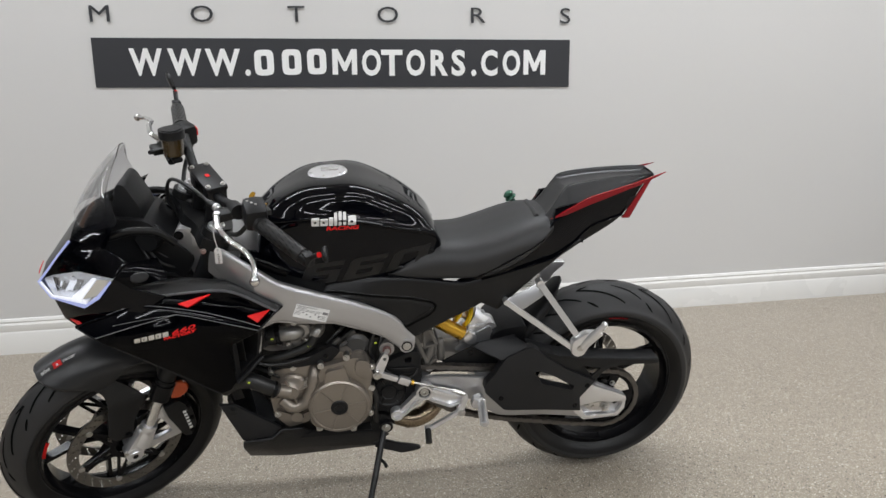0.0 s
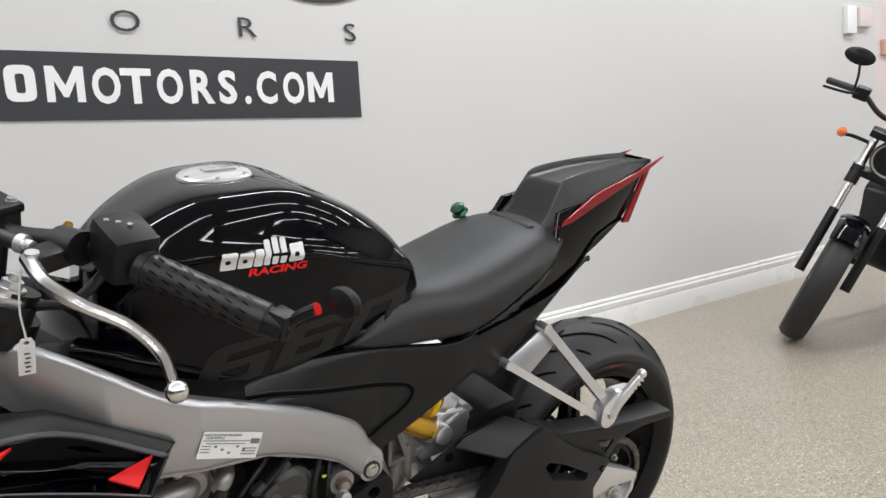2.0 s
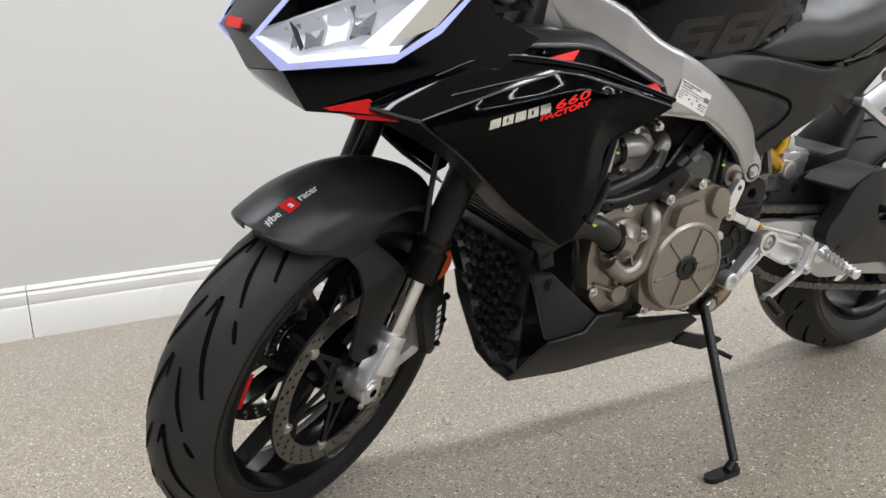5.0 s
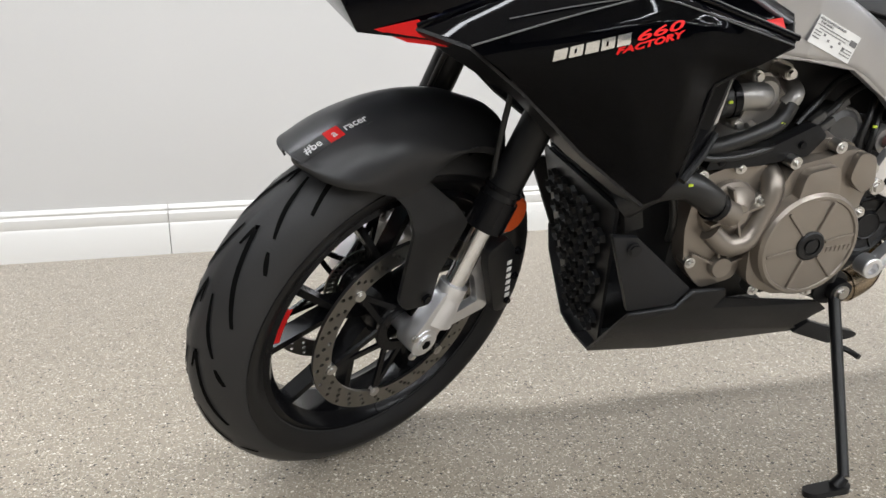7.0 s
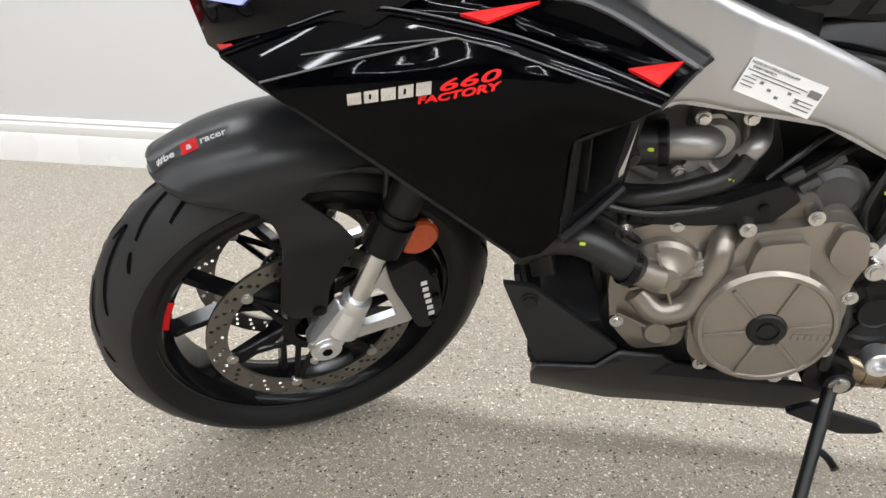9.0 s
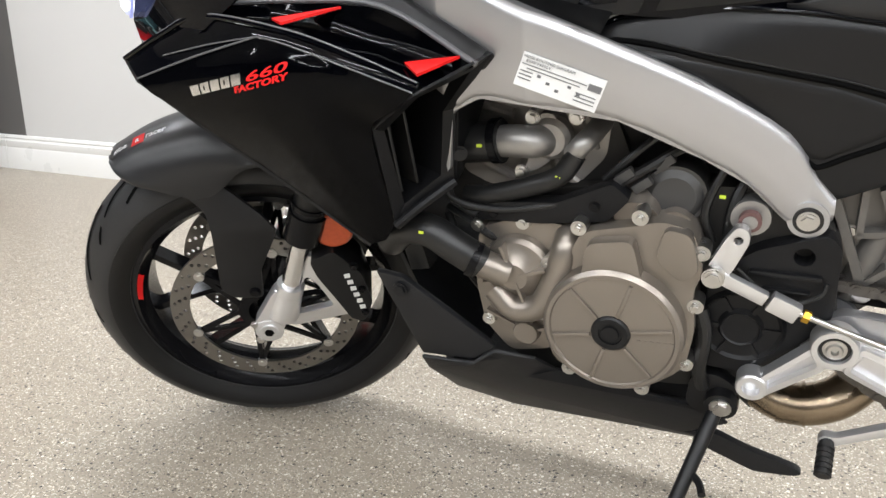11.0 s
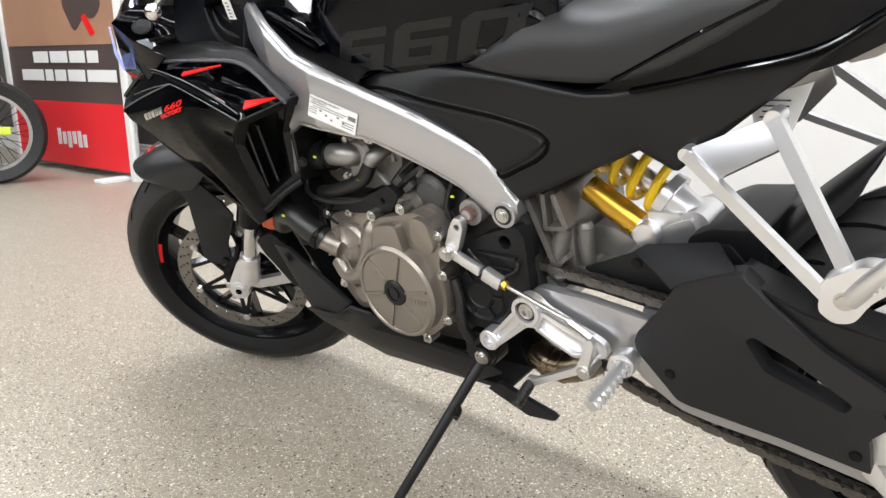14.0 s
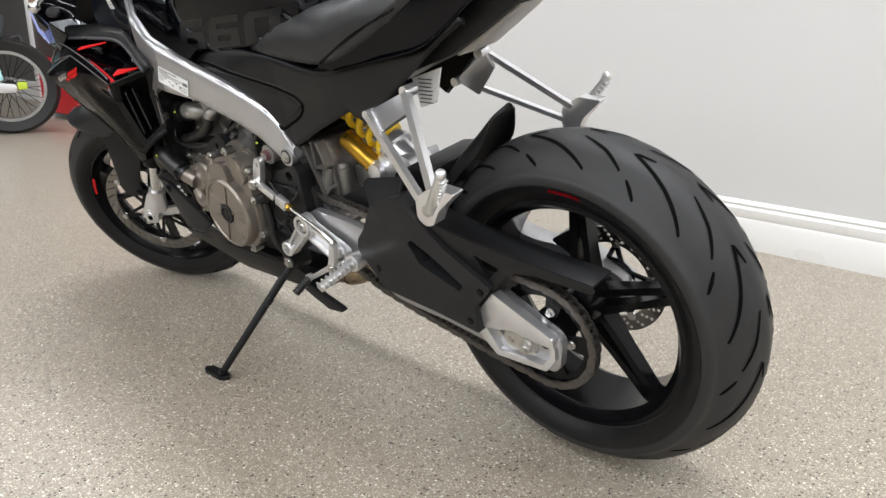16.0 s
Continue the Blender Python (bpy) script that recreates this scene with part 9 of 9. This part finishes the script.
def cruiser():
    """Black cruiser facing the camera near the side wall, leaning on its stand."""
    b = thing("cruiser_motorcycle", "black cruiser motorcycle with round headlamp and bright fork tubes", "motorcycle", pose(3.02, 3.06, 0, 0, 0, -15.6) @ pose(0, 0, 0, 15, 0, 0))
    # local: front wheel contact at the origin, bike runs to +x
    front_tyre = plain_wheel(b, 0.05, 0.318, 0.318, 0.215, 0.11, M_BLACKMETAL, M_BLACKMETAL, 20)
    plain_wheel(b, 1.50, 0.318, 0.318, 0.20, 0.15, M_BLACKMETAL, M_BLACKMETAL, 20)
    for s in (-1, 1):
        o = Vector((0, s * 0.11, 0))
        bm = bmesh.new()
        cyl(bm, Vector((0.05, 0, 0.318)) + o, Vector((0.20, 0, 0.62)) + o, 0.024, 0.023)
        part("fork_slider", bm, M_MATTE, b, "black fork slider")
        bm = bmesh.new()
        cyl(bm, Vector((0.20, 0, 0.62)) + o, Vector((0.37, 0, 0.96)) + o, 0.021)
        part("fork_tube", bm, M_POLISH, b, "bright fork tube")
        bm = bmesh.new()
        cyl(bm, Vector((0.26, 0, 0.74)) + o, Vector((0.30, 0, 0.82)) + o, 0.030)
        part("fork_shroud", bm, M_MATTE, b)
        bm = bmesh.new()
        tube(bm, [(0.36, s * 0.12, 0.92), (0.33, s * 0.20, 0.93), (0.31, s * 0.23, 0.93)], 0.009, 8, 3)
        arm = part("indicator_arm", bm, M_MATTE, b)
        bm = bmesh.new()
        lathe(bm, [(0.0, 0.028), (0.014, 0.024), (0.021, 0.012), (0.022, -0.01), (0.0, -0.02)], Matrix.Translation((0.31, s * 0.25, 0.935)) @ Matrix.Rotation(radians(-90), 4, "Y"), 20)
        part("indicator", bm, M_ORANGE, arm, "orange indicator")
        bm = bmesh.new()
        tube(bm, [(0.46, s * 0.30, 1.10), (0.46, s * 0.31, 1.16), (0.45, s * 0.33, 1.22)], 0.006, 8, 3)
        stalk = part("mirror_stalk", bm, M_MATTE, b)
        bm = bmesh.new()
        lathe(bm, [(0.0, 0.014), (0.040, 0.010), (0.052, 0.0), (0.0, -0.008)], Matrix.Translation((0.45, s * 0.345, 1.25)) @ Matrix.Rotation(radians(-80), 4, "Y") @ Matrix.Diagonal((0.75, 1.35, 1, 1)), 24)
        part("mirror", bm, M_PLASTIC, stalk, "oval black mirror")
        bm = bmesh.new()
        cyl(bm, (0.50, s * 0.30, 1.09), (0.56, s * 0.43, 1.07), 0.017)
        part("grip", bm, M_HOSE, b, "black grip")
        bm = bmesh.new()
        box(bm, (0.475, s * 0.26, 1.09), (0.06, 0.07, 0.06))
        part("switch_pod", bm, M_PLASTIC, b, bevel=0.01)
        bm = bmesh.new()
        tube(bm, [(0.44, s * 0.27, 1.09), (0.42, s * 0.34, 1.08), (0.47, s * 0.43, 1.06)], 0.007, 8, 3)
        part("lever", bm, M_MATTE, b)
    bm = bmesh.new()
    tube(bm, [(0.52, -0.34, 1.08), (0.47, -0.25, 1.09), (0.44, -0.12, 1.03), (0.44, 0.12, 1.03), (0.47, 0.25, 1.09), (0.52, 0.34, 1.08)], 0.0125)
    part("handlebar", bm, M_MATTE, b)
    bm = bmesh.new()
    box(bm, (0.385, 0, 0.97), (0.09, 0.28, 0.035))
    box(bm, (0.31, 0, 0.80), (0.09, 0.28, 0.035))
    part("fork_clamp", bm, M_MATTE, b, bevel=0.008)
    H = Matrix.Translation((0.30, 0, 0.90)) @ Matrix.Rotation(radians(-88), 4, "Y")
    bm = bmesh.new()
    lathe(bm, [(0.0, -0.11), (0.06, -0.09), (0.085, -0.04), (0.092, 0.01), (0.088, 0.018)], H, 36)
    hl = part("headlamp", bm, M_MATTE, b, "round black headlamp")
    bm = bmesh.new()
    lathe(bm, [(0.0, 0.004), (0.04, 0.008), (0.075, 0.018), (0.084, 0.022), (0.080, 0.010), (0.0, -0.006)], H, 36)
    part("lamp_glass", bm, M_CAST, hl, "clouded lamp glass")
    bm = bmesh.new()
    cyl(bm, (0.37, 0, 1.02), (0.42, 0, 1.07), 0.048, 0.045)
    part("speedometer", bm, M_MATTE, b, bevel=0.008)
    bm = bmesh.new()
    st = []
    for a in (62, 78, 95, 112, 128):
        st.append([(0.05 - (0.345 + d) * math.cos(radians(a)) * -1 * -1, -y, 0.318 + (0.345 + d) * math.sin(radians(a))) for y, d in ((0, 0), (0.04, -0.004), (0.07, -0.025))])
    loft(bm, st, 3, 3, True, False)
    bmesh.ops.solidify(bm, geom=bm.faces[:], thickness=0.004)
    part("front_fender", bm, M_GLOSS, b, "black front mudguard")
    bm = bmesh.new()
    prism(bm, rounded([(0.50, 0.84), (0.52, 0.95), (0.70, 1.0), (0.95, 0.86), (0.95, 0.76), (0.70, 0.76)], 0.05), -0.13, 0.13)
    part("tank", bm, M_GLOSS, b, "gloss black tank", bevel=0.04)
    bm = bmesh.new()
    prism(bm, rounded([(0.95, 0.70), (0.95, 0.80), (1.2, 0.72), (1.45, 0.82), (1.5, 0.74), (1.2, 0.62)], 0.03), -0.14, 0.14)
    part("seat", bm, M_SEAT, b, "black seat", bevel=0.03)
    bm = bmesh.new()
    prism(bm, rounded([(0.45, 0.30), (0.42, 0.72), (0.60, 0.80), (1.05, 0.70), (1.10, 0.30), (0.8, 0.22)], 0.05), -0.15, 0.15)
    engine = part("engine", bm, M_MATTE, b, "black finned engine", bevel=0.004)
    for k in range(7):
        bm = bmesh.new()
        prism(bm, [(0.48, 0.44 + 0.035 * k), (0.98, 0.44 + 0.035 * k), (0.98, 0.455 + 0.035 * k), (0.48, 0.455 + 0.035 * k)], -0.18, 0.18)
        part("cooling_fin", bm, M_MATTE, engine)
    bm = bmesh.new()
    box(bm, (0.40, 0, 0.60), (0.05, 0.22, 0.22))
    part("radiator", bm, M_MESH, b, "black radiator", bevel=0.01)
    bm = bmesh.new()
    tube(bm, [(0.55, 0.16, 0.55), (0.45, 0.20, 0.40), (0.60, 0.22, 0.26), (1.4, 0.22, 0.28)], 0.035)
    part("exhaust_pipe", bm, M_BLACKMETAL, b)
    bm = bmesh.new()
    cyl(bm, (0.75, -0.12, 0.25), (0.72, -0.30, 0.055), 0.012)
    part("side_stand", bm, M_MATTE, b)
    bm = bmesh.new()
    st = []
    for a in (30, 60, 90, 120, 150):
        st.append([(1.50 + 0.35 * math.cos(radians(a)), -y, 0.318 + (0.35 + d) * math.sin(radians(a))) for y, d in ((0, 0), (0.06, -0.004), (0.09, -0.03))])
    loft(bm, st, 3, 3, True, False)
    bmesh.ops.solidify(bm, geom=bm.faces[:], thickness=0.004)
    part("rear_fender", bm, M_GLOSS, b, "black rear mudguard")
    # handlebar and front wheel turned to the left lock
    o = Vector((0.10, 0, 0.318))
    lock = Matrix.Translation(o) @ Matrix.Rotation(radians(40), 4, Vector((0.32, 0, 0.642))) @ Matrix.Translation(-o)
    front_parts = [c for c in b.children if c.name.split(".")[0] in STEERED]
    for c in front_parts + [front_tyre]:
        for m in [c] + list(c.children_recursive):
            m.data.transform(lock)


cruiser()


def wall_bits():
    b = thing("alarm_box", "small white alarm box on the wall", "switch", pose(5.24, WALL_Y, 1.79))
    bm = bmesh.new()
    box(bm, (0, -0.02, 0.0), (0.13, 0.04, 0.20))
    part("cover", bm, M_WHITE, b, "white cover", bevel=0.008)
    k = thing("key_box", "small pinkish box on the wall beside the door", "box", pose(5.44, WALL_Y, 1.815))
    bm = bmesh.new()
    box(bm, (0, -0.02, 0.0), (0.18, 0.04, 0.14))
    part("cover", bm, M_PINK, k, "pinkish cover", bevel=0.008)
    face = WALL_Y + 0.07
    d = thing("pull_handle", "long black vertical pull handle on the pinkish door", "handle", pose(6.09, face, 1.74))
    bm = bmesh.new()
    cyl(bm, (0, -0.05, -0.26), (0, -0.05, 0.26), 0.022)
    part("bar", bm, M_MATTE, d, "black bar", bevel=0.003)
    for z in (-0.20, 0.20):
        bm = bmesh.new()
        cyl(bm, (0, -0.05, z), (0, 0, z), 0.012)
        part("standoff", bm, M_MATTE, d)
    p = thing("paper_notice", "white paper notice taped to the pinkish door", "paper", pose(6.40, face - 0.002, 1.49))
    bm = bmesh.new()
    box(bm, (0, -0.001, 0), (0.58, 0.002, 0.33))
    part("sheet", bm, M_PAPER, p, "white sheet")
    c = thing("call_point", "small faded orange call point on the door", "switch", pose(5.94, face, 1.62))
    bm = bmesh.new()
    box(bm, (0, -0.015, 0), (0.12, 0.03, 0.12))
    part("cover", bm, M_CALL, c, bevel=0.006)


wall_bits()
